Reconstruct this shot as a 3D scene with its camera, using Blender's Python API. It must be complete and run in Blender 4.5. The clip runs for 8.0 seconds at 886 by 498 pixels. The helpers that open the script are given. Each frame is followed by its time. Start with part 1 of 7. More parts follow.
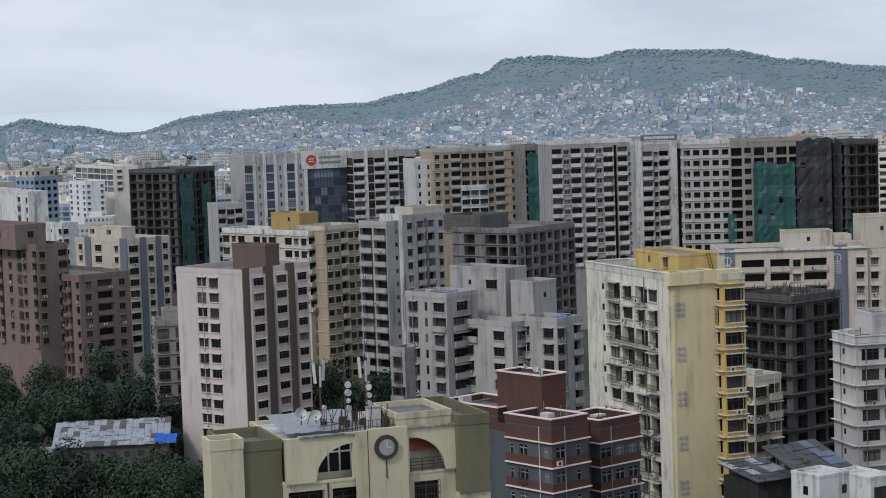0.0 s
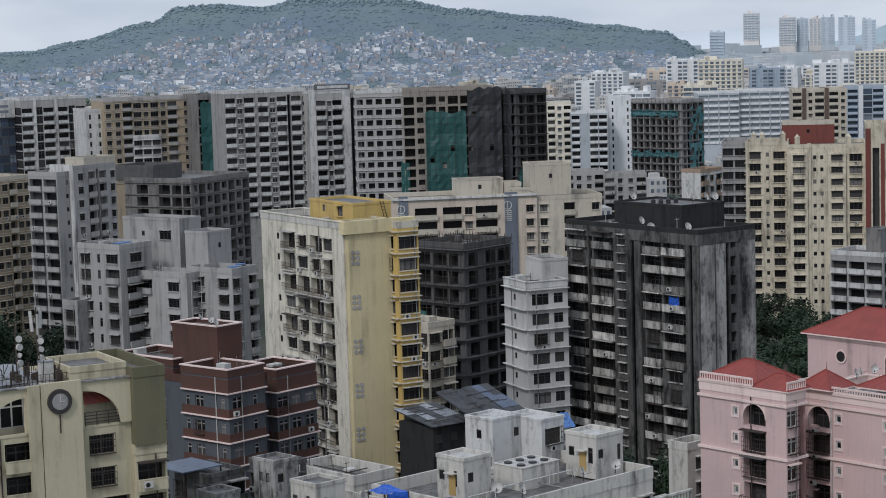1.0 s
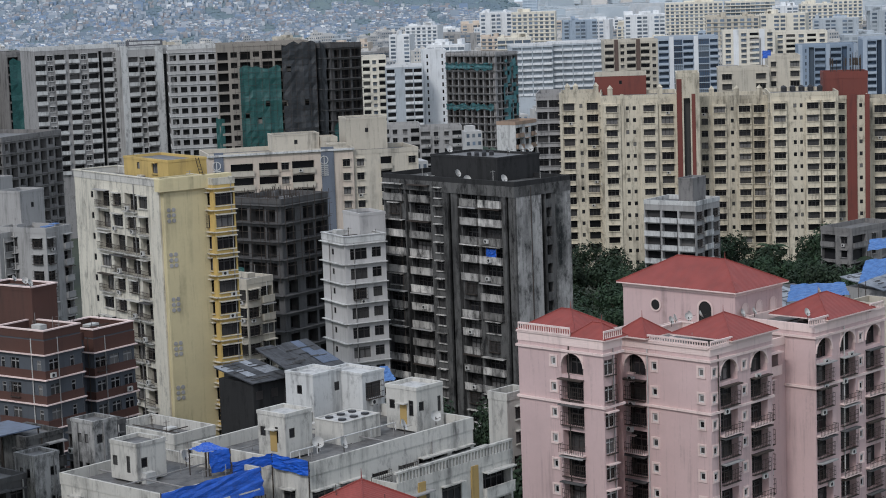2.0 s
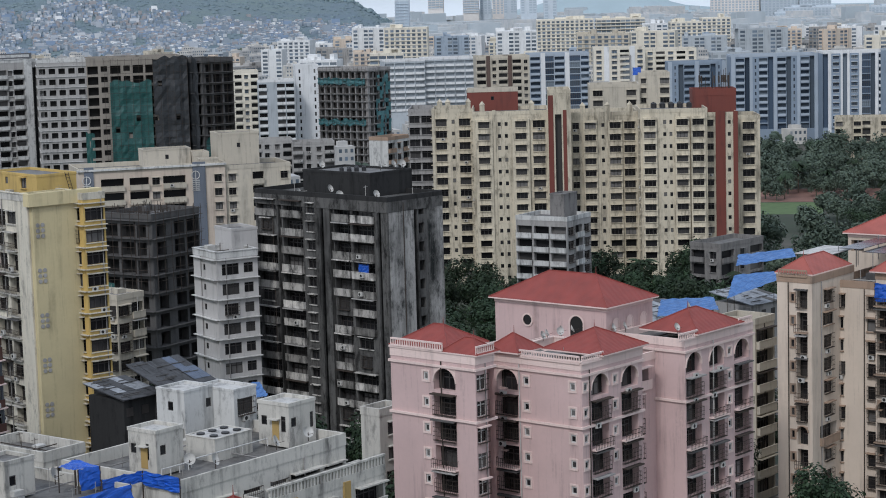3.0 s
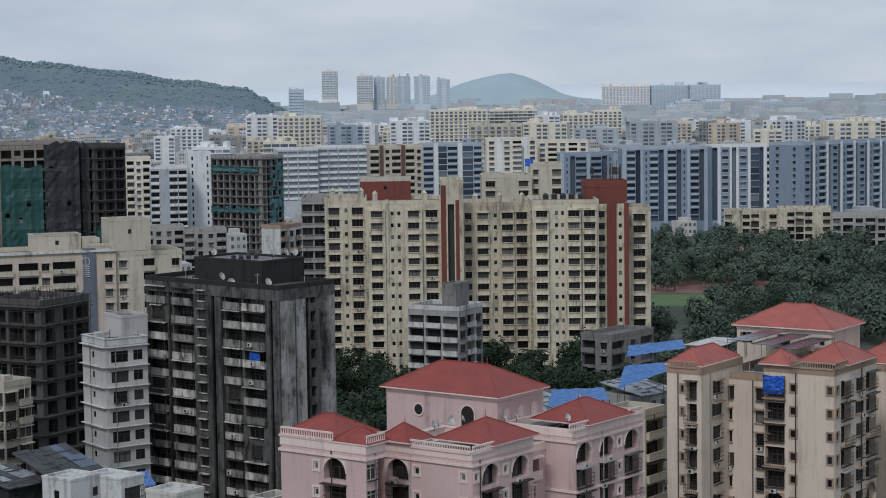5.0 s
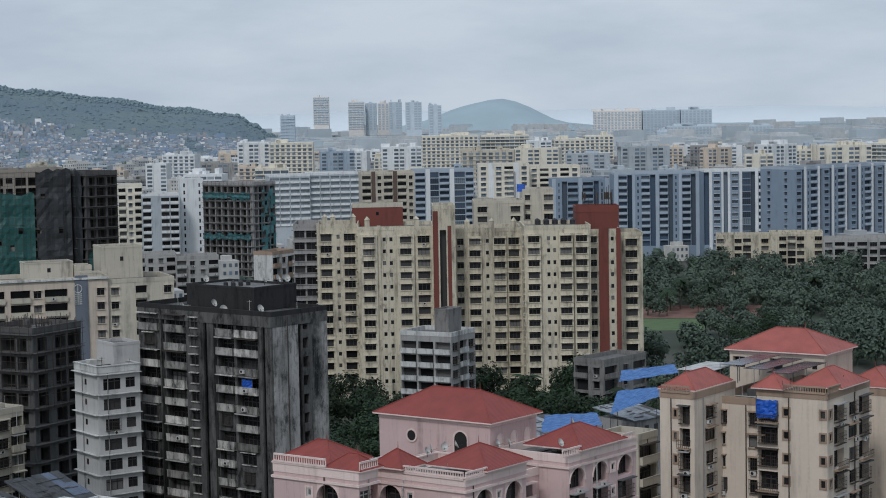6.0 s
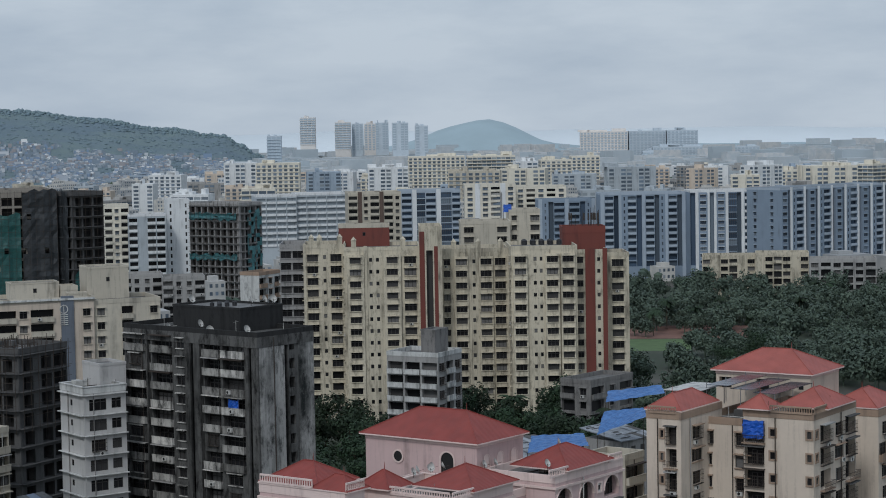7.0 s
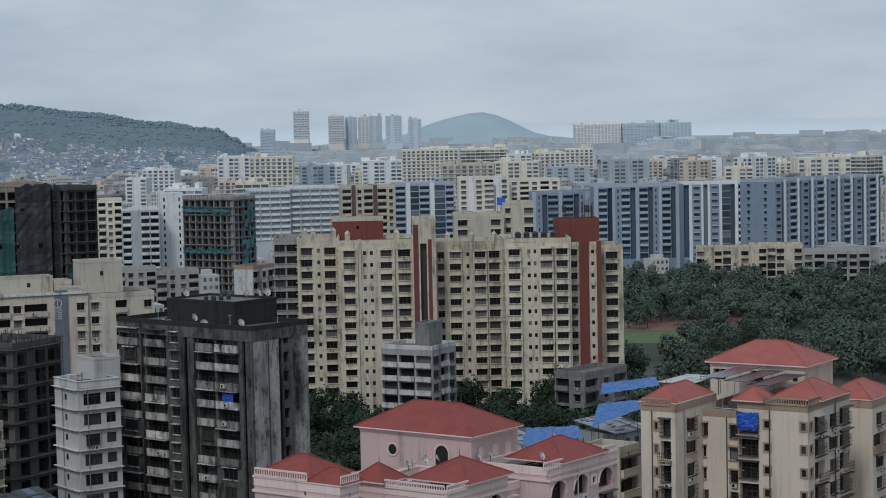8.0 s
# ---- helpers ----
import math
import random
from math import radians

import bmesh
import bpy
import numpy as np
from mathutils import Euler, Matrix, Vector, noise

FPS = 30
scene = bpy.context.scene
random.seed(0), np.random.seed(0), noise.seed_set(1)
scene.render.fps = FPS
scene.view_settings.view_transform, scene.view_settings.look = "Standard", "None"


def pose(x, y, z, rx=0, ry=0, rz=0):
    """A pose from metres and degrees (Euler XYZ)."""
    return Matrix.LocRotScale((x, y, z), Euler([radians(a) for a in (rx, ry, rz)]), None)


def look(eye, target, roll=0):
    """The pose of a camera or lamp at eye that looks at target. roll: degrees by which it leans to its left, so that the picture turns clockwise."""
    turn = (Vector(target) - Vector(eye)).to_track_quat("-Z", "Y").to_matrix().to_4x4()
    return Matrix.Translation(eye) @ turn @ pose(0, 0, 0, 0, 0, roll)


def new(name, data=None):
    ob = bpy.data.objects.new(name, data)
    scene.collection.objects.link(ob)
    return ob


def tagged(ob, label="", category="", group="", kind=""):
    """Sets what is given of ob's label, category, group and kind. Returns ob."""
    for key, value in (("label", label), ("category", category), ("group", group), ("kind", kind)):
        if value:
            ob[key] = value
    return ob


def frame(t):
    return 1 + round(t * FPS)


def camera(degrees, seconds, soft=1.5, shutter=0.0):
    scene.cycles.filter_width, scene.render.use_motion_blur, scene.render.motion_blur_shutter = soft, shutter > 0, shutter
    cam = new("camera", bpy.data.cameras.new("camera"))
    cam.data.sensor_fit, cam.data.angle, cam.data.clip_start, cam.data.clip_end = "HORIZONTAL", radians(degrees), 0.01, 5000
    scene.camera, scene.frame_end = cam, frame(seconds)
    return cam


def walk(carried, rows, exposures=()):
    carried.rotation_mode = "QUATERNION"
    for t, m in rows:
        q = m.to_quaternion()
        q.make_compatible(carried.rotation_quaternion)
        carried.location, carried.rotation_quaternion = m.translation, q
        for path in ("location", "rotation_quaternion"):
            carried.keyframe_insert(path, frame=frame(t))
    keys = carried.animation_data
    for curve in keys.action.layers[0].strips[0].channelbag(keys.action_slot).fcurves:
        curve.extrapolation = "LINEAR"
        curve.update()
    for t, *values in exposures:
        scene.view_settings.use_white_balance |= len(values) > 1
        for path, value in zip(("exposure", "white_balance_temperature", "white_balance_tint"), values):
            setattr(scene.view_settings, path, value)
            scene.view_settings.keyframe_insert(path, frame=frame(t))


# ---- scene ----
cam = camera(24.6, 8.0, soft=1.0)
EYE = 75.0
ROWS = [
    (0.0, 0.01, -4.49, -1.92),
    (0.5, -4.98, -5.10, -1.91),
    (1.0, -9.13, -6.20, -1.67),
    (1.5, -11.89, -7.16, -1.83),
    (2.0, -14.26, -7.65, -2.05),
    (3.5, -19.34, -6.96, -1.20),
    (4.0, -20.45, -6.26, -0.91),
    (4.5, -20.86, -5.41, -0.73),
    (6.0, -21.24, -4.16, -1.02),
    (6.5, -21.41, -3.69, -1.04),
    (7.0, -21.63, -3.59, -0.99),
    (7.5, -21.89, -3.77, -1.04),
    (8.0, -21.80, -3.79, -1.18),
]
walk(cam, [(t, pose(0, 0, EYE, 90 + pitch, 0, yaw) @ pose(0, 0, 0, 0, 0, roll)) for t, yaw, pitch, roll in ROWS],
     [(0.0, 0.16, 6100, 12), (0.5, 0.0, 6100, 12), (1.0, 0.04, 6060, 12.5), (2.0, 0.22, 6020, 12), (3.5, 0.17, 6000, 11.5), (4.0, 0.16, 5990, 11), (4.5, -0.1, 6020, 11), (6.0, -0.14, 5950, 9), (6.5, -0.14, 5950, 9), (7.0, -0.27, 5900, 8), (8.0, -0.27, 5900, 8)])

# ---- light ----
SUN_EL, SUN_AZ = 44.0, 42.0   # the sun stands behind the eye's left shoulder, veiled by cloud
world = bpy.data.worlds.new("monsoon_sky")
world.use_nodes = True
scene.world = world


def nodes_of(tree):
    return tree.nodes, tree.links


def make_sky():
    n, l = nodes_of(world.node_tree)
    n.clear()
    out = n.new("ShaderNodeOutputWorld")
    bg = n.new("ShaderNodeBackground")
    sky = n.new("ShaderNodeTexSky")
    sky.sky_type = "NISHITA"
    sky.sun_disc = False
    sky.sun_elevation = radians(SUN_EL)
    sky.sun_rotation = radians(180 + SUN_AZ)
    sky.dust_density = 4.0
    dim = n.new("ShaderNodeMix")
    dim.data_type, dim.blend_type = "RGBA", "MULTIPLY"
    dim.inputs["Factor"].default_value = 1.0
    dim.inputs["B"].default_value = (0.09, 0.09, 0.09, 1)
    l.new(sky.outputs[0], dim.inputs["A"])
    co = n.new("ShaderNodeTexCoord")
    mp = n.new("ShaderNodeMapping")
    mp.inputs["Scale"].default_value = (2.6, 2.6, 10.0)
    l.new(co.outputs["Generated"], mp.inputs["Vector"])
    n1 = n.new("ShaderNodeTexNoise")
    n1.inputs["Scale"].default_value = 2.6
    n1.inputs["Detail"].default_value = 6.0
    n1.inputs["Roughness"].default_value = 0.55
    l.new(mp.outputs[0], n1.inputs["Vector"])
    cr = n.new("ShaderNodeValToRGB")
    cr.color_ramp.elements[0].position = 0.36
    cr.color_ramp.elements[0].color = (0.48, 0.55, 0.635, 1)
    cr.color_ramp.elements[1].position = 0.62
    cr.color_ramp.elements[1].color = (0.73, 0.775, 0.815, 1)
    l.new(n1.outputs[0], cr.inputs[0])
    mix = n.new("ShaderNodeMix")
    mix.data_type = "RGBA"
    mix.inputs["Factor"].default_value = 0.86
    l.new(dim.outputs["Result"], mix.inputs["A"])
    sep = n.new("ShaderNodeSeparateXYZ")
    l.new(co.outputs["Generated"], sep.inputs[0])
    low = n.new("ShaderNodeMapRange")
    low.inputs["From Min"].default_value, low.inputs["From Max"].default_value = 0.0, 0.16
    low.inputs["To Min"].default_value, low.inputs["To Max"].default_value = 0.45, 0.0
    l.new(sep.outputs["Z"], low.inputs[0])
    veil = n.new("ShaderNodeMix")
    veil.data_type = "RGBA"
    veil.inputs["B"].default_value = (0.72, 0.765, 0.80, 1)
    l.new(low.outputs[0], veil.inputs["Factor"])
    l.new(cr.outputs[0], veil.inputs["A"])
    l.new(veil.outputs["Result"], mix.inputs["B"])
    l.new(mix.outputs["Result"], bg.inputs[0])
    bg.inputs[1].default_value = 1.0
    l.new(bg.outputs[0], out.inputs[0])


make_sky()
sun = bpy.data.lights.new("sun", "SUN")
sun.energy, sun.angle, sun.color = 1.28, radians(10), (1.0, 0.96, 0.90)
sun_ob = new("sun", sun)
az = radians(180 + SUN_AZ)
sun_ob.matrix_world = look((0, 0, 300), (-math.sin(az) * 100, -math.cos(az) * 100, 300 - 100 * math.tan(radians(SUN_EL))))

# ---- materials ----


def material(name):
    m = bpy.data.materials.new(name)
    m.use_nodes = True
    n, l = nodes_of(m.node_tree)
    return m, n, l, n["Principled BSDF"]


def noise_node(n, l, vec, scale, detail=4.0, rough=0.55, stretch=None):
    tex = n.new("ShaderNodeTexNoise")
    tex.inputs["Scale"].default_value = scale
    tex.inputs["Detail"].default_value = detail
    tex.inputs["Roughness"].default_value = rough
    if stretch:
        mp = n.new("ShaderNodeMapping")
        mp.inputs["Scale"].default_value = stretch
        l.new(vec, mp.inputs["Vector"])
        vec = mp.outputs[0]
    l.new(vec, tex.inputs["Vector"])
    return tex.outputs[0]


def ramp(n, l, fac, lo, hi, a=0.0, b=1.0):
    r = n.new("ShaderNodeMapRange")
    r.inputs["From Min"].default_value = lo
    r.inputs["From Max"].default_value = hi
    r.inputs["To Min"].default_value = a
    r.inputs["To Max"].default_value = b
    l.new(fac, r.inputs[0])
    return r.outputs[0]


def mixed(n, l, fac, a, b, mode="MIX"):
    m = n.new("ShaderNodeMix")
    m.data_type, m.blend_type = "RGBA", mode
    for key, v in (("Factor", fac), ("A", a), ("B", b)):
        if isinstance(v, (tuple, float, int)):
            m.inputs[key].default_value = v if not isinstance(v, tuple) else (*v, 1)
        else:
            l.new(v, m.inputs[key])
    return m.outputs["Result"]


def product(n, l, a, b):
    m = n.new("ShaderNodeMath")
    m.operation = "MULTIPLY"
    for i, v in enumerate((a, b)):
        if isinstance(v, (float, int)):
            m.inputs[i].default_value = v
        else:
            l.new(v, m.inputs[i])
    return m.outputs[0]


def paint(name, colour, dirt=0.5, soot=(0.05, 0.05, 0.05), rough=0.85, patch=0.25, vary=0.06, streak=1.0):
    """Weathered wall paint: blotches, rain streaks of mould, and fine grain."""
    m, n, l, p = material(name)
    pos = n.new("ShaderNodeNewGeometry").outputs["Position"]
    big = noise_node(n, l, pos, 0.16, 6.0, 0.62)
    fine = noise_node(n, l, pos, 2.5, 5.0, 0.6)
    run = noise_node(n, l, pos, 1.0, 5.0, 0.62, (0.55 * streak, 0.55 * streak, 0.06 * streak))
    c2 = tuple(min(1, v * 0.72 + 0.02) for v in colour)
    col = mixed(n, l, ramp(n, l, big, 0.35, 0.7, 0.0, patch * 2), colour, c2)
    col = mixed(n, l, ramp(n, l, fine, 0.3, 0.75, 0.0, 0.22), col, tuple(v * 0.8 for v in colour))
    stain = product(n, l, ramp(n, l, run, 0.56 - 0.08 * dirt, 0.68, 0.0, 1.0), ramp(n, l, big, 0.36, 0.58, 0.10, 1.0))
    col = mixed(n, l, product(n, l, stain, min(1.0, 1.25 * dirt)), col, soot)
    if dirt > 0.25:
        drip = noise_node(n, l, pos, 1.0, 4.0, 0.65, (2.1, 2.1, 0.11))
        trail = product(n, l, ramp(n, l, drip, 0.57 - 0.05 * dirt, 0.66, 0.0, 1.0), ramp(n, l, fine, 0.38, 0.55, 0.25, 1.0))
        col = mixed(n, l, product(n, l, trail, min(0.85, 0.75 * dirt)), col, tuple(0.6 * a + 0.25 * c for a, c in zip(soot, colour)))
    if dirt > 0.5:
        mould = noise_node(n, l, pos, 0.75, 9.0, 0.72, (1.0, 1.0, 0.45))
        col = mixed(n, l, ramp(n, l, mould, 0.575 - 0.09 * dirt, 0.65, 0.0, min(0.95, 0.9 * dirt)), col, soot)
        specks = noise_node(n, l, pos, 3.5, 6.0, 0.7, (1.0, 1.0, 0.5))
        col = mixed(n, l, ramp(n, l, specks, 0.56, 0.75, 0.0, 0.5 * dirt), col, tuple(0.5 * v for v in colour))
    info = n.new("ShaderNodeObjectInfo").outputs["Random"]
    hs = n.new("ShaderNodeHueSaturation")
    l.new(col, hs.inputs["Color"])
    l.new(ramp(n, l, info, 0, 1, 1 - vary, 1 + vary), hs.inputs["Value"])
    l.new(hs.outputs[0], p.inputs["Base Color"])
    p.inputs["Roughness"].default_value = rough
    p.inputs["Specular IOR Level"].default_value = 0.25
    bump = n.new("ShaderNodeBump")
    bump.inputs["Strength"].default_value = 0.25
    bump.inputs["Distance"].default_value = 0.03
    l.new(fine, bump.inputs["Height"])
    l.new(bump.outputs[0], p.inputs["Normal"])
    return m


def glass(name, tint, light, rough=0.25):
    """Window panes: dark rooms behind, some with curtains drawn, told apart pane by pane."""
    m, n, l, p = material(name)
    info = n.new("ShaderNodeObjectInfo").outputs["Random"]
    isl = n.new("ShaderNodeNewGeometry").outputs["Random Per Island"]
    add = n.new("ShaderNodeMath")
    add.operation = "ADD"
    l.new(info, add.inputs[0])
    l.new(isl, add.inputs[1])
    fr = n.new("ShaderNodeMath")
    fr.operation = "FRACT"
    l.new(add.outputs[0], fr.inputs[0])
    cr = n.new("ShaderNodeValToRGB")
    cr.color_ramp.interpolation = "CONSTANT"
    cr.color_ramp.elements[0].color = (*tint, 1)
    cr.color_ramp.elements[1].position = 0.86
    cr.color_ramp.elements[1].color = (*light, 1)
    e = cr.color_ramp.elements.new(0.42)
    e.color = (*[v * 1.9 + 0.004 for v in tint], 1)
    e = cr.color_ramp.elements.new(0.68)
    e.color = (*[0.5 * a + 0.35 * b for a, b in zip(tint, light)], 1)
    l.new(fr.outputs[0], cr.inputs[0])
    l.new(cr.outputs[0], p.inputs["Base Color"])
    p.inputs["Roughness"].default_value = rough
    p.inputs["Specular IOR Level"].default_value = 0.3
    return m


def plain(name, colour, rough=0.6, metal=0.0, scale=1.5, depth=0.3):
    m, n, l, p = material(name)
    pos = n.new("ShaderNodeNewGeometry").outputs["Position"]
    f = noise_node(n, l, pos, scale, 5.0, 0.6)
    col = mixed(n, l, ramp(n, l, f, 0.3, 0.7, 0.0, 1.0), colour, tuple(v * (1 - depth) for v in colour))
    l.new(col, p.inputs["Base Color"])
    p.inputs["Roughness"].default_value = rough
    p.inputs["Metallic"].default_value = metal
    return m


M = {
    "beige": paint("beige_paint", (0.58, 0.50, 0.465), 0.3),
    "brownstrip": paint("brown_paint", (0.135, 0.095, 0.078), 0.3),
    "brick": paint("brown_render", (0.21, 0.155, 0.135), 0.5),
    "brownsmall": paint("grey_brown_paint", (0.30, 0.265, 0.245), 0.45),
    "creamlt": paint("cream_paint", (0.55, 0.50, 0.41), 0.45),
    "slate": paint("slate_blue_paint", (0.15, 0.17, 0.205), 0.3),
    "rawdark": paint("dark_raw_concrete", (0.105, 0.102, 0.10), 0.6),
    "raw": paint("raw_concrete", (0.22, 0.21, 0.20), 0.65),
    "rawwarm": paint("warm_raw_concrete", (0.31, 0.28, 0.24), 0.45),
    "white": paint("white_paint", (0.62, 0.62, 0.60), 0.55),
    "whitedirty": paint("mouldy_white_paint", (0.56, 0.54, 0.49), 0.55, (0.05, 0.05, 0.05), 0.85, 0.25, 0.06, 1.5),
    "offwhite": paint("off_white_paint", (0.52, 0.505, 0.49), 0.3),
    "tan": paint("tan_paint", (0.38, 0.31, 0.22), 0.35),
    "ochre": paint("ochre_paint", (0.42, 0.29, 0.11), 0.35),
    "greylt": paint("pale_grey_paint", (0.385, 0.375, 0.36), 0.5),
    "grey": paint("grey_paint", (0.33, 0.32, 0.31), 0.55),
    "greydark": paint("dark_grey_paint", (0.14, 0.14, 0.15), 0.4),
    "yellow": paint("pale_yellow_paint", (0.66, 0.57, 0.34), 0.36, (0.12, 0.10, 0.06)),
    "yellowwhite": paint("yellowed_white_paint", (0.64, 0.60, 0.50), 0.56),
    "gold": paint("golden_paint", (0.56, 0.40, 0.14), 0.3),
    "maroon": paint("maroon_paint", (0.092, 0.046, 0.036), 0.3, (0.03, 0.025, 0.02)),
    "charcoal": paint("charcoal_paint", (0.088, 0.096, 0.108), 0.3, (0.03, 0.03, 0.03)),
    "clockcream": paint("clock_house_cream", (0.56, 0.505, 0.355), 0.45, (0.10, 0.08, 0.05)),
    "olive": paint("olive_paint", (0.15, 0.14, 0.085), 0.25),
    "soot": paint("soot_black_plaster", (0.12, 0.118, 0.113), 1.1, (0.009, 0.009, 0.009), 0.95, 0.5, 0.05, 0.6),
    "sootlight": paint("streaked_grey_plaster", (0.42, 0.41, 0.39), 1.2, (0.016, 0.018, 0.018), 0.9, 0.5, 0.06, 0.4),
    "sootwhite": paint("sooted_white_plaster", (0.50, 0.48, 0.445), 1.1, (0.018, 0.018, 0.018), 0.95, 0.4, 0.55, 0.8),
    "cream": paint("cream_block_paint", (0.60, 0.54, 0.42), 0.66, (0.10, 0.09, 0.07)),
    "red": paint("brick_red_paint", (0.18, 0.056, 0.044), 0.35, (0.05, 0.03, 0.03)),
    "pink": paint("pink_paint", (0.62, 0.455, 0.435), 0.36, (0.12, 0.09, 0.08)),
    "pinkpale": paint("pale_pink_trim", (0.78, 0.62, 0.57), 0.3, (0.15, 0.11, 0.10)),
    "peach": paint("peach_paint", (0.64, 0.545, 0.45), 0.36, (0.2, 0.16, 0.13)),
    "peachdark": paint("brown_trim", (0.36, 0.26, 0.19), 0.35),
    "bluegrey": paint("blue_grey_paint", (0.25, 0.31, 0.385), 0.2),
    "bluepale": paint("pale_blue_paint", (0.40, 0.46, 0.53), 0.15),
    "roofgrey": paint("wet_roof_slab", (0.17, 0.165, 0.16), 0.8, (0.06, 0.06, 0.06), 0.6),
    "rooflight": paint("white_roof_coat", (0.55, 0.54, 0.52), 0.6, (0.07, 0.07, 0.07), 0.6),
    # Haze, and sunshine on far houses, is put into these distant base colours.
    "farcream": paint("hazed_cream", (0.76, 0.71, 0.60), 0.3),
    "fargrey": paint("hazed_grey", (0.46, 0.50, 0.53), 0.3),
    "farwhite": paint("hazed_white", (0.76, 0.77, 0.77), 0.3),
    "farblue": paint("hazed_blue", (0.38, 0.45, 0.53), 0.3),
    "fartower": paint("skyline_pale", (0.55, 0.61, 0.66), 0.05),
    "fartowerwarm": paint("hazed_skyline_warm", (0.74, 0.70, 0.66), 0.05),
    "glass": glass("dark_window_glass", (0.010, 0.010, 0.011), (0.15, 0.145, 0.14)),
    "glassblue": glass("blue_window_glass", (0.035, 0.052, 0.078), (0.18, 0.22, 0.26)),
    # Panes paled and blued in their base colour to stand for haze.
    "glassfar": glass("hazed_window_glass", (0.085, 0.11, 0.14), (0.26, 0.29, 0.31), 0.5),
    "glasshaze": plain("hazed_skyline_glass", (0.40, 0.47, 0.53), 0.7, 0.0, 0.05, 0.08),
    "sootdeep": paint("deep_soot_plaster", (0.030, 0.030, 0.030), 0.6, (0.008, 0.008, 0.008)),
    # Near-black that paints the shade inside openings and recesses; also fan grilles.
    "dark": plain("shade_black", (0.016, 0.0155, 0.015), 0.95),
    "frame": plain("window_frame_metal", (0.30, 0.29, 0.28), 0.5),
    "framedark": plain("dark_window_frame", (0.045, 0.04, 0.038), 0.5),
    "framewhite": plain("white_window_frame", (0.62, 0.61, 0.59), 0.5),
    "iron": plain("rusty_iron_bars", (0.07, 0.055, 0.045), 0.7, 0.3),
    "steel": plain("galvanised_steel", (0.36, 0.37, 0.38), 0.45, 0.6),
    "acwhite": plain("air_conditioner_casing", (0.55, 0.54, 0.51), 0.6),
    "bark": plain("bark", (0.12, 0.09, 0.065), 0.9),
    "tank": plain("black_water_tank", (0.03, 0.03, 0.033), 0.5),
}


def sheet_cloth(name, colour, dark):
    m, n, l, p = material(name)
    pos = n.new("ShaderNodeNewGeometry").outputs["Position"]
    f = noise_node(n, l, pos, 1.2, 6.0, 0.65, (1, 1, 2.5))
    l.new(mixed(n, l, ramp(n, l, f, 0.35, 0.7), colour, dark), p.inputs["Base Color"])
    p.inputs["Roughness"].default_value = 0.45
    b = n.new("ShaderNodeBump")
    b.inputs["Strength"].default_value = 0.6
    b.inputs["Distance"].default_value = 0.15
    l.new(f, b.inputs["Height"])
    l.new(b.outputs[0], p.inputs["Normal"])
    return m


M["tarp"] = sheet_cloth("blue_tarpaulin", (0.016, 0.11, 0.56), (0.012, 0.065, 0.32))
M["tarppale"] = sheet_cloth("faded_blue_tarpaulin", (0.085, 0.20, 0.46), (0.035, 0.10, 0.27))
M["net"] = sheet_cloth("green_safety_net", (0.022, 0.105, 0.095), (0.014, 0.060, 0.058))
M["netdark"] = sheet_cloth("black_safety_net", (0.034, 0.038, 0.042), (0.016, 0.018, 0.020))
M["netteal"] = sheet_cloth("teal_safety_net", (0.05, 0.16, 0.17), (0.03, 0.09, 0.10))


M["darksheet"] = paint("tarred_sheet", (0.07, 0.072, 0.078), 0.8, (0.02, 0.02, 0.02), 0.55)
M["bluesheet"] = paint("blue_grey_wet_sheet", (0.10, 0.13, 0.19), 0.6, (0.03, 0.03, 0.035), 0.35)
M["wetsheet"] = paint("wet_grey_sheet", (0.30, 0.32, 0.35), 0.7, (0.05, 0.05, 0.055), 0.35)


def roof_tiles(name, colour):
    m, n, l, p = material(name)
    pos = n.new("ShaderNodeNewGeometry").outputs["Position"]
    f = noise_node(n, l, pos, 0.5, 5.0)
    w = n.new("ShaderNodeTexWave")
    w.bands_direction = "Z"
    w.inputs["Scale"].default_value = 3.2
    w.inputs["Distortion"].default_value = 0.4
    l.new(pos, w.inputs["Vector"])
    col = mixed(n, l, ramp(n, l, f, 0.3, 0.7), colour, tuple(v * 0.72 for v in colour))
    col = mixed(n, l, ramp(n, l, w.outputs[0], 0.0, 1.0, 0.0, 0.25), col, tuple(v * 0.5 for v in colour))
    l.new(col, p.inputs["Base Color"])
    p.inputs["Roughness"].default_value = 0.6
    b = n.new("ShaderNodeBump")
    b.inputs["Strength"].default_value = 0.5
    b.inputs["Distance"].default_value = 0.05
    l.new(w.outputs[0], b.inputs["Height"])
    l.new(b.outputs[0], p.inputs["Normal"])
    return m


M["tiles"] = roof_tiles("red_roof_tiles", (0.30, 0.055, 0.042))
M["tilespale"] = roof_tiles("faded_red_roof_tiles", (0.42, 0.11, 0.085))


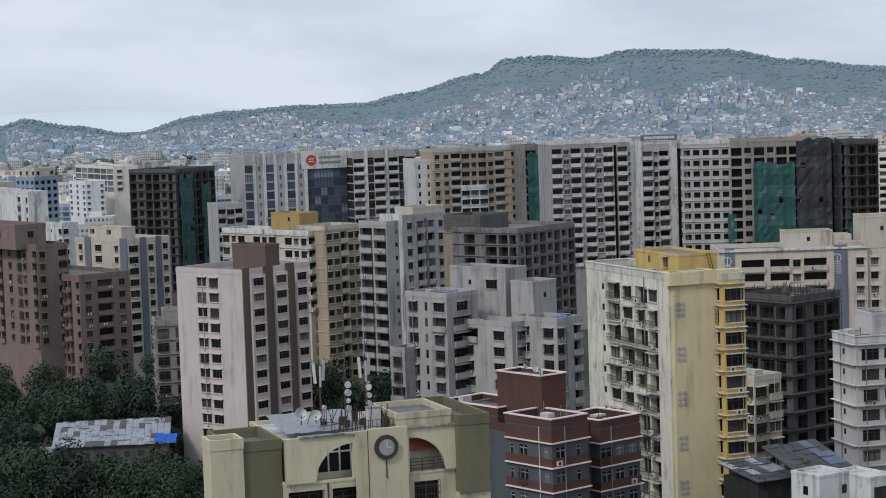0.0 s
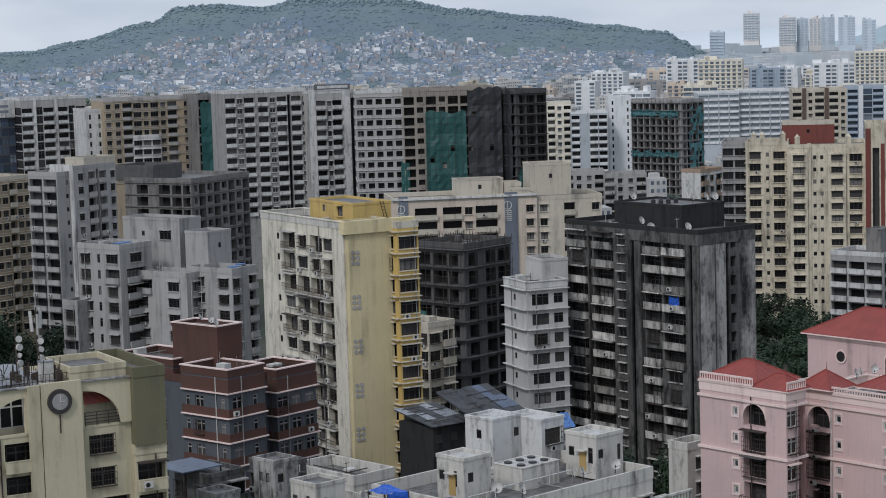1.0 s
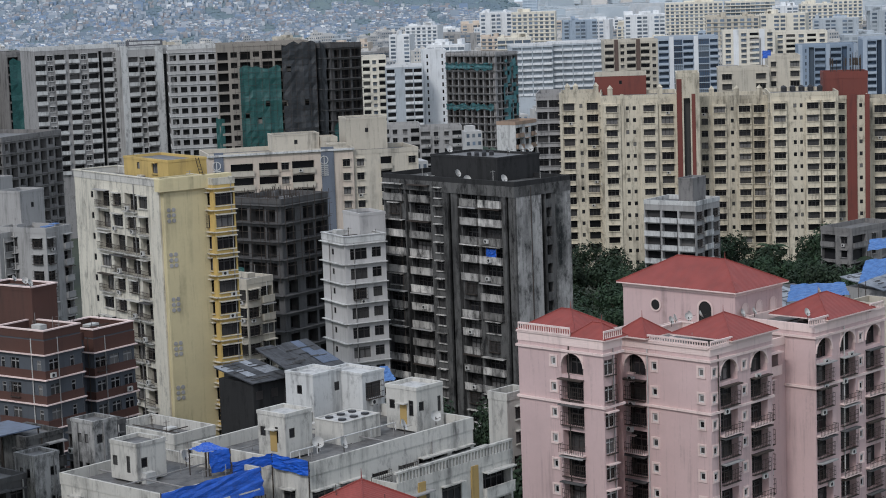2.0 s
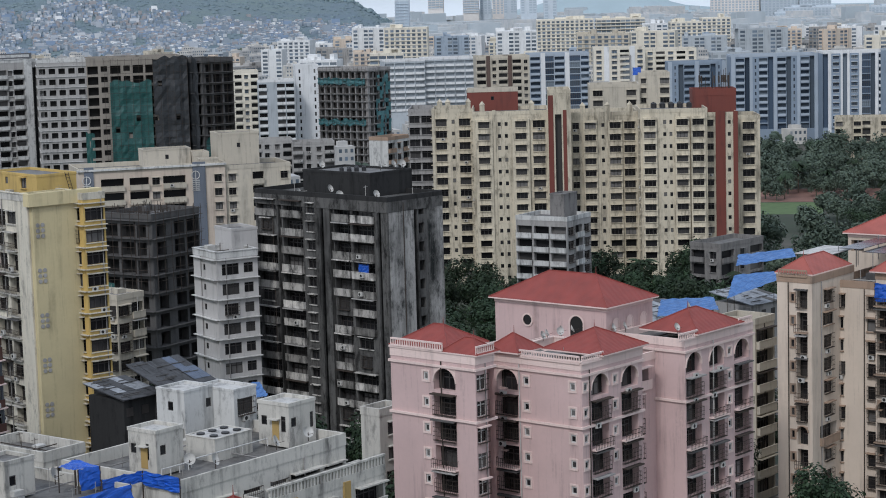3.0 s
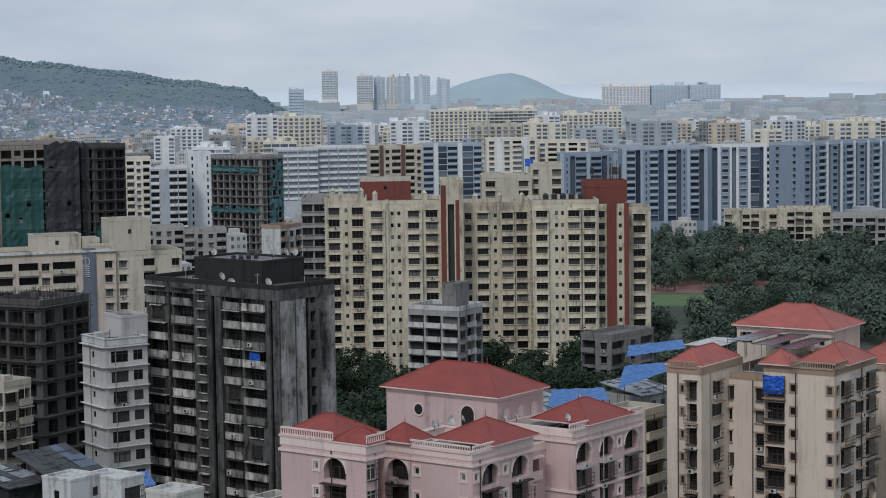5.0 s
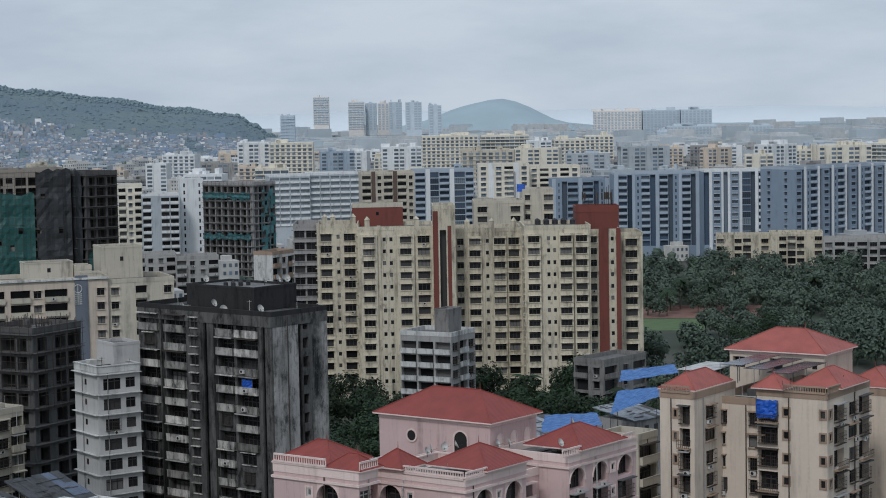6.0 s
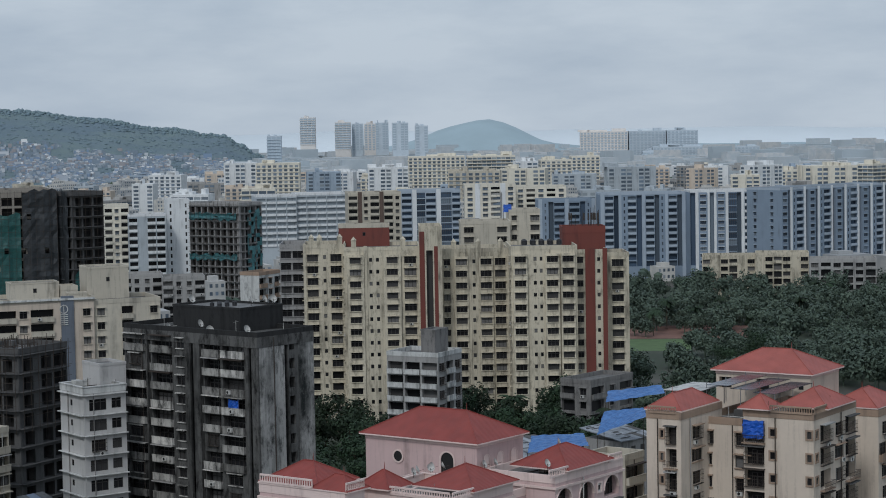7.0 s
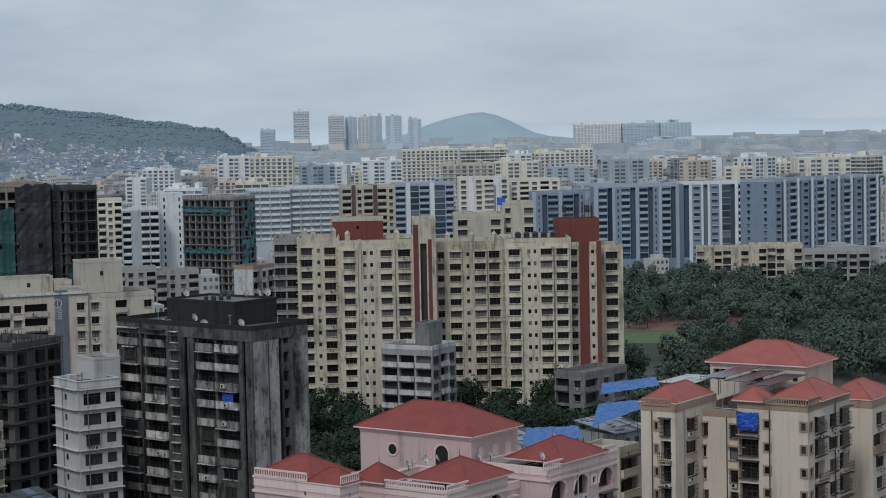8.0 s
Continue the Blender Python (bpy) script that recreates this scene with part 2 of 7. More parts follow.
def leafy(name, a, b, rough=0.6, deep=0.55):
    m, n, l, p = material(name)
    isl = n.new("ShaderNodeNewGeometry").outputs["Random Per Island"]
    info = n.new("ShaderNodeObjectInfo").outputs["Random"]
    pos = n.new("ShaderNodeNewGeometry").outputs["Position"]
    f = noise_node(n, l, pos, 0.15, 3.0)
    col = mixed(n, l, isl, a, b)
    col = mixed(n, l, ramp(n, l, f, 0.35, 0.65, 0.0, 0.6), col, tuple(v * deep for v in a))
    hs = n.new("ShaderNodeHueSaturation")
    l.new(col, hs.inputs["Color"])
    l.new(ramp(n, l, info, 0, 1, 0.7, 1.3), hs.inputs["Value"])
    l.new(ramp(n, l, info, 0, 1, 0.485, 0.515), hs.inputs["Hue"])
    l.new(hs.outputs[0], p.inputs["Base Color"])
    p.inputs["Roughness"].default_value = rough
    p.inputs["Specular IOR Level"].default_value = 0.2
    return m


M["leaf"] = leafy("monsoon_leaves", (0.020, 0.036, 0.020), (0.040, 0.066, 0.032))
# Hill trees: haze is mixed into the leaf colour as pale blue-grey.
M["leaffar"] = leafy("hazed_hill_canopy", (0.152, 0.208, 0.240), (0.188, 0.248, 0.242), 0.95, 0.95)
# Greyer and lighter than the near leaves: haze put into the colour.
M["leafpark"] = leafy("hazed_park_canopy", (0.082, 0.115, 0.092), (0.125, 0.165, 0.115))


def ground_mat():
    m, n, l, p = material("town_ground")
    pos = n.new("ShaderNodeNewGeometry").outputs["Position"]
    f = noise_node(n, l, pos, 0.012, 6.0)
    g = noise_node(n, l, pos, 0.4, 5.0)
    col = mixed(n, l, ramp(n, l, f, 0.50, 0.66), (0.032, 0.050, 0.026), (0.11, 0.10, 0.088))
    col = mixed(n, l, ramp(n, l, g, 0.3, 0.7, 0, 0.6), col, (0.05, 0.05, 0.045))
    l.new(col, p.inputs["Base Color"])
    p.inputs["Roughness"].default_value = 0.95
    return m


M["ground"] = ground_mat()


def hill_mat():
    m, n, l, p = material("hazed_wooded_hillside")
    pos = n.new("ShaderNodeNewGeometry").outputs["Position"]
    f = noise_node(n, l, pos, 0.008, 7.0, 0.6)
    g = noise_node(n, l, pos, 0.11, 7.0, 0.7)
    # The blue-grey in these greens is haze over the hill, painted in.
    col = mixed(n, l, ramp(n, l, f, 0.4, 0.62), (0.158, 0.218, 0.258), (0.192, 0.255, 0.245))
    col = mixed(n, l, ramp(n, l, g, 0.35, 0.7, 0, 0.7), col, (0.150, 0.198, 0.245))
    l.new(col, p.inputs["Base Color"])
    p.inputs["Roughness"].default_value = 1.0
    b = n.new("ShaderNodeBump")
    b.inputs["Strength"].default_value = 1.0
    b.inputs["Distance"].default_value = 5.0
    l.new(g, b.inputs["Height"])
    l.new(b.outputs[0], p.inputs["Normal"])
    return m


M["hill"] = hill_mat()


def shanty_mat():
    m, n, l, p = material("hazed_shanty_walls_roofs")
    isl = n.new("ShaderNodeNewGeometry").outputs["Random Per Island"]
    cr = n.new("ShaderNodeValToRGB")
    cr.color_ramp.interpolation = "CONSTANT"
    # Wall and roof colours are lifted and blued to include the haze.
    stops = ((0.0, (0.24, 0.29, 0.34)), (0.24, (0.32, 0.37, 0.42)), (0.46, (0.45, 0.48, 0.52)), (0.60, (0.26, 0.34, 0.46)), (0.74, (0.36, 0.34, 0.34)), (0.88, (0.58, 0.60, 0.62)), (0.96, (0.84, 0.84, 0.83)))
    for i, (q, c) in enumerate(stops):
        e = cr.color_ramp.elements[0] if i == 0 else cr.color_ramp.elements.new(q)
        e.position, e.color = q, (*c, 1)
    l.new(isl, cr.inputs[0])
    l.new(cr.outputs[0], p.inputs["Base Color"])
    p.inputs["Roughness"].default_value = 0.9
    return m


M["shanty"] = shanty_mat()

# ---- builders ----
rnd = random.Random(7)


class Geo:
    """Plain lists of corners and faces, with a material slot for each face."""

    def __init__(self):
        self.v, self.f, self.m = [], [], []

    def face(self, pts, m=0):
        i = len(self.v)
        self.v.extend(tuple(p) for p in pts)
        self.f.append(tuple(range(i, i + len(pts))))
        self.m.append(m)

    def box(self, x0, y0, z0, x1, y1, z1, m=0, bottom=True):
        i = len(self.v)
        self.v += [(x0, y0, z0), (x1, y0, z0), (x1, y1, z0), (x0, y1, z0), (x0, y0, z1), (x1, y0, z1), (x1, y1, z1), (x0, y1, z1)]
        fs = [(0, 1, 5, 4), (1, 2, 6, 5), (2, 3, 7, 6), (3, 0, 4, 7), (4, 5, 6, 7)] + ([(3, 2, 1, 0)] if bottom else [])
        self.f += [tuple(i + k for k in q) for q in fs]
        self.m += [m] * len(fs)

    def tube(self, a, b, r0, r1=None, k=6, m=0):
        a, b = Vector(a), Vector(b)
        r1 = r0 if r1 is None else r1
        w = (b - a).normalized()
        s = w.orthogonal().normalized()
        t = w.cross(s)
        i = len(self.v)
        for q, r in ((a, r0), (b, r1)):
            for j in range(k):
                c = 2 * math.pi * j / k
                self.v.append(tuple(q + (s * math.cos(c) + t * math.sin(c)) * r))
        for j in range(k):
            e = (j + 1) % k
            self.f.append((i + j, i + e, i + k + e, i + k + j))
            self.m.append(m)
        self.f += [tuple(i + j for j in reversed(range(k))), tuple(i + k + j for j in range(k))]
        self.m += [m, m]

    def weld(self):
        """Joins corners that coincide."""
        seen, to = {}, []
        for p in self.v:
            q = tuple(round(c, 4) for c in p)
            to.append(seen.setdefault(q, len(seen)))
        self.v = list(seen)
        self.f = [tuple(to[i] for i in f) for f in self.f]

    def mesh(self, name, mats):
        me = bpy.data.meshes.new(name)
        me.from_pydata(self.v, [], self.f)
        for q in mats:
            me.materials.append(M[q])
        me.polygons.foreach_set("material_index", self.m)
        me.update()
        return me


def part(name, geo, mats, parent, label="", m=None):
    me = geo if isinstance(geo, bpy.types.Mesh) else geo.mesh(name, mats)
    ob = new(name, me)
    ob.parent = parent
    if m is not None:
        ob.matrix_basis = m
    if label:
        ob["label"] = label
    return ob


def ring(x0, y0, x1, y1, t, z0, z1):
    """A closed upright kerb of thickness t round a rectangle."""
    g = Geo()
    o = [(x0, y0), (x1, y0), (x1, y1), (x0, y1)]
    i = [(x0 + t, y0 + t), (x1 - t, y0 + t), (x1 - t, y1 - t), (x0 + t, y1 - t)]
    for k in range(4):
        e = (k + 1) % 4
        g.face([(*o[k], z0), (*o[e], z0), (*o[e], z1), (*o[k], z1)])
        g.face([(*o[k], z1), (*o[e], z1), (*i[e], z1), (*i[k], z1)])
        g.face([(*i[e], z0), (*i[k], z0), (*i[k], z1), (*i[e], z1)])
        g.face([(*o[e], z0), (*o[k], z0), (*i[k], z0), (*i[e], z0)])
    g.weld()
    return g


CACHE = {}


def window_mesh(w, h, glass_key, frame_key):
    key = ("win", round(w, 1), round(h, 1), glass_key, frame_key)
    if key not in CACHE:
        w, h = key[1], key[2]
        g = Geo()
        t = 0.15 if frame_key == "framewhite" and w < 1 else 0.07
        k = max(1, round(w / 1.0))
        rows = [0.0, h] if h < 1.25 else [0.0, h * 0.72, h]
        for i in range(k):
            a, b = -w / 2 + w * i / k, -w / 2 + w * (i + 1) / k
            for z0, z1 in zip(rows, rows[1:]):
                o = [(a, -0.02, z0), (b, -0.02, z0), (b, -0.02, z1), (a, -0.02, z1)]
                f = [(a + t, -0.02, z0 + t), (b - t, -0.02, z0 + t), (b - t, -0.02, z1 - t), (a + t, -0.02, z1 - t)]
                p = [(q[0], 0.04, q[2]) for q in f]
                for j in range(4):
                    e = (j + 1) % 4
                    g.face([o[j], o[e], f[e], f[j]])
                    g.face([f[j], f[e], p[e], p[j]])
                g.face(p, 1)
        g.weld()
        CACHE[key] = g.mesh("window", [frame_key, glass_key])
    return CACHE[key]


def shade_mesh(w, key_mat, deep=0.55):
    key = ("shade", round(w, 1), key_mat, deep)
    if key not in CACHE:
        g = Geo()
        w = key[1]
        g.box(-w / 2 - 0.12, -deep, 0.0, w / 2 + 0.12, 0.02, 0.09)
        g.box(-w / 2 - 0.12, -deep, -0.06, w / 2 + 0.12, -deep + 0.05, 0.0)
        CACHE[key] = g.mesh("sunshade", [key_mat])
    return CACHE[key]


def balcony_mesh(w, deep, key_mat, rail):
    key = ("balc", round(w, 1), deep, key_mat, rail)
    if key not in CACHE:
        g = Geo()
        w = key[1]
        g.box(-w / 2, -deep, -0.14, w / 2, 0.04, 0.0)
        if rail:
            for z in (0.5, 0.98):
                g.box(-w / 2, -deep, z, w / 2, -deep + 0.05, z + 0.05, 1)
            k = max(4, int(w / 0.3))
            for i in range(k + 1):
                x = -w / 2 + (w - 0.04) * i / k
                g.box(x, -deep + 0.005, 0, x + 0.04, -deep + 0.04, 1.0, 1)
            for x in (-w / 2, w / 2 - 0.05):
                g.box(x, -deep, 0.95, x + 0.05, 0, 1.0, 1)
        else:
            g.box(-w / 2, -deep, 0, w / 2, -deep + 0.1, 0.92)
            if deep > 0.3:
                g.box(-w / 2, -deep + 0.1, 0, -w / 2 + 0.1, 0.0, 0.92)
                g.box(w / 2 - 0.1, -deep + 0.1, 0, w / 2, 0.0, 0.92)
            g.box(-w / 2 - 0.04, -deep - 0.04, 0.92, w / 2 + 0.04, -deep + 0.14, 1.0)
        CACHE[key] = g.mesh("balcony", [key_mat, "iron"])
    return CACHE[key]


def cage_mesh(w, h):
    key = ("cage", round(w, 1), round(h, 1))
    if key not in CACHE:
        w, h = key[1], key[2]
        g = Geo()
        d = 0.4
        for z in (0.0, h * 0.33, h * 0.66, h):
            g.box(-w / 2, -d, z, w / 2, -d + 0.035, z + 0.035)
            g.box(-w / 2, -d, z, -w / 2 + 0.035, 0, z + 0.035)
            g.box(w / 2 - 0.035, -d, z, w / 2, 0, z + 0.035)
        k = max(4, int(w / 0.28))
        for i in range(k + 1):
            x = -w / 2 + (w - 0.03) * i / k
            g.box(x, -d + 0.003, 0, x + 0.03, -d + 0.03, h, 0, False)
        g.box(-w / 2, -d, -0.04, w / 2, 0, 0.0)
        CACHE[key] = g.mesh("grille", ["iron"])
    return CACHE[key]


def arch_mesh(w, key_mat):
    """The two spandrels that turn a square head into a round one, with a raised band."""
    key = ("arch", round(w, 2), key_mat)
    if key not in CACHE:
        g = Geo()
        r = w / 2
        n = 12
        for i in range(n):
            c0, c1 = math.pi * i / n, math.pi * (i + 1) / n
            x0, z0, x1, z1 = -r * math.cos(c0), r * math.sin(c0) - r, -r * math.cos(c1), r * math.sin(c1) - r
            g.face([(x0, 0, z0), (x1, 0, z1), (x1, 0, 0.0), (x0, 0, 0.0)])
            g.face([(x0, 0, z0), (x0, 0.3, z0), (x1, 0.3, z1), (x1, 0, z1)])
            k = (r + 0.16) / r
            a, b = (x0, z0 + r), (x1, z1 + r)
            g.face([(a[0], -0.1, a[1] - r), (b[0], -0.1, b[1] - r), (b[0] * k, -0.1, b[1] * k - r), (a[0] * k, -0.1, a[1] * k - r)])
            g.face([(a[0], -0.1, a[1] - r), (a[0], 0, a[1] - r), (b[0], 0, b[1] - r), (b[0], -0.1, b[1] - r)])
            g.face([(a[0] * k, 0, a[1] * k - r), (a[0] * k, -0.1, a[1] * k - r), (b[0] * k, -0.1, b[1] * k - r), (b[0] * k, 0, b[1] * k - r)])
        g.weld()
        CACHE[key] = g.mesh("arch", [key_mat])
    return CACHE[key]


def cooler_mesh():
    if "cooler" not in CACHE:
        g = Geo()
        g.box(-0.42, -0.36, 0, 0.42, -0.04, 0.58)
        i = len(g.v)
        for j in range(12):
            c = 2 * math.pi * j / 12
            g.v.append((-0.1 + 0.22 * math.cos(c), -0.365, 0.29 + 0.22 * math.sin(c)))
        g.f.append(tuple(i + j for j in range(12)))
        g.m.append(1)
        g.box(-0.38, -0.4, -0.05, -0.32, 0.02, 0.0, 2)
        g.box(0.32, -0.4, -0.05, 0.38, 0.02, 0.0, 2)
        CACHE["cooler"] = g.mesh("air_conditioner", ["acwhite", "dark", "iron"])
    return CACHE["cooler"]


# Openings: share of the bay's width, widest, sill, height, depth
OPEN = {
    "w": (0.70, 1.6, 0.80, 1.55, 0.22),
    "W": (0.86, 2.9, 0.65, 1.75, 0.25),
    "s": (0.55, 0.75, 1.20, 0.95, 0.15),
    "v": (0.40, 0.7, 0.70, 1.60, 0.14),
    "g": (0.80, 2.4, 0.60, 1.75, 0.30),
    "b": (0.88, 5.0, 0.06, 2.46, 0.95),
    "B": (0.80, 3.0, 0.06, 2.30, 0.25),
    "f": (0.96, 9.0, 0.25, 2.60, 0.10),
    "o": (0.84, 4.2, 0.10, 2.35, 1.60),
    "a": (0.90, 3.3, 0.25, 2.50, 0.95),
    "J": (0.80, 2.7, 0.85, 1.50, 0.20),
    "O": (0.66, 1.9, 0.80, 1.60, 0.90),
}


class Building:
    def __init__(self, name, label, x, y, head, group="", category="apartment building", coolers=0.0, rise=0.0):
        self.root = new(name)
        self.root.matrix_basis = pose(x, y, 0, 0, 0, head)
        tagged(self.root, label, category, group)
        self.coolers = coolers * 0.65
        self.rise = rise
        self.near = math.hypot(x, y) < 400

    def block(self, x0, y0, x1, y1, top, faces=None, wall="white", trim=None, floors=10, fh=3.0, base=0.0, glass="glass", frame="framedark",
              shade=True, rail=False, ledge=None, parapet=0.9, roof="roofgrey", name="wall", back="glass", drop=0.25, strip=None, arched=(0,), coping=None, edge=None):
        """One upright block of the house, with bays of openings along its faces: 'L' and 'R' meet at the corner (x0, y0)."""
        top += self.rise
        base += self.rise if base > 0 else 0
        if x1 - x0 < 3:
            x1 = x0 + 3
        if y1 - y0 < 3:
            y1 = y0 + 3
        faces = faces or {}
        trim = trim or wall
        g = Geo()
        hoods = Geo()
        sides = {"R": ((x0, y0), (1, 0), (0, -1), x1 - x0), "L": ((x0, y1), (0, -1), (-1, 0), y1 - y0), "E": ((x1, y0), (0, 1), (1, 0), y1 - y0), "N": ((x1, y1), (-1, 0), (0, 1), x1 - x0)}
        t = 0.22
        low = top - parapet
        for key, (o, u, n, length) in sides.items():
            def P(a, z, d=0.0):
                return (o[0] + u[0] * a + n[0] * d, o[1] + u[1] * a + n[1] * d, z)
            bays = faces.get(key)
            if not bays:
                g.face([P(0, base), P(length, base), P(length, top), P(0, top)])
                continue
            bays = [(c, 1.0) if isinstance(c, str) else c for c in (list(bays) if isinstance(bays, str) else bays)]
            total = sum(b[1] for b in bays)
            ang = math.atan2(u[1], u[0])
            ztop = low - drop
            zlow = max(base, ztop - floors * fh)
            count = int((ztop - zlow) / fh + 0.01)
            zlow = ztop - count * fh
            g.face([P(0, ztop), P(length, ztop), P(length, top), P(0, top)])
            if zlow > base:
                g.face([P(0, base), P(length, base), P(length, zlow), P(0, zlow)])
            a = 0.0
            for kind, weight in bays:
                b = a + length * weight / total
                bw = b - a
                if kind in ".|":
                    g.face([P(a, zlow), P(b, zlow), P(b, ztop), P(a, ztop)])
                    if kind == "|":
                        q = Geo()
                        for d0, d1 in ((0.0, 0.25),):
                            c = [P(a, base, d0), P(b, base, d0), P(b, base, d1), P(a, base, d1)]
                            e = [(p[0], p[1], top + 0.3) for p in c]
                            q.face([c[3], c[2], e[2], e[3]])
                            q.face([c[0], c[3], e[3], e[0]])
                            q.face([c[2], c[1], e[1], e[2]])
                            q.face([e[3], e[2], e[1], e[0]])
                        part("pilaster", q, [strip or trim], self.root)
                elif kind == "#":
                    d = -1.4
                    g.face([P(a, zlow), P(a, zlow, d), P(a, ztop, d), P(a, ztop)], 0)
                    g.face([P(b, zlow, d), P(b, zlow), P(b, ztop), P(b, ztop, d)], 0)
                    # Shaft back: shade painted near-black when near; far ones use the pane material.
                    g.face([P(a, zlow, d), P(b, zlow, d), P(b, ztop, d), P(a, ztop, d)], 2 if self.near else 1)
                    g.face([P(a, ztop, d), P(b, ztop, d), P(b, ztop), P(a, ztop)], 0)
                    g.face([P(a, zlow), P(b, zlow), P(b, zlow, d), P(a, zlow, d)], 0)
                else:
                    style = kind
                    off = 0.75 if kind == "J" else 0.0

                    def Q(along, z, d=0.0):
                        return P(along, z, d + off)

                    def bar(a0, a1, z0, z1, d0, d1):
                        c = [Q(a0, z0, d0), Q(a1, z0, d0), Q(a1, z0, d1), Q(a0, z0, d1)]
                        e = [(*p[:2], z1) for p in c]
                        for f in ([c[3], c[2], e[2], e[3]], [c[0], c[3], e[3], e[0]], [c[2], c[1], e[1], e[2]], [e[3], e[2], e[1], e[0]], c):
                            hoods.face(f)

                    if off:
                        for f in ([P(a, zlow), P(a, ztop), Q(a, ztop), Q(a, zlow)], [P(b, zlow), P(b, ztop), Q(b, ztop), Q(b, zlow)], [P(a, ztop), P(b, ztop), Q(b, ztop), Q(a, ztop)], [P(a, zlow), P(b, zlow), Q(b, zlow), Q(a, zlow)]):
                            g.face(f)
                    ca = (a + b) / 2
                    for k in range(count):
                        kind = style
                        if self.near and rnd.random() < 0.34:
                            kind = {"b": rnd.choice("gWb"), "W": rnd.choice("gW"), "g": rnd.choice("Wgb"), "w": rnd.choice("wg")}.get(style, style)
                        share, most, sill, high, depth = OPEN[kind]
                        w = min(bw * share, most)
                        high = min(high, fh - sill - 0.12)
                        p0, p1 = ca - w / 2, ca + w / 2
                        z0 = ztop - (k + 1) * fh
                        s0, s1 = z0 + sill, z0 + sill + high
                        g.face([Q(a, z0), Q(b, z0), Q(b, s0), Q(a, s0)])
                        g.face([Q(a, s1), Q(b, s1), Q(b, z0 + fh), Q(a, z0 + fh)])
                        g.face([Q(a, s0), Q(p0, s0), Q(p0, s1), Q(a, s1)])
                        g.face([Q(p1, s0), Q(b, s0), Q(b, s1), Q(p1, s1)])
                        d = -depth
                        g.face([Q(p0, s0), Q(p0, s0, d), Q(p0, s1, d), Q(p0, s1)])
                        g.face([Q(p1, s0, d), Q(p1, s0), Q(p1, s1), Q(p1, s1, d)])
                        g.face([Q(p0, s0), Q(p1, s0), Q(p1, s0, d), Q(p0, s0, d)])
                        g.face([Q(p0, s1, d), Q(p1, s1, d), Q(p1, s1), Q(p0, s1)])
                        # The back sheet of open or near recesses has their shade painted in.
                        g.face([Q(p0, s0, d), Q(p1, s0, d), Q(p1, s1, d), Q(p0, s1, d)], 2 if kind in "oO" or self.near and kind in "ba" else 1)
                        spot = lambda z, dd=0.0: Matrix.Translation(Q(ca, z, dd)) @ Matrix.Rotation(ang, 4, "Z")
                        if kind in "wWJ" and (shade or not self.near):
                            bar(p0 - .15, p1 + .15, s1 + .02, s1 + .14, 0, .5)
                            bar(p0 - .1, p1 + .1, s0 - .14, s0 - .02, 0, .22)
                        elif kind == "s" and (frame == "framewhite" or trim == "peachdark"):
                            for q0, q1, e0, e1 in ((p0 - .22, p1 + .22, s1, s1 + .22), (p0 - .22, p1 + .22, s0 - .22, s0), (p0 - .22, p0, s0, s1), (p1, p1 + .22, s0, s1)):
                                bar(q0, q1, e0, e1, 0, .1)
                        if kind in "oO" or (z0 < 12 and not self.near):
                            continue
                        if kind == "b":
                            if self.near:
                                part("window", window_mesh(w * 0.8, 2.0, glass, frame), None, self.root, "", spot(s0 + 0.05, d + 0.09))
                            part("balcony", balcony_mesh(w + 0.1, 0.5, trim, rail), None, self.root, "", spot(s0 - 0.02, 0.02))
                            if shade and self.near and (k + int(a)) % 2 == 0:
                                part("sunshade", shade_mesh(w, rnd.choice((trim, trim, "greylt", "iron", "rawdark")), 0.75), None, self.root, "", spot(s1 + 0.05))
                        elif kind == "a":
                            part("window", window_mesh(w * 0.55, 1.9, glass, "framedark"), None, self.root, "", spot(s0, d + 0.09))
                            if k in arched:
                                part("arch", arch_mesh(w, trim), None, self.root, "", spot(s1, 0.003))
                            elif (k + int(a)) % 3:
                                part("grille", cage_mesh(w, 1.5), None, self.root, "", spot(s0 + 0.15))
                                part("sunshade", shade_mesh(w, rnd.choice(("iron", "greylt", "rawdark")), 0.7), None, self.root, "", spot(s1))
                            else:
                                part("balcony", balcony_mesh(w + 0.3, 0.7, trim, True), None, self.root, "", spot(s0 - 0.02))
                        elif kind == "B":
                            part("window", window_mesh(w, high, glass, frame), None, self.root, "", spot(s0, d + 0.09))
                            part("balcony", balcony_mesh(w + 0.3, 0.9, trim, rail), None, self.root, "", spot(s0 - 0.02))
                        else:
                            part("window", window_mesh(w, high, glass, frame), None, self.root, "", spot(s0, d + 0.09))
                            if kind == "g":
                                part("grille", cage_mesh(w, high), None, self.root, "", spot(s0))
                            if shade and self.near and kind in "wWg" and rnd.random() < 0.62:
                                part("sunshade", shade_mesh(w, trim), None, self.root, "", spot(s1 + 0.06))
                        if kind in "wWbga" and rnd.random() < self.coolers:
                            part("air_conditioner", cooler_mesh(), None, self.root, "", spot(s0 - 0.62 if kind != "b" else s0 + 0.2, 0.02 if kind != "b" else 0.5) @ pose(rnd.uniform(-0.3, 0.3) * w, 0, 0))
                a = b
            if ledge:
                for k in range(count + 1):
                    z = ztop - k * fh
                    q = Geo()
                    c = [P(-0.1, z - 0.05, 0.02), P(length + 0.1, z - 0.05, 0.02), P(length + 0.1, z - 0.05, ledge), P(-0.1, z - 0.05, ledge)]
                    e = [(p[0], p[1], z + 0.06) for p in c]
                    q.face([c[3], c[2], e[2], e[3]])
                    q.face([c[0], c[3], e[3], e[0]])
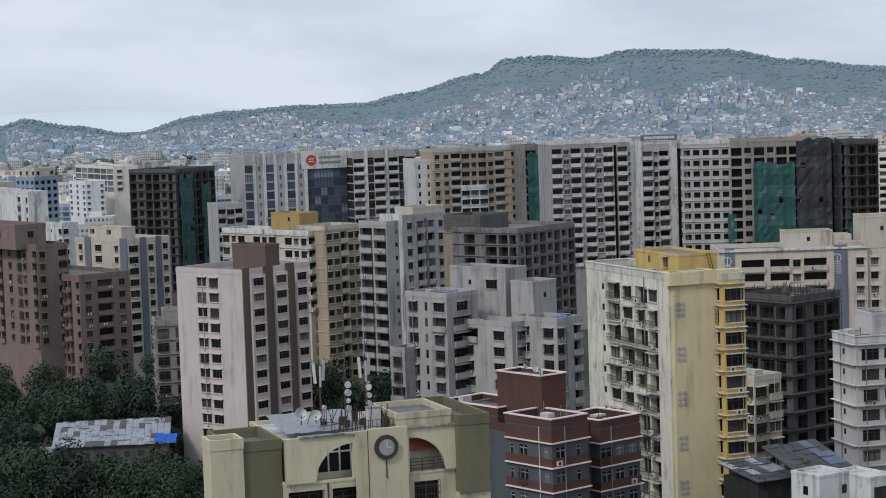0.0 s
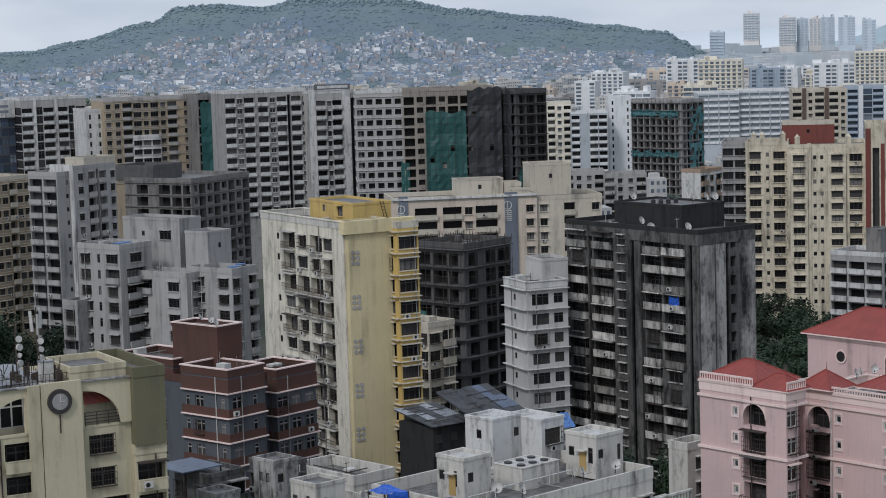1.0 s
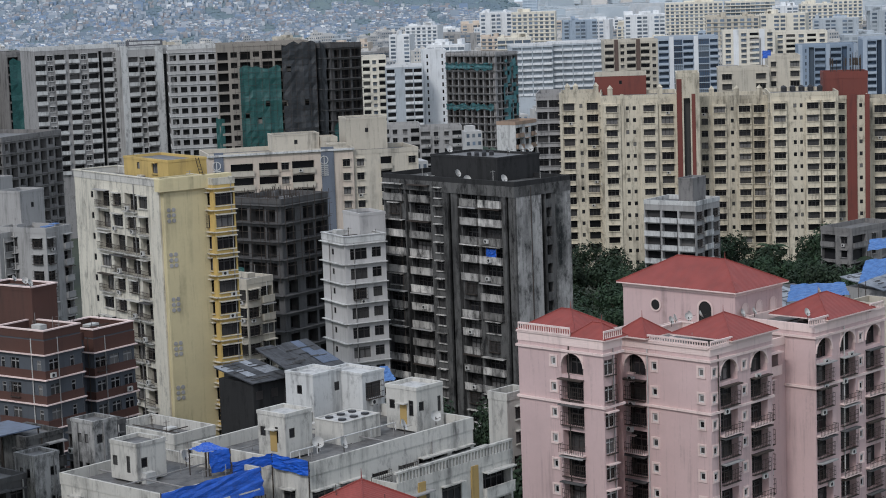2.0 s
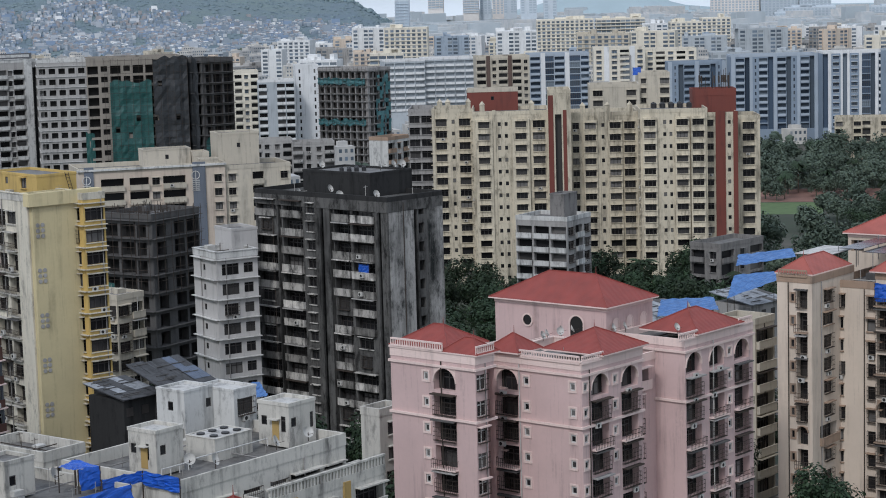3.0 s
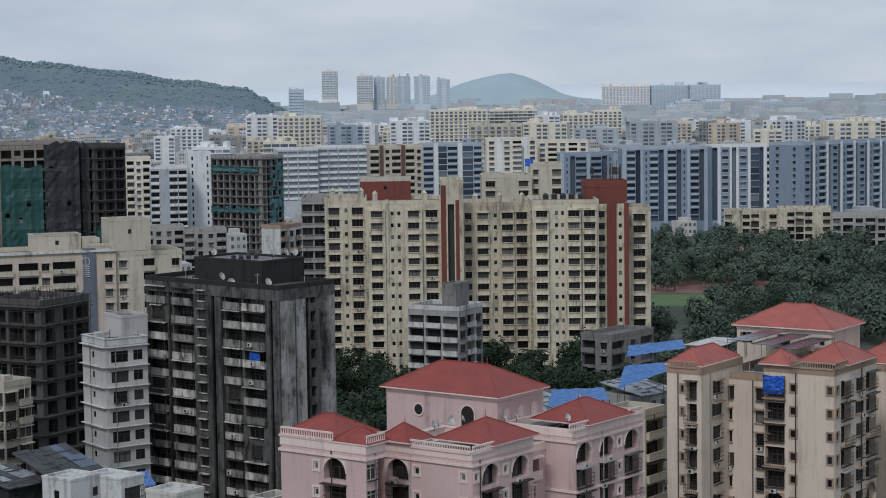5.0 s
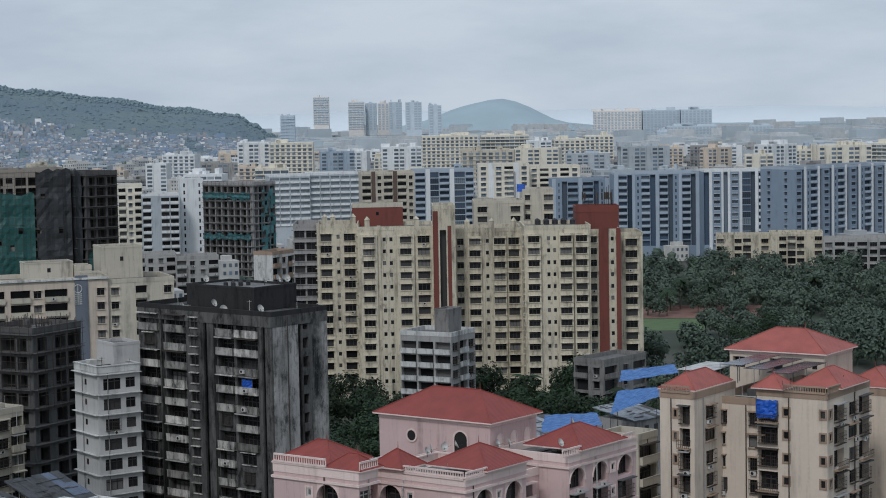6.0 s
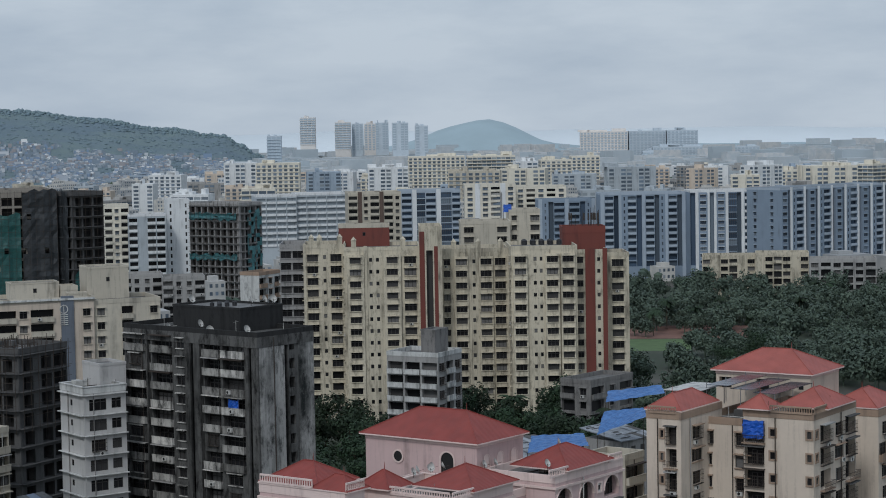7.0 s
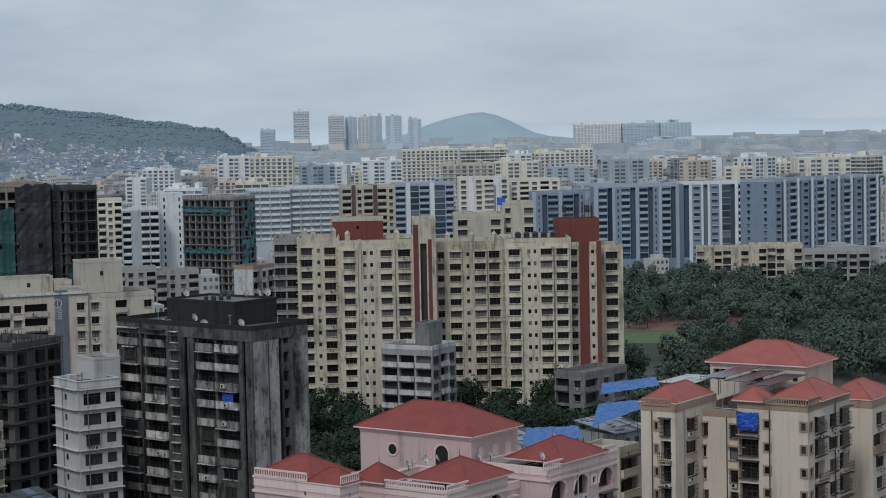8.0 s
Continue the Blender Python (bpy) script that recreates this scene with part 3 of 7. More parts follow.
                    q.face([c[2], c[1], e[1], e[2]])
                    q.face([e[3], e[2], e[1], e[0]])
                    q.face([c[0], c[1], c[2], c[3]])
                    part("ledge", q, [trim], self.root)
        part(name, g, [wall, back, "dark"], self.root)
        if hoods.f:
            tagged(part("window_trim", hoods, [trim], self.root), kind="stuff")
        p = Geo()
        p.box(x0 + t, y0 + t, low - 0.2, x1 - t, y1 - t, low)
        part("roof", p, [roof], self.root)
        part("parapet", ring(x0 - .06, y0 - .06, x1 + .06, y1 + .06, t + .06, low, top + .05), [edge or trim], self.root)
        if coping:
            part("coping", ring(x0 - .16, y0 - .16, x1 + .16, y1 + .16, t + .24, top + .055, top + .2), [coping], self.root)
        if self.near and base == 0 and top > 24 and x1 - x0 > 5 and y1 - y0 > 5 and roof != "rooflight":
            q = Geo()
            for i in range(5):
                x, y, h = rnd.uniform(x0 + .6, x1 - .6), rnd.uniform(y0 + .6, y1 - .6), rnd.uniform(1.2, 2.6)
                q.tube((x, y, low), (x, y, low + h), .04, .03, 5)
                if i % 2:
                    q.tube((x - .5, y, low + h * .9), (x + .5, y, low + h * .9), .025, .025, 4)
            x, y = rnd.uniform(x0 + 1, x1 - 3), rnd.uniform(y0 + 1, y1 - 2)
            q.tube((x, y0 + .5, low + .5), (x, y1 - .5, low + .5), .07, .07, 5)
            q.tube((x0 + .5, y, low + .55), (x1 - .5, y, low + .55), .07, .07, 5)
            tagged(part("roof_pipework", q, [rnd.choice(("frame", "iron", "acwhite"))], self.root), kind="stuff")
            q = Geo()
            q.box(x, y, low - .02, x + rnd.uniform(1, 2), y + rnd.uniform(.8, 1.6), low + rnd.uniform(.7, 1.5))
            part("roof_box", q, [rnd.choice((wall, "rawdark", "acwhite", "tank"))], self.root)
        if self.near and faces and base == 0 and top > 12:
            for i in range(1):
                if "L" in faces:
                    y = y0 + (y1 - y0) * rnd.uniform(.1, .9)
                    q = Geo()
                    q.tube((x0 - .13, y, 0), (x0 - .13, y, low), .075, .075, 5)
                    part("drain_pipe", q, [rnd.choice(("frame", "iron", "acwhite"))], self.root)
                if "R" in faces:
                    x = x0 + (x1 - x0) * rnd.uniform(.1, .9)
                    q = Geo()
                    q.tube((x, y0 - .13, 0), (x, y0 - .13, low), .075, .075, 5)
                    part("drain_pipe", q, [rnd.choice(("frame", "iron", "acwhite"))], self.root)
        return self

    def lump(self, name, mats, *boxes, label=""):
        g = Geo()
        for x0, y0, z0, x1, y1, z1 in boxes:
            g.box(x0, y0, z0 + (self.rise if z0 > 0 else 0), x1, y1, z1 + self.rise)
        return part(name, g, mats, self.root, label)

    def hip(self, x0, y0, x1, y1, z, high, tiles="tiles", trim="pinkpale", over=0.6):
        """A hipped roof with its ridge along the longer side, and white caps on the hips."""
        z += self.rise
        x0, y0, x1, y1 = x0 - over, y0 - over, x1 + over, y1 + over
        w, d = x1 - x0, y1 - y0
        if w > d:
            r = [(x0 + d / 2, (y0 + y1) / 2), (x1 - d / 2, (y0 + y1) / 2)]
        else:
            r = [((x0 + x1) / 2, y0 + w / 2), ((x0 + x1) / 2, y1 - w / 2)]
        a, b, c, e = (x0, y0, z), (x1, y0, z), (x1, y1, z), (x0, y1, z)
        p, q = (*r[0], z + high), (*r[1], z + high)
        g = Geo()
        if w > d:
            for f in ([a, b, q, p], [b, c, q], [c, e, p, q], [e, a, p]):
                g.face(f)
            hips = ((a, p), (b, q), (c, q), (e, p), (p, q))
        else:
            for f in ([a, b, p], [b, c, q, p], [c, e, q], [e, a, p, q]):
                g.face(f)
            hips = ((a, p), (b, p), (c, q), (e, q), (p, q))
        roof = part("hipped_roof", g, [tiles], self.root)
        k = Geo()
        k.box(x0, y0, z - 0.16, x1, y1, z - 0.003)
        part("eave_board", k, [trim], self.root)
        k = Geo()
        for s, t in hips:
            if (Vector(s) - Vector(t)).length > 0.05:
                k.tube(Vector(s) + Vector((0, 0, 0.03)), Vector(t) + Vector((0, 0, 0.03)), 0.07, 0.07, 5)
        k.tube((p[0], p[1], p[2]), (p[0], p[1], p[2] + 0.9), 0.06, 0.02, 5)
        part("ridge_cap", k, [tiles], roof)
        return roof

# ---- the ground ----
def make_ground():
    g = Geo()
    g.face([(-6000, -6000, 0), (6000, -6000, 0), (6000, 6000, 0), (-6000, 6000, 0)])
    ob = new("ground", g.mesh("ground", ["ground"]))
    tagged(ob, "green and brown town ground between buildings", "ground", kind="structure")


make_ground()

# ---- near and middle buildings ----
b = Building("apartment_tower", "pale beige apartment tower with brown vertical strips", -38.3, 383.1, 50.0, rise=4.1)
b.block(0, 0, 18.0, 18.2, 38.1, {"L": [(".", 3.0), ("W", 1.6), (".", .2), ("W", 1.6), (".", 3.4)], "R": [("|", 1.0), ("J", 2.2), ("|", 1.5), ("J", 2.0), ("|", 1.4), ("J", 1.8), (".", .5)]}, "beige", strip="brownstrip", floors=12, fh=2.95, roof="roofgrey")
b.block(8.2, 1.7, 12.0, 10.8, 42.2, None, "brownstrip", base=37.2, parapet=0.5)

b = Building("apartment_block", "small grey-brown apartment block with grilled windows beside trees", -61.0, 424.0, 12.0, rise=0, coolers=0.5)
b.block(0, 0, 8.6, 9.0, 28.6, {"R": [("g", 1.0), (".", .15), ("g", 1.1), ("s", .45)], "L": "gw"}, "brownsmall", floors=9, fh=3.0, ledge=.3)
b.block(2.0, 3.0, 7.0, 8.0, 30.6, None, "brownsmall", base=28, parapet=.4)

b = Building("apartment_block", "brown rendered apartment block with stained walls", -87.0, 482.2, 40.0, rise=6.0, coolers=0.25)
b.block(0, 0, 14, 27.9, 27.8, {"L": "wb.wgw.bw.wgb.w", "R": "wbw"}, "brick", floors=9, fh=2.95)
b.block(-6.5, 8.2, 2, 44.8, 35.2, {"L": "......wb.w.gw.b", "R": "w.b"}, "brick", floors=8, fh=2.95)
b.block(-9.3, 13.1, -1, 38.9, 40.0, {"L": "w..b.w..", "R": "w"}, "brick", floors=3, fh=2.95, base=34)

b = Building("apartment_tower", "cream apartment tower with slate blue pilasters", -82.4, 528.6, 45.0, rise=6.3, coolers=0.2)
b.block(0, 0, 13.8, 23.2, 32.4, {"L": [("w", 1.2), ("|", 0.7), ("W", 1.7), (".", .8), ("w", 1.0), ("|", 0.8)], "R": [("W", 1.4), ("|", 0.7), ("w", 1.1), ("|", .6), ("w", 1)]}, "creamlt", strip="slate", floors=10, fh=2.95)
b.block(2.4, 5.7, 7.0, 20.5, 35.3, {"L": [("O", 1), (".", 1), ("O", 1), (".", 1)]}, "creamlt", base=31.4, floors=1, fh=2.2, parapet=.4)

b = Building("unfinished_tower", "dark raw concrete tower under construction with green nets", -88.1, 674.3, 59.9, rise=7.6)
b.block(0, 0, 22, 19.5, 44.0, {"L": "oOooOo", "R": "oooooo"}, "rawdark", floors=13, fh=3.05, ledge=0.5)

b = Building("apartment_block", "white apartment block with plain side wall", -123.6, 607.6, 30.0, rise=7.7)
b.block(0, 0, 6, 50.5, 40.9, {"L": "...........B.w", "R": ".."}, "white", floors=9)
b = Building("apartment_block", "stepped white apartment block", -110.6, 589.7, 40.0, rise=7.3)
b.block(0, 0, 5.2, 10, 32.7, {"L": ".s.w", "R": "w."}, "white", floors=5)
b.block(-6.7, 1.5, 0, 15.1, 27.6, {"L": ".w.s.", "R": "w"}, "white", floors=5)

b = Building("office_block", "distant blue glazed block with cream top floor", -176.7, 882.5, 44.9, rise=11.2)
b.block(0, 0, 12.3, 14.1, 31.8, {"L": "OOOO", "R": "OOOO"}, "bluegrey", floors=9, glass="glassblue")
b.block(1.5, 1.5, 12.1, 13.5, 35.5, {"L": "w.w.w", "R": "w.w"}, "creamlt", base=31, floors=1, fh=2.6)
b = Building("institution_building", "long distant cream building with ribbon windows", -174.9, 1086.0, 29.9, rise=12.9)
b.block(0, 0, 14, 58.9, 27.0, {"L": [("f", 1)] * 6, "R": "WW"}, "farcream", floors=4, fh=3.2, glass="glassfar", shade=False)
b.block(-21, -13.5, -10, 10.8, 20.2, {"L": "W.W.W", "R": "w.w"}, "farwhite", floors=6, glass="glassfar", shade=False)
b = Building("apartment_block", "grey apartment block with open balconies", -68.7, 646.4, 20.0, rise=7.0)
b.block(-2.6, 0.6, 5.7, 14.6, 33.9, {"R": "bWb"}, "greylt", floors=9)
b = Building("office_block", "pale blue distant office block", -110.0, 994.0, 10)
b.block(0, 0, 15, 14, 26.2, {"R": "ffff"}, "farblue", floors=6, glass="glassfar", shade=False)

b = Building("office_tower", "white office tower with tall fins and glazed front", -67.2, 696.8, 21.9, rise=7.4)
b.block(0, 0, 22.5, 18, 47.4, {"R": [("f", 1), ("|", .35), ("v", .9), ("|", .35), ("f", 1), ("|", .35), ("v", .9), ("|", .35), ("f", 1), ("|", .35), ("v", .8), ("|", .4)]}, "greylt", strip="white", floors=9, fh=3.1, glass="glassblue", back="glassblue", shade=False, parapet=1.0, drop=2.4)
b.block(22.5, 0.3, 37.1, 18, 47.4, {"R": "ffffff"}, "charcoal", trim="white", floors=8, fh=3.1, glass="glassblue", back="glassblue", shade=False, drop=5.2)
sign = b.lump("sign_board", ["white"], (20.5, -0.35, 41.6, 37.1, 0.25, 47.6), label="white sign board with a red disc and grey bars")
g = Geo()
z0 = 44.6 + b.rise
for i in range(24):
    c0, c1 = 2 * math.pi * i / 24, 2 * math.pi * (i + 1) / 24
    g.face([(24.0, -0.38, z0), (24.0 + 1.9 * math.cos(c0), -0.38, z0 + 1.9 * math.sin(c0)), (24.0 + 1.9 * math.cos(c1), -0.38, z0 + 1.9 * math.sin(c1))])
M["signred"] = plain("sign_red", (0.55, 0.05, 0.04), 0.4)
M["signgrey"] = plain("sign_grey", (0.22, 0.24, 0.27), 0.5)
part("disc", g, ["signred"], sign)
g = Geo()
g.box(23.0, -0.41, z0 + .3, 25.0, -0.39, z0 + .65)
g.box(23.0, -0.41, z0 - .6, 25.0, -0.39, z0 - .25)
part("bar", g, ["white"], sign)
for z, x1, k in ((45.0, 34.8, "signgrey"), (43.2, 34.8, "signgrey")):
    g = Geo()
    g.box(26.8, -0.41, z + b.rise, x1, -0.37, z + b.rise + 0.9)
    part("bar", g, [k], sign)
b.block(37.3, -6.0, 60.6, 10, 48.1, {"R": [("b", 1.3), ("|", .3), ("f", .7), ("b", 1.3), ("|", .3), ("b", 1.2), ("f", .7), ("b", 1.2)], "L": "ff"}, "greylt", trim="white", strip="white", floors=9, fh=3.0, glass="glass", shade=False, drop=2.2)

b = Building("apartment_block", "wide tan apartment block with white bays", -2.6, 680.0, 14.9, rise=6.1)
b.block(0, 0, 32.3, 16, 48.9, {"R": [("w", 1), ("w", 1), ("b", 1.2), ("W", 1), ("w", .9), ("W", 1), ("w", .9), ("b", 1.2), (".", .5), ("w", 1), ("w", .8)]}, "tan", trim="greylt", floors=9, fh=3.0, shade=False, ledge=0.2)
b.block(-5.4, 3.5, 0.9, 19.5, 45.7, {"R": "vv"}, "white", floors=8, shade=False)
b.block(9.5, -0.5, 19, 2, 36.5, {"R": "WWW"}, "white", floors=5, fh=3.0, shade=False)
b.block(28.4, -12.3, 37.1, 3.7, 49.4, {"R": "oo"}, "raw", floors=14, fh=3.0)

b = Building("apartment_tower", "long grey apartment tower with white balconies", 33.8, 619.1, 11.8, rise=4.8)
b.block(0, 0, 26.4, 16, 53.1, {"R": [("b", 1), ("w", .7), ("b", 1), (".", .25), ("b", 1), ("w", .7), ("b", 1), ("#", .3), ("b", 1), ("w", .6)]}, "grey", trim="white", floors=12, fh=3.05, shade=False, drop=.8, frame="frame")
b.block(24.8, -6.1, 39.4, 9.9, 52.3, {"R": [("|", .6), ("b", 1), ("w", .5), ("b", 1), ("|", .7), ("#", .4)], "L": "..w."}, "greylt", trim="white", strip="white", floors=12, fh=3.05, shade=False, drop=1.6)
s = b.lump("sign_board", ["greydark"], (26.5, -6.5, 52.6, 38.0, -6.2, 54.2), label="dark sign board with a pale bar")
g = Geo()
g.box(27.5, -6.54, 53.0 + b.rise, 37.2, -6.51, 53.8 + b.rise)
part("bar", g, ["white"], s)

b = Building("unfinished_tower", "raw concrete tower under construction hung with green nets", 70.8, 595.8, -6.0, rise=1.0)
b.block(0, 0, 14, 18, 56.4, {"R": "OOOOO", "L": "ooo"}, "greylt", trim="white", floors=16, fh=3.1, drop=1.0, ledge=0.3)
b.block(14.0, -0.8, 41.5, 18, 56.4, {"R": [("o", 1), ("O", .8), ("o", 1), ("O", .8), ("o", 1), ("o", 1), ("o", 1), ("o", 1)]}, "rawwarm", floors=17, fh=3.05, drop=.8)
b = Building("unfinished_tower", "dark concrete corner tower wrapped in black nets", 116.8, 585.5, 20.0, rise=0.9)
b.block(0, 0, 10.8, 14.6, 55.6, {"L": "ooo", "R": "ooo"}, "rawdark", floors=17, fh=3.05, ledge=0.9)

b = Building("apartment_block", "tan and cream apartment block with ochre roof house", -31.8, 478.9, 45.0, rise=4.9, coolers=0.15)
b.block(0, 0, 8, 32.2, 37.8, {"L": "WwW.WwW.WwW", "R": "b.b"}, "creamlt", trim="white", floors=6, fh=3.0, ledge=.35)
b.block(3.8, 7.3, 9.8, 17.8, 41.6, {"L": "..s."}, "ochre", base=37, floors=1, fh=2.5, parapet=.4)
b.block(1.7, -4.2, 12.7, 6, 38.9, {"L": "g", "R": [("w", 1), ("w", 1), ("b", 1), ("w", 1), ("w", .8)]}, "tan", trim="creamlt", floors=12, fh=3.0, shade=False, ledge=.15)

b = Building("apartment_tower", "pale grey apartment tower with recessed balconies", -12.5, 449.8, 45.0, rise=4.2, coolers=0.35)
b.block(0, 0, 6, 8.9, 42.0, {"L": "bb", "R": "s"}, "greylt", floors=13, fh=2.95)
b.block(4.0, -1.1, 16.9, 6, 43.1, {"L": "|", "R": [(".", .5), ("w", 1), (".", .5), ("b", 1.2), ("#", .4), ("b", 1.2), (".", .4), ("w", .9)]}, "greylt", strip="white", floors=13, fh=2.95)
b.block(8.5, 0.2, 18.2, 6, 44.6, {"R": ".w.."}, "creamlt", base=42, floors=1, parapet=.4)

b = Building("unfinished_block", "dark grey concrete block with empty window openings", 18.3, 499.7, 50.0, rise=4.1)
b.block(0, 0, 24, 20.8, 36.1, {"L": [(".", 1), ("o", 1.2), (".", .8), ("o", 1.2), ("o", 1), ("o", .8)], "R": "OoOoOoOo"}, "raw", floors=11, fh=3.0, ledge=.35)
b.block(3.7, 14.6, 15.3, 26.7, 38.9, None, "rawdark", base=35)

b = Building("apartment_block", "stepped grey apartment block with terraces and stained parapets", 12.1, 371.8, 45.0, rise=3.1, coolers=0.3)
b.block(0, 0, 6, 13.9, 28.7, {"L": [("g", 1), (".", .35), ("W", 1.2)], "R": "W"}, "greylt", floors=9, fh=3.0)
b.block(3.4, -8.1, 10.1, 3, 29.5, {"L": [("W", 1.3), (".", .3), ("g", 1)], "R": "g.b"}, "greylt", floors=9, fh=3.0)
b.block(-5.4, 11.4, 3, 22.3, 34.0, {"L": [("g", 1), ("v", .7), ("g", 1)], "R": "b"}, "greylt", floors=11, fh=3.0)
b.block(8.0, 8.8, 14.0, 23.5, 37.7, {"L": [(".", 1), ("s", .6), (".", .6), ("W", 1.0), (".", .4)]}, "greylt", base=28, floors=1, fh=3.0, parapet=.5, drop=1.2)
b.block(7.0, 0.8, 13.5, 6.5, 35.6, {"L": "..", "R": "s"}, "greylt", base=28, floors=1, fh=3.0, parapet=.4, drop=1.0)
b.block(-8.4, 19.9, -4, 23.8, 23.6, {"L": "g"}, "grey", floors=7)
for x, y, w, d in ((4.2, -7.6, 2.2, 1.4), (8.0, -6.0, 1.6, 1.2), (-4.6, 12.2, 3.4, 1.6)):
    b.lump("roof_sheet", ["tarppale"], (x, y, 29.6 if x > 0 else 34.1, x + w, y + d, 29.75 if x > 0 else 34.25), label="faded blue roof sheet")

b = Building("apartment_tower", "pale yellow apartment tower with golden roof house", 30.8, 278.3, 22.0, rise=1.9, coolers=0.35)
b.block(0, 0, 7.1, 25.6, 46.7, {"L": [(".", 1.1), ("s", .8), ("b", 1.15), ("b", 1.15), ("b", 1.15), ("b", .8), (".", .9)]}, "yellowwhite", trim="whitedirty", floors=14, fh=3.05, drop=.9, coping="yellowwhite", rail=True)
b.block(0.25, -0.9, 7.1, 1.5, 46.9, None, "yellow", name="stair_wall")
b.block(7.1, -2.6, 10.5, 2.5, 46.5, {"R": "W", "L": "W"}, "gold", trim="yellowwhite", floors=14, fh=3.05, drop=.5, ledge=0.5)
b.block(4.0, 4.3, 10.2, 17.4, 48.9, {"L": [(".", 1.2), ("s", .8), (".", 1), ("w", .8), (".", 1.0)]}, "gold", base=46, floors=1, fh=2.4, parapet=.3, drop=.1)
b.lump("cornice", ["yellow"], (-0.5, -1.3, 45.2, 10.9, 0.2, 46.95))

b = Building("apartment_block", "dark brown and charcoal apartment block with white ledges", 12.4, 244.7, 40.0, rise=0.5, coolers=0.12)
b.block(3, 4, 14, 18, 31.9, {"L": "w.w", "R": "w.w"}, "charcoal", trim="maroon", frame="frame", floors=10, fh=3.05, drop=1.4, shade=False)
b.block(0, 0, 6.0, 8.4, 33.9, {"L": "vw.v", "R": "wv"}, "charcoal", trim="maroon", frame="frame", floors=10, fh=3.05, drop=1.9, shade=False, coping="pinkpale")
b.block(10.5, 2.4, 17.6, 10, 32.2, {"L": "w", "R": "www"}, "charcoal", trim="maroon", frame="frame", floors=10, fh=3.05, drop=1.9, shade=False, coping="pinkpale")
b.block(3.8, 14.1, 11.0, 25.2, 33.5, {"L": "w.v.w", "R": "w"}, "charcoal", trim="maroon", frame="frame", floors=10, fh=3.05, drop=1.9, shade=False, coping="pinkpale")
b.block(5.3, 7.3, 9.5, 15.7, 38.0, None, "maroon", base=33, parapet=.4, coping="pinkpale")
for x0, y0, x1, y1, top in ((0, 0, 6.0, 8.4, 33.9), (10.5, 2.4, 17.6, 10, 32.2), (3.8, 14.1, 11.0, 25.2, 33.5)):
    for k in range(8):
        z = top - 2.75 - k * 3.05
        hi = 2.0 if k == 0 else 1.0
        b.lump("band", ["maroon"], (x0 - 0.12, y0 - 0.12, z, x1 + 0.1, y1 - 0.05, z + hi - (0.35 if k == 0 else 0)))
        b.lump("ledge", ["pinkpale"], (x0 - 0.4, y0 - 0.4, z - 0.14, x1 + 0.3, y1 - 0.1, z - 0.004))

b = Building("unfinished_block", "dark raw concrete frame under construction", 58.2, 340.1, 40.0, rise=1.0)
b.block(0, 0, 12.8, 11.0, 37.3, {"L": "ooo", "R": [("o", 1), (".", .4), ("o", .8), ("o", 1)]}, "rawdark", floors=11, fh=3.1, ledge=.7)

b = Building("apartment_block", "cream apartment block with a curved parapet", 58.0, 426.1, 0.0, rise=1.3, coolers=.1)
b.block(0, 0, 31.2, 14, 38.1, {"R": [(".", .3), ("|", .5), (".", .3), ("b", 1.4), (".", .15), ("b", 1.2), ("w", .6), ("b", 1.4), (".", .3), ("|", .7), (".", .3), ("w", .8)]}, "peach", trim="creamlt", strip="slate", floors=8, fh=3.0, drop=1.0)
b.block(15.1, 7.8, 25.4, 13.8, 40.9, {"R": ".s."}, "creamlt", base=37, floors=1, parapet=.3, drop=.1)
b.block(30.9, 4.9, 39.9, 12.9, 43.9, {"R": ".s."}, "creamlt", base=37, floors=1, parapet=.4, drop=1)
b.block(31.4, 0.7, 45.7, 14.7, 37.2, {"R": "w.b.w"}, "creamlt", floors=11, fh=3.0)
b.block(25.6, 5.9, 29.0, 11.9, 40.0, None, "creamlt", base=37)

for xa in (1.62, 24.72):
    g = Geo()
    zc = 35.6 + b.rise
    for i in range(16):
        c0, c1 = 2 * math.pi * i / 16, 2 * math.pi * (i + 1) / 16
        g.tube((xa + .85 * math.cos(c0), -.34, zc + .85 * math.sin(c0)), (xa + .85 * math.cos(c1), -.34, zc + .85 * math.sin(c1)), .1, .1, 5)
    g.box(xa - .08, -.4, zc - 3.4, xa + .08, -.28, zc + 1.0)
    for k in range(6):
        g.box(xa - .85, -.4, zc - 1.2 - .42 * k, xa + .85, -.28, zc - 1.02 - .42 * k)
    part("lattice_emblem", g, ["white"], b.root, "white round lattice emblem")
b.block(26.0, 1.0, 30.0, 4.0, 38.9, None, "creamlt", base=37, parapet=.3)
b.lump("cornice", ["white"], (-.3, -.45, 37.5, 31.4, .1, 37.9))

b = Building("apartment_block", "off-white apartment block with deep floor ledges", 58.6, 304.4, 14.0, rise=0.5, coolers=.2)
b.block(3.4, 0, 10.5, 8.2, 35.0, {"R": [(".", .2), ("W", 1.2), ("w", .9), (".", .1)], "L": [(".", .5), ("s", .8), (".", .6)]}, "offwhite", trim="white", coping="white", floors=9, fh=3.1, ledge=.55, shade=False)
b.block(8.1, 3.9, 12.6, 9.9, 38.0, None, "offwhite", base=34, parapet=.4)

b = Building("apartment_tower", "soot-blackened apartment tower with mouldy balconies", 84.4, 287.9, 28.6, rise=0.4, coolers=.35)
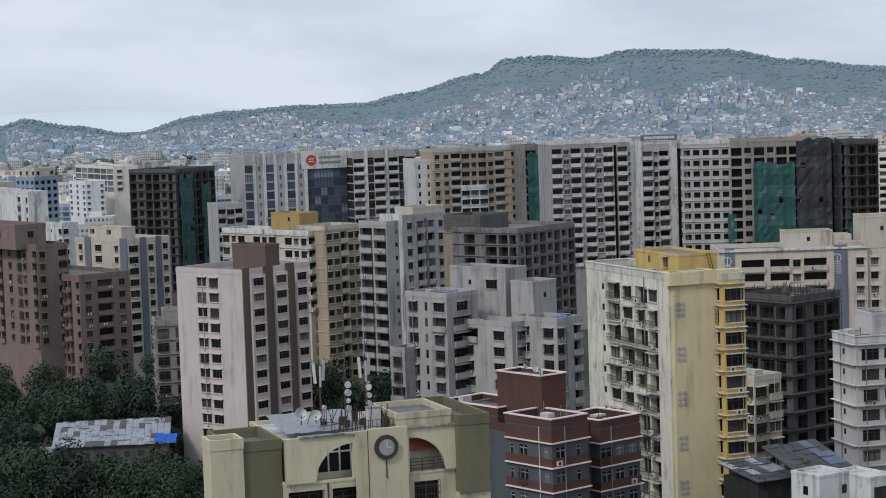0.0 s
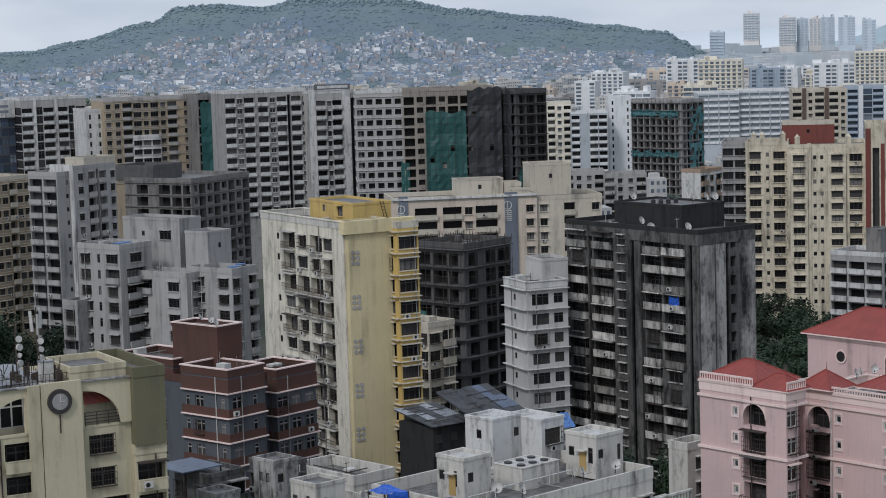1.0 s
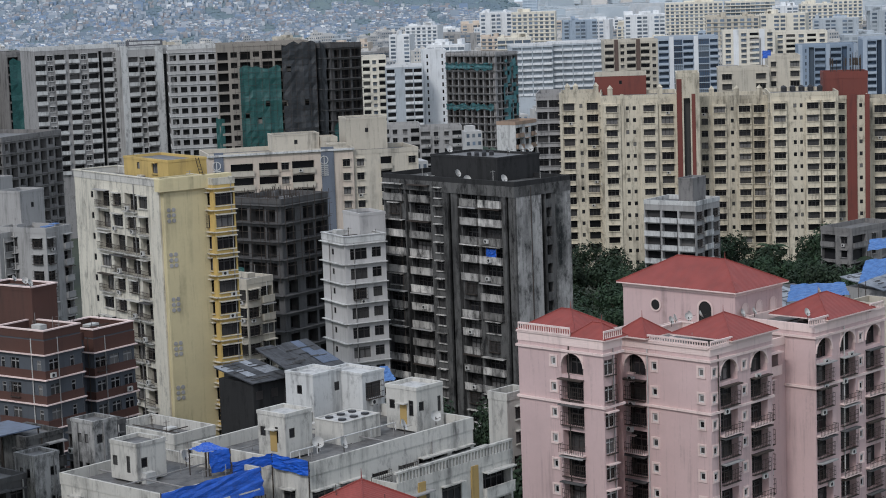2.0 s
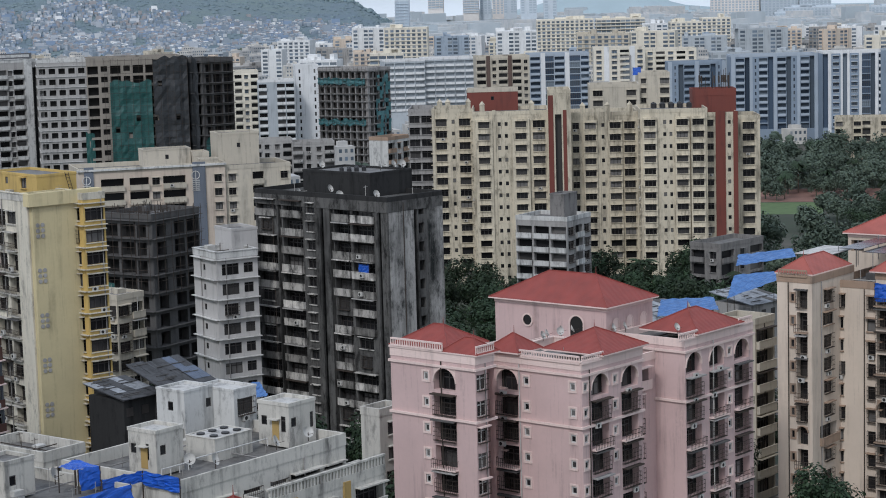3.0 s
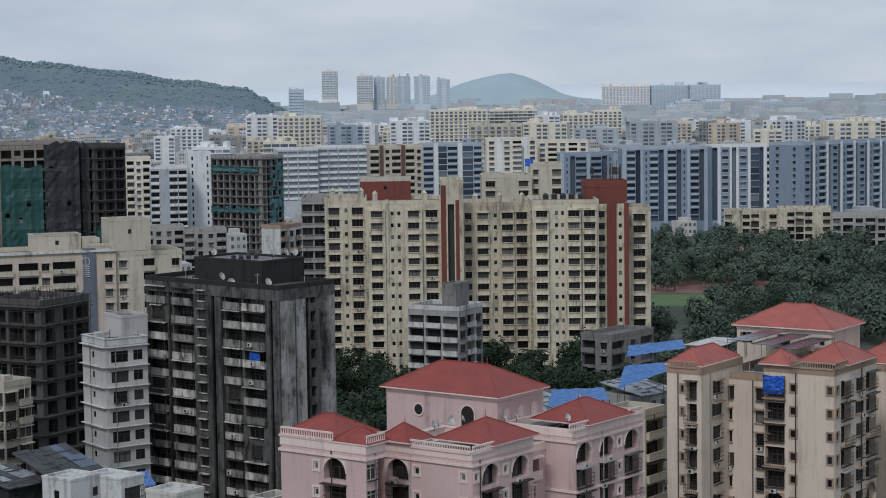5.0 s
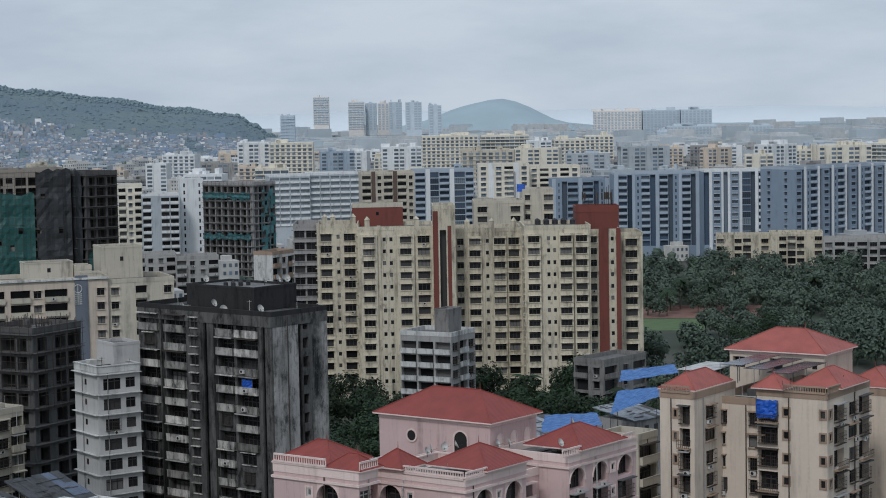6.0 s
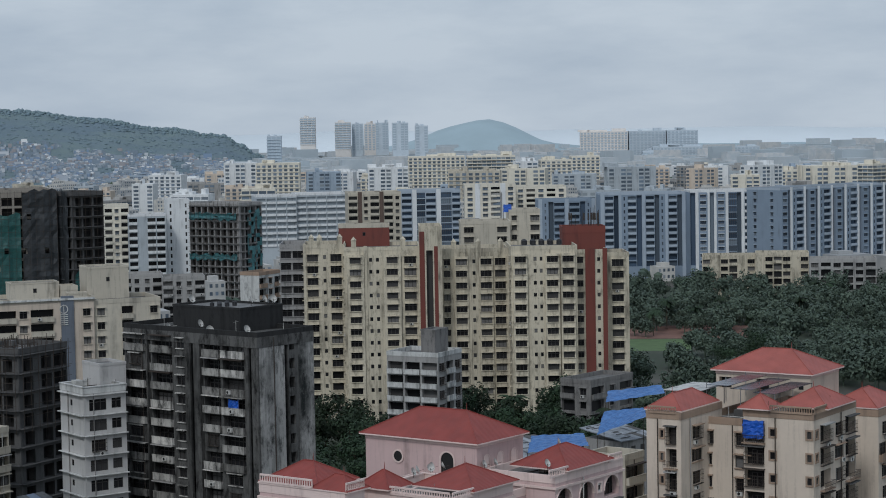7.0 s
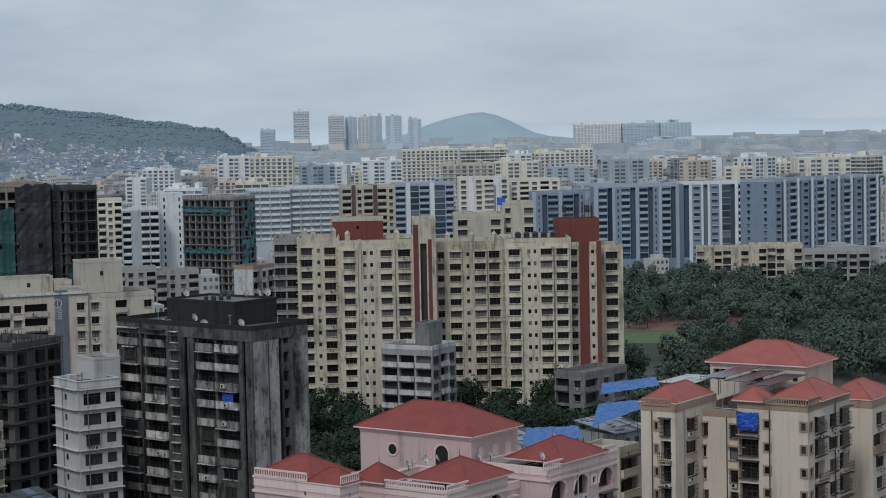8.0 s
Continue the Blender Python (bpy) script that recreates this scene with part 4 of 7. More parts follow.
b.block(0, 0, 11.9, 29.4, 43.9, {"L": [("b", 1.3), ("#", .22), ("b", 1.3), ("w", .8), ("#", .3), (".", .35), ("#", .2), ("b", 1.0), ("b", 1.3), ("#", .3), (".", .35)], "R": [(".", 1.7), ("#", .5), ("O", .6), (".", 1.3)]}, "soot", trim="sootwhite", edge="sootdeep", floors=14, fh=2.85, roof="rawdark", frame="framedark")
b.block(3.9, 7.4, 13.1, 22.3, 46.9, None, "sootdeep", base=43, parapet=.3, roof="roofgrey")
b.lump("soot_band", ["soot"], (-.12, -.1, 41.6, 12.0, 29.5, 43.2))
b.lump("stained_panel", ["sootlight"], (0.3, -0.06, 0.0, 5.6, 0.1, 42.6))
for y, w in ((14.6, .3), (2.0, .22)):
    b.lump("pillar", ["soot"], (-.32, y - w, 0.0, .05, y + w, 41.6))
b.lump("stained_panel", ["sootlight"], (8.6, -0.06, 0.0, 11.95, 0.1, 42.9))

b = Building("apartment_block", "small stained ochre apartment block with awnings", 49.6, 326.2, 35.0, rise=0.5, coolers=.35)
b.block(0, 0, 6, 8.9, 26.5, {"L": "gWg", "R": "gb"}, "creamlt", floors=8, fh=3.0)

# the wide cream complex
b = Building("apartment_complex", "wide cream apartment complex with red stair towers", 151.9, 476.4, -20.0, rise=-1.1, coolers=.3)
b.block(-5.9, 3.0, 0, 20, 46.4, {"R": "WW", "L": "w.w.w"}, "grey", floors=15, fh=2.9)
b.block(0, 0, 10.1, 16, 46.4, {"R": [("|", .2), ("W", .9), (".", .15), ("s", .5), (".", .1), ("W", .9), (".", .15)], "L": "..w"}, "cream", floors=15, fh=2.9, shade=False, drop=1.0)
b.block(10.1, -5.7, 28.5, 14.3, 45.9, {"R": [(".", .15), ("J", 1.0), ("|", .2), ("s", .4), ("s", .4), (".", .15), ("J", 1.0), (".", .1), ("W", .9), (".", .1)], "L": "sW"}, "cream", floors=15, fh=2.9, shade=False, drop=1.0)
b.block(28.5, -8.6, 33.9, 5.4, 50.9, {"R": [("s", .5), ("#", .5), (".", .7)]}, "cream", strip="red", floors=15, fh=2.9, shade=False, drop=5.0)
b.lump("red_panel", ["red"], (28.45, -8.68, 22.0, 29.7, -8.5, 49.6))
b.lump("red_panel", ["red"], (32.0, -8.68, 22.0, 32.9, -8.5, 46.0))
b.block(33.9, -1.8, 50.4, 14.2, 44.8, {"R": [("w", .8), (".", .15), ("J", 1), ("|", .2), ("s", .45), (".", .15), ("J", 1), (".", .1), ("W", .9), (".", .15)]}, "cream", floors=15, fh=2.9, shade=False, drop=1.0)
b.block(50.4, -11.5, 66.4, 8.5, 45.8, {"R": [(".", .15), ("J", 1), (".", .3), ("s", .5), ("s", .35), (".", .1), ("J", 1), (".", .1), ("J", 1), (".", .15)], "L": "ws.w"}, "cream", floors=15, fh=2.9, shade=False, drop=1.0)
b.block(64.0, 0.5, 74.6, 8.5, 49.7, None, "red", base=43, parapet=1.6)
b.block(66.4, -5.8, 74.3, 8.2, 44.3, {"R": [("w", .8), ("|", .75), ("s", .6), ("|", .35)]}, "cream", strip="red", floors=14, fh=2.9, shade=False)
b.block(74.7, -0.5, 80.3, 13.5, 43.1, {"R": "W"}, "cream", floors=14, fh=2.9, shade=False)
b.block(8.5, 12.3, 21.3, 18.3, 50.6, {"R": [(".", 1), ("s", .4), (".", 1)]}, "red", trim="creamlt", base=44, floors=1)
for x, y, z in ((2, -0.1, 46.4), (4, -0.1, 46.4), (9.0, -0.1, 46.4), (12.5, -5.8, 45.9), (24.5, -5.8, 45.9), (37, -1.9, 44.8), (43, -1.9, 44.8), (48.5, -1.9, 44.8)):
    g = Geo()
    z += b.rise
    g.box(x - .6, y, z, x + .6, y + 1.2, z + 1.7)
    g.face([(x - .7, y - .1, z + 1.7), (x + .7, y - .1, z + 1.7), (x, y + .6, z + 2.6)])
    g.face([(x + .7, y - .1, z + 1.7), (x + .7, y + 1.3, z + 1.7), (x, y + .6, z + 2.6)])
    g.face([(x + .7, y + 1.3, z + 1.7), (x - .7, y + 1.3, z + 1.7), (x, y + .6, z + 2.6)])
    g.face([(x - .7, y + 1.3, z + 1.7), (x - .7, y - .1, z + 1.7), (x, y + .6, z + 2.6)])
    part("finial", g, ["cream"], b.root)

b = Building("apartment_block", "white and grey apartment block with dark glazed balconies", 157.1, 400.3, 39.9, rise=-0.6, coolers=.2)
b.block(0, 0, 10.8, 12.5, 26.4, {"L": "bbb", "R": "gbg"}, "greylt", trim="white", floors=8, fh=2.95, shade=False, drop=.8)
b.block(5.0, 3.3, 10.9, 6.8, 30.8, None, "raw", base=25, parapet=.3)

# the pink house with red roofs
b = Building("pink_building", "pink apartment building with red hipped roofs and arched balconies", 82.3, 206.2, 31.9, rise=-0.2, coolers=.4)
b.block(-5.6, 13.0, -1.8, 20.3, 34.7, None, "pink", trim="pinkpale", coping="pinkpale")
b.block(-8.8, 8.0, -5.5, 20.4, 34.8, {"L": [(".", 1.7), ("s", .5), (".", .1), ("a", 1.3), (".", 1.0)], "R": [("g", 1), ("#", .6)]}, "pink", trim="pinkpale", frame="framewhite", coping="pinkpale", floors=11, fh=2.95, drop=.6)
b.block(0, 0, 11.8, 12.7, 33.5, {"L": [(".", .12), ("a", .8), (".", .08), ("s", .35), (".", 1.2), ("s", .35), (".", .12)], "R": [("s", .34), ("a", 1), ("s", .42), ("a", 1), (".", .12)]}, "pink", trim="pinkpale", frame="framewhite", coping="pinkpale", floors=11, fh=2.95, drop=.6)
b.block(1.0, 11, 16, 17, 32.6, {"L": ".g"}, "pink", trim="pinkpale", frame="framewhite", floors=10, fh=2.95)
b.block(16.3, 8.2, 26.1, 25.1, 36.7, None, "pink", base=20, parapet=.4, trim="pinkpale")
b.block(17.4, -2.2, 32.4, 8, 33.7, {"L": ".", "R": [("a", 1.0), (".", .3), ("a", 1.1), ("s", .4), ("a", 1.1), (".", .15)]}, "pink", trim="pinkpale", frame="framewhite", floors=10, fh=2.95, drop=.6)
b.block(8, 2, 19, 10, 32.0, {"R": "g"}, "pink", trim="pinkpale", frame="framewhite", floors=10, fh=2.95)
for x0, y0, x1, y1, z in ((-8.8, 8.0, -5.5, 20.4, 27.3), (0, 0, 11.8, 12.7, 26.0), (17.4, -2.2, 32.4, 8, 26.2), (-8.8, 8.0, -5.5, 20.4, 33.2), (0, 0, 11.8, 12.7, 31.9), (17.4, -2.2, 32.4, 8, 32.1)):
    g = ring(x0 - .22, y0 - .22, x1 + .22, y1 + .22, .2, z + b.rise, z + b.rise + .28)
    part("cornice", g, ["pinkpale"], b.root)
b.hip(16.3, 8.2, 26.1, 25.1, 36.9, 3.0)
b.hip(-8.0, 12.6, -1.8, 20.2, 35.05, 2.2)
b.hip(-8.3, 8.2, -5.4, 12.4, 35.0, 1.5)
b.hip(0, 9.0, 3.5, 12.7, 33.9, 1.8)
b.hip(4.0, 0, 11.8, 7.5, 33.9, 2.2)
b.hip(20.0, -2.2, 29.0, 5.0, 34.1, 2.2)

b = Building("peach_building", "peach apartment building with red hipped roofs and solar panels", 138.7, 222.3, 34.9, rise=0.2, coolers=.3)
b.block(-7.1, 15.3, 5, 20.3, 36.7, {"L": [(".", 1.9), ("s", .8), (".", .1), ("a", 1.7), (".", .6)], "R": [(".", .3), ("g", .9), (".", .2), ("w", .6)]}, "peach", trim="peachdark", floors=12, fh=3.0, drop=.6, arched=(6,))
b.block(0, 0, 14.1, 9.8, 36.7, {"L": [("a", 1.3), (".", .15), ("s", .6), (".", 1.6), ("s", .5)], "R": [("s", .5), ("a", 1), (".", .2), ("g", 1), ("a", 1)]}, "peach", trim="peachdark", floors=12, fh=3.0, drop=.6, arched=(5,))
b.block(1, 9, 20, 17, 35.2, {"L": "w.g"}, "peach", trim="peachdark", floors=12, fh=3.0)
b.block(20.1, 9.0, 30.1, 23.4, 38.8, {"L": "O.O.s"}, "peach", base=20, parapet=.4, trim="pinkpale", floors=1, fh=2.6)
b.block(24.5, 0.9, 35.3, 8, 33.9, {"L": "g.", "R": "gb"}, "peach", trim="peachdark", floors=11, fh=3.0)
b.hip(20.1, 9.0, 30.1, 23.4, 39.0, 2.8, "tilespale")
b.hip(-6.0, 16.0, 4, 20.3, 36.9, 1.9, "tilespale")
b.hip(0, 6.5, 3.5, 9.8, 36.9, 1.7, "tilespale")
b.hip(4, 0, 12.0, 6.0, 36.9, 2.2, "tilespale")
b.hip(25, 1.5, 34, 8, 34.2, 2.2, "tilespale")

# ---- middle distance ----
b = Building("unfinished_tower", "round-cornered concrete tower in teal scaffolding nets", 219.3, 769.3, 35.0, rise=-2.0)
b.block(0, 0, 14.2, 25.5, 46.5, {"L": "oooooooo", "R": "oooo"}, "grey", floors=14, fh=3.0, ledge=.6)
b = Building("apartment_tower", "pale grey apartment tower with balconies", 179.3, 830.9, -10.0, rise=-2.8)
b.block(0, 0, 10, 15, 45.8, {"R": "bwb"}, "farcream", floors=10, glass="glassfar", shade=False)
b.block(9.4, -8.4, 24.4, 6.6, 41.9, {"R": "b.bb"}, "fargrey", trim="farwhite", floors=10, glass="glass", shade=False)
b.block(25.9, 4.0, 35.4, 19.0, 47.3, {"R": "v.v"}, "farwhite", floors=10, glass="glass", shade=False)
b = Building("apartment_block", "low white apartment block with stained balconies", 157.0, 702.7, -10.0, rise=-2.3, coolers=.2)
b.block(0, 0, 14.4, 12, 25.7, {"R": "bwwb"}, "greylt", floors=8, shade=False)
b.block(14.0, -5.8, 28.8, 6.2, 24.8, {"R": "bwwb"}, "greylt", floors=8, shade=False)
b = Building("apartment_block", "white walled block with brown arched balconies", 152.7, 518.0, 40.0, rise=-1.3)
b.block(0, 0, 11, 6, 37.2, {"L": "..", "R": "bwb"}, "white", trim="peachdark", floors=11)
b = Building("apartment_block", "wide grey apartment slab with rows of balconies", 282.2, 959.4, -10.0, rise=-2.5)
# Recess backs take the haze-tinted wall colour.
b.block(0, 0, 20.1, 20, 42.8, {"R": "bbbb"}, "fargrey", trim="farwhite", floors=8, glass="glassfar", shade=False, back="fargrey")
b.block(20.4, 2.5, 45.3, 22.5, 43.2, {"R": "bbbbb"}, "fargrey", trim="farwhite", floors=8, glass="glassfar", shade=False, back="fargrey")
b = Building("apartment_tower", "cream and brown apartment tower", 292.7, 851.1, -15.0, rise=-1.7)
b.block(0, 0, 23.6, 20, 45.9, {"R": [("b", 1), ("|", .4), ("w", .8), ("b", 1), ("|", .4), ("b", 1), ("w", .8)]}, "creamlt", strip="brownstrip", floors=9, shade=False)
b = Building("apartment_tower", "blue and white apartment tower", 342.8, 918.1, -15.0, rise=-1.6)
b.block(0, 0, 28.8, 20, 43.8, {"R": [("b", 1), ("|", .4), ("f", .8), ("b", 1), ("|", .4), ("f", 1), ("b", .8)]}, "bluepale", strip="farwhite", floors=9, glass="glassblue", back="glassblue", shade=False)
# The bright cream base colour stands for sunlight and haze on this tower.
b = Building("apartment_tower", "cream apartment tower with haze and sunlight in its paint", 435.9, 1064.2, -20.0, rise=-1.5)
b.block(0, 0, 28.8, 20, 40.7, {"R": [("W", 1), ("|", .5), ("W", 1), ("b", 1), ("|", .5), ("W", 1)]}, "farcream", strip="farwhite", floors=8, glass="glassfar", shade=False)
b.block(29.9, 18.5, 59.2, 38.5, 38.5, {"R": "WbWbW"}, "farcream", floors=7, glass="glassfar", shade=False)
b = Building("apartment_block", "pale cream block with a blue tank on its roof", 233.6, 574.3, -20.0, rise=-0.8)
b.block(0, 0, 15.2, 14, 45.2, {"R": "W.W"}, "creamlt", floors=5, shade=False)
b.block(15.6, 12.0, 25.3, 26, 48.0, {"R": "w.W"}, "creamlt", floors=6, shade=False)
b = Building("apartment_slab", "long blue-grey apartment slab with white frames", 391.5, 865.6, -20.0, rise=-0.8)
b.block(0.8, 10, 27.8, 30, 38.1, {"R": [("|", .3), ("v", .5), ("#", .4), ("b", .9), ("|", .3), ("b", .9), ("#", .4), ("v", .5), ("|", .3)]}, "bluegrey", strip="bluepale", floors=9, glass="glassblue", back="glassblue", shade=False)
b.block(27.8, -12.6, 67.2, 7.4, 41.4, {"R": [("|", .35), ("b", .8), ("#", .4), ("|", .25), ("v", .5), ("b", .8), ("#", .45), ("|", .3), ("b", .8), ("#", .4), ("v", .5), ("|", .25), ("b", .8), ("#", .4), ("|", .3)]}, "bluegrey", strip="bluepale", trim="bluepale", floors=11, glass="glassblue", back="glassblue", shade=False)
b.block(67.2, -27.7, 108.3, -7.7, 42.5, {"R": [("#", .4), ("|", .25), ("J", .7), ("|", .2), ("#", .35), ("|", .2), ("J", .7), ("|", .25), ("f", .7), ("#", .35), ("|", .25), ("b", .8), ("|", .2), ("#", .35), ("J", .7), ("|", .25), ("f", .6)]}, "bluegrey", strip="farwhite", trim="farwhite", floors=11, glass="glassblue", back="glassblue", shade=False)
b = Building("apartment_slab", "long blue-grey apartment slab with slim bays", 475.0, 787.9, 18.0, rise=0.5)
b.block(0, 0, 75.6, 20, 42.1, {"R": [("J", .8), ("#", .4), ("|", .25), ("v", .5), ("b", .9), ("|", .25), ("#", .3)] * 4, "L": "ww"}, "bluegrey", strip="farwhite", trim="bluepale", floors=11, glass="glassblue", back="glassblue", shade=False)
b = Building("apartment_block", "low cream apartment blocks among trees", 410.9, 744.1, -30.0, rise=0.1)
b.block(0, 0, 22, 14, 17.5, {"R": "W.Wb.W"}, "cream", floors=5, shade=False)
b.block(22, -4.8, 43.6, 9.2, 18.7, {"R": ".WbW.W"}, "cream", floors=5, shade=False)
b.block(43.5, -10.3, 70.4, 3.7, 16.5, {"R": "WbWbWb"}, "greylt", floors=5, shade=False)
b = Building("apartment_block", "narrow olive apartment block", 123.5, 245.7, 31.9, rise=-0.1)
b.block(0, 0, 5, 6, 29.4, {"R": "b", "L": "w"}, "creamlt", floors=9)
b = Building("apartment_block", "weathered concrete block with roof sheds", 191.1, 396.3, 29.9, rise=-0.3, coolers=.2)
b.block(0, 0, 16.7, 8, 18.6, {"L": "bw", "R": "bwb"}, "raw", floors=5, shade=False)

# ---- skyline ----
FARTOWERS = [(1551.9, 3248.3, -25.0, (0.0, 0.0, 84, 60.0, 52.4)), (1551.9, 3248.3, -25.0, (86.1, -1.8, 151.1, 58.2, 52.4)), (1551.9, 3248.3, -25.0, (152.4, -14.7, 206.3, 45.3, 52.8)), (1551.9, 3248.3, -25.0, (123.5, -103.4, 244.8, -43.4, 25.1)), (1551.9, 3248.3, -25.0, (245.6, -131.1, 302.3, -71.1, 24.5)), (1551.9, 3248.3, -25.0, (104.2, -152.6, 123.1, -112.6, 18.6)),
             (864.0, 2872.9, -20.0, (0.0, 0.0, 20.7, 25.0, 58.2)), (864.0, 2872.9, -20.0, (16.2, 801.7, 44.5, 841.7, 86.7)), (864.0, 2872.9, -20.0, (81.0, 803.8, 110.4, 843.8, 76.8)), (864.0, 2872.9, -20.0, (112.2, 824.4, 133.3, 864.4, 73.9)), (864.0, 2872.9, -20.0, (135.4, 824.7, 156.6, 864.7, 73.4)), (864.0, 2872.9, -20.0, (157, 824.8, 181.0, 864.8, 75.0)), (864.0, 2872.9, -20.0, (187.8, 704.8, 216.5, 744.8, 74.2)), (864.0, 2872.9, -20.0, (223.3, 304.5, 243.5, 334.5, 68.8))]


def slab(name, label, x, y, head, bx, wall, pane, fh, bay, group):
    """A far block: piers or floor bands before darker glazing, and rooms and tanks on its roof."""
    x0, y0, x1, y1, top = bx
    rr = random.Random(int(x * 7 + y * 3 + x0 * 11))
    root = new(name)
    root.matrix_basis = pose(x, y, 0, 0, 0, head) @ pose((x0 + x1) / 2, (y0 + y1) / 2, 0)
    tagged(root, label, "building", group)
    w, d = (x1 - x0) / 2, (y1 - y0) / 2
    g = Geo()
    g.box(-w, -d, 0, w, d, top)
    q = Geo()
    for i in range(rr.randint(2, 4)):
        c, e = rr.uniform(-w * .85, w * .7), rr.uniform(w * .08, w * .3)
        q.box(c - e, -d * .6, top - .01, min(c + e, w * .95), d * .5, top + fh * rr.uniform(.35, 1.15), 1)
    k = max(3, int(2 * w / bay))
    n = max(1, int((min(top, 55) - 2) / fh))
    style = rr.choice("pbwwp")
    z0 = top - 1.2 - n * fh
    for s, (half, deep) in (("R", (w, d)), ("L", (d, w))):
        m = k if s == "R" else max(1, int(2 * d / bay))

        def P(a, z, off):
            return (a, -deep - off, z) if s == "R" else (-deep - off, -a, z)

        def bar(a0, a1, e0, e1, off):
            c = [P(a0, e0, 0), P(a1, e0, 0), P(a1, e0, off), P(a0, e0, off)]
            e = [(*p[:2], e1) for p in c]
            for f in ([c[3], c[2], e[2], e[3]], [c[0], c[3], e[3], e[0]], [c[2], c[1], e[1], e[2]], [e[3], e[2], e[1], e[0]], c):
                q.face(f, 1)

        lo, hi = {"p": (.12, .88), "b": (.05, .95), "w": (.2, .8)}[style]
        for i in range(m):
            a, e = -half + 2 * half * (i + lo) / m, -half + 2 * half * (i + hi) / m
            if style == "p" and i % 3 == 1:
                continue
            for j in range(n):
                z = top - 1.2 - (j + 1) * fh
                q.face([P(a, z + .8, .05), P(e, z + .8, .05), P(e, z + fh * .84, .05), P(a, z + fh * .84, .05)])
            if style == "p":
                bar(e, e + .2 * half / m, z0, top + .4, .8)
        if style != "p":
            for j in range(n):
                z = top - 1.2 - (j + 1) * fh
                bar(-half, half, z, z + .35 if style == "w" else z + .8, .45 if style == "w" else 1.1)
    part("wall", g, [wall], root)
    ob = part("far_relief", q, [pane, wall], root)
    tagged(ob, kind="stuff")
    return root


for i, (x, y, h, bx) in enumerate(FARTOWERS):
    slab("skyline_tower", "distant tower on the horizon, haze put into its colour", x, y, h, bx, "fartower" if i not in (0, 7, 8, 10) else "fartowerwarm", "glasshaze", 4.5, 6.0, "skyline towers")
BELT = [(0.0, 0.0, 33.0, 30.0, 37.5), (35.6, 199.9, 88.4, 229.9, 42.8), (93.0, 248.4, 139.0, 278.4, 41.6), (129.1, 96.3, 149.1, 126.3, 38.7), (159.2, 194.4, 188.1, 224.4, 37.7), (197.2, 291.5, 224.9, 321.5, 38.9), (-119.6, -5.1, -93.8, 24.9, 43.4), (-90.8, -53.2, -55.7, -23.2, 43.7), (318.6, -231.4, 356.8, -201.4, 38.1)]
# These slabs carry distant sunlight and haze in their base colours.
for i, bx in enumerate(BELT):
    slab("apartment_slab", "distant cream apartment slab, haze and sunlight in its paint", 569.6, 1601.7, -20.0, bx, "farcream" if i % 3 else "farwhite", "glassfar", 3.2, 4.2, "distant slabs")
rs = random.Random(11)
for i in range(170):
    az = radians(rs.uniform(-13, 36))
    d = rs.uniform(1120, 2500) if az > radians(13) else rs.uniform(1120, 2050)
    x, y = d * math.sin(az), d * math.cos(az)
    top = min(rs.uniform(12, 40), 75 - d * math.tan(radians(1.35))) if az > radians(13) else rs.uniform(9, 20)
    top = max(top, 9)
    w = rs.uniform(6, 22)
    slab("town_block", "distant town block in plaster, mostly haze-tinted", x, y, rs.choice((-35, -25, -15, 20)) + rs.uniform(-6, 6), (-w, -8, w, 8, top), rs.choice(("farcream", "farwhite", "fargrey", "farblue", "farwhite", "farcream", "greylt", "creamlt", "peach")), "glassfar", 3.2, 4.5, "distant town")

# ---- the cream clock house ----
b = Building("clock_building", "cream apartment building with arched terraces and a round wall clock", -14.7, 179.4, 20.1, coolers=.3)
b.block(0, 0.3, 16.2, 14.0, 40.2, {"R": [("b", 1.5), (".", .1), ("b", 1.5), (".", .1), ("s", .4), ("s", .5), ("b", 2.2)], "L": "..s."}, "clockcream", floors=12, fh=3.0, drop=.1, shade=False, parapet=.2)
b.block(0.4, 1.9, 15.9, 13.8, 43.9, {"R": [(".", 1.0), ("f", 1.5), (".", 1.5), (".", 1.2)]}, "clockcream", base=40, floors=1, fh=3.0, shade=False, frame="framewhite", roof="rooflight", parapet=.3)
g = Geo()
Z0, Z1 = 40.2, 44.3


def clock_front(x0, x1, low0, low1):
    g.face([(x0, 0, low0), (x1, 0, low1), (x1, 0, Z1), (x0, 0, Z1)])
    g.face([(x1, .5, low1), (x0, .5, low0), (x0, .5, Z1), (x1, .5, Z1)])
    g.face([(x0, 0, Z1), (x1, 0, Z1), (x1, .5, Z1), (x0, .5, Z1)])
    g.face([(x0, 0, low0), (x0, .5, low0), (x1, .5, low1), (x1, 0, low1)])


def arc(t):
    return Z0 + 3.25 * math.sqrt(max(0.0, 1 - t * t))


clock_front(0, 2.75, Z0, Z0)
for i in range(12):
    s, t = i / 12, (i + 1) / 12
    clock_front(2.75 + 3.55 * s, 2.75 + 3.55 * t, arc(1 - s), arc(1 - t))
    clock_front(11.7 + 3.5 * s, 11.7 + 3.5 * t, arc(s), arc(t))
clock_front(6.3, 11.7, Z0, Z0)
clock_front(15.2, 16.2, Z0, Z0)
for x, w in ((2.75, 0), (6.3, 1), (11.7, 0), (15.2, 1)):
    g.face([(x, 0, Z0), (x, .5, Z0), (x, .5, arc(0) if w == 1 and x < 7 or w == 0 and x > 7 else Z0 + .01), (x, 0, arc(0) if w == 1 and x < 7 or w == 0 and x > 7 else Z0 + .01)])
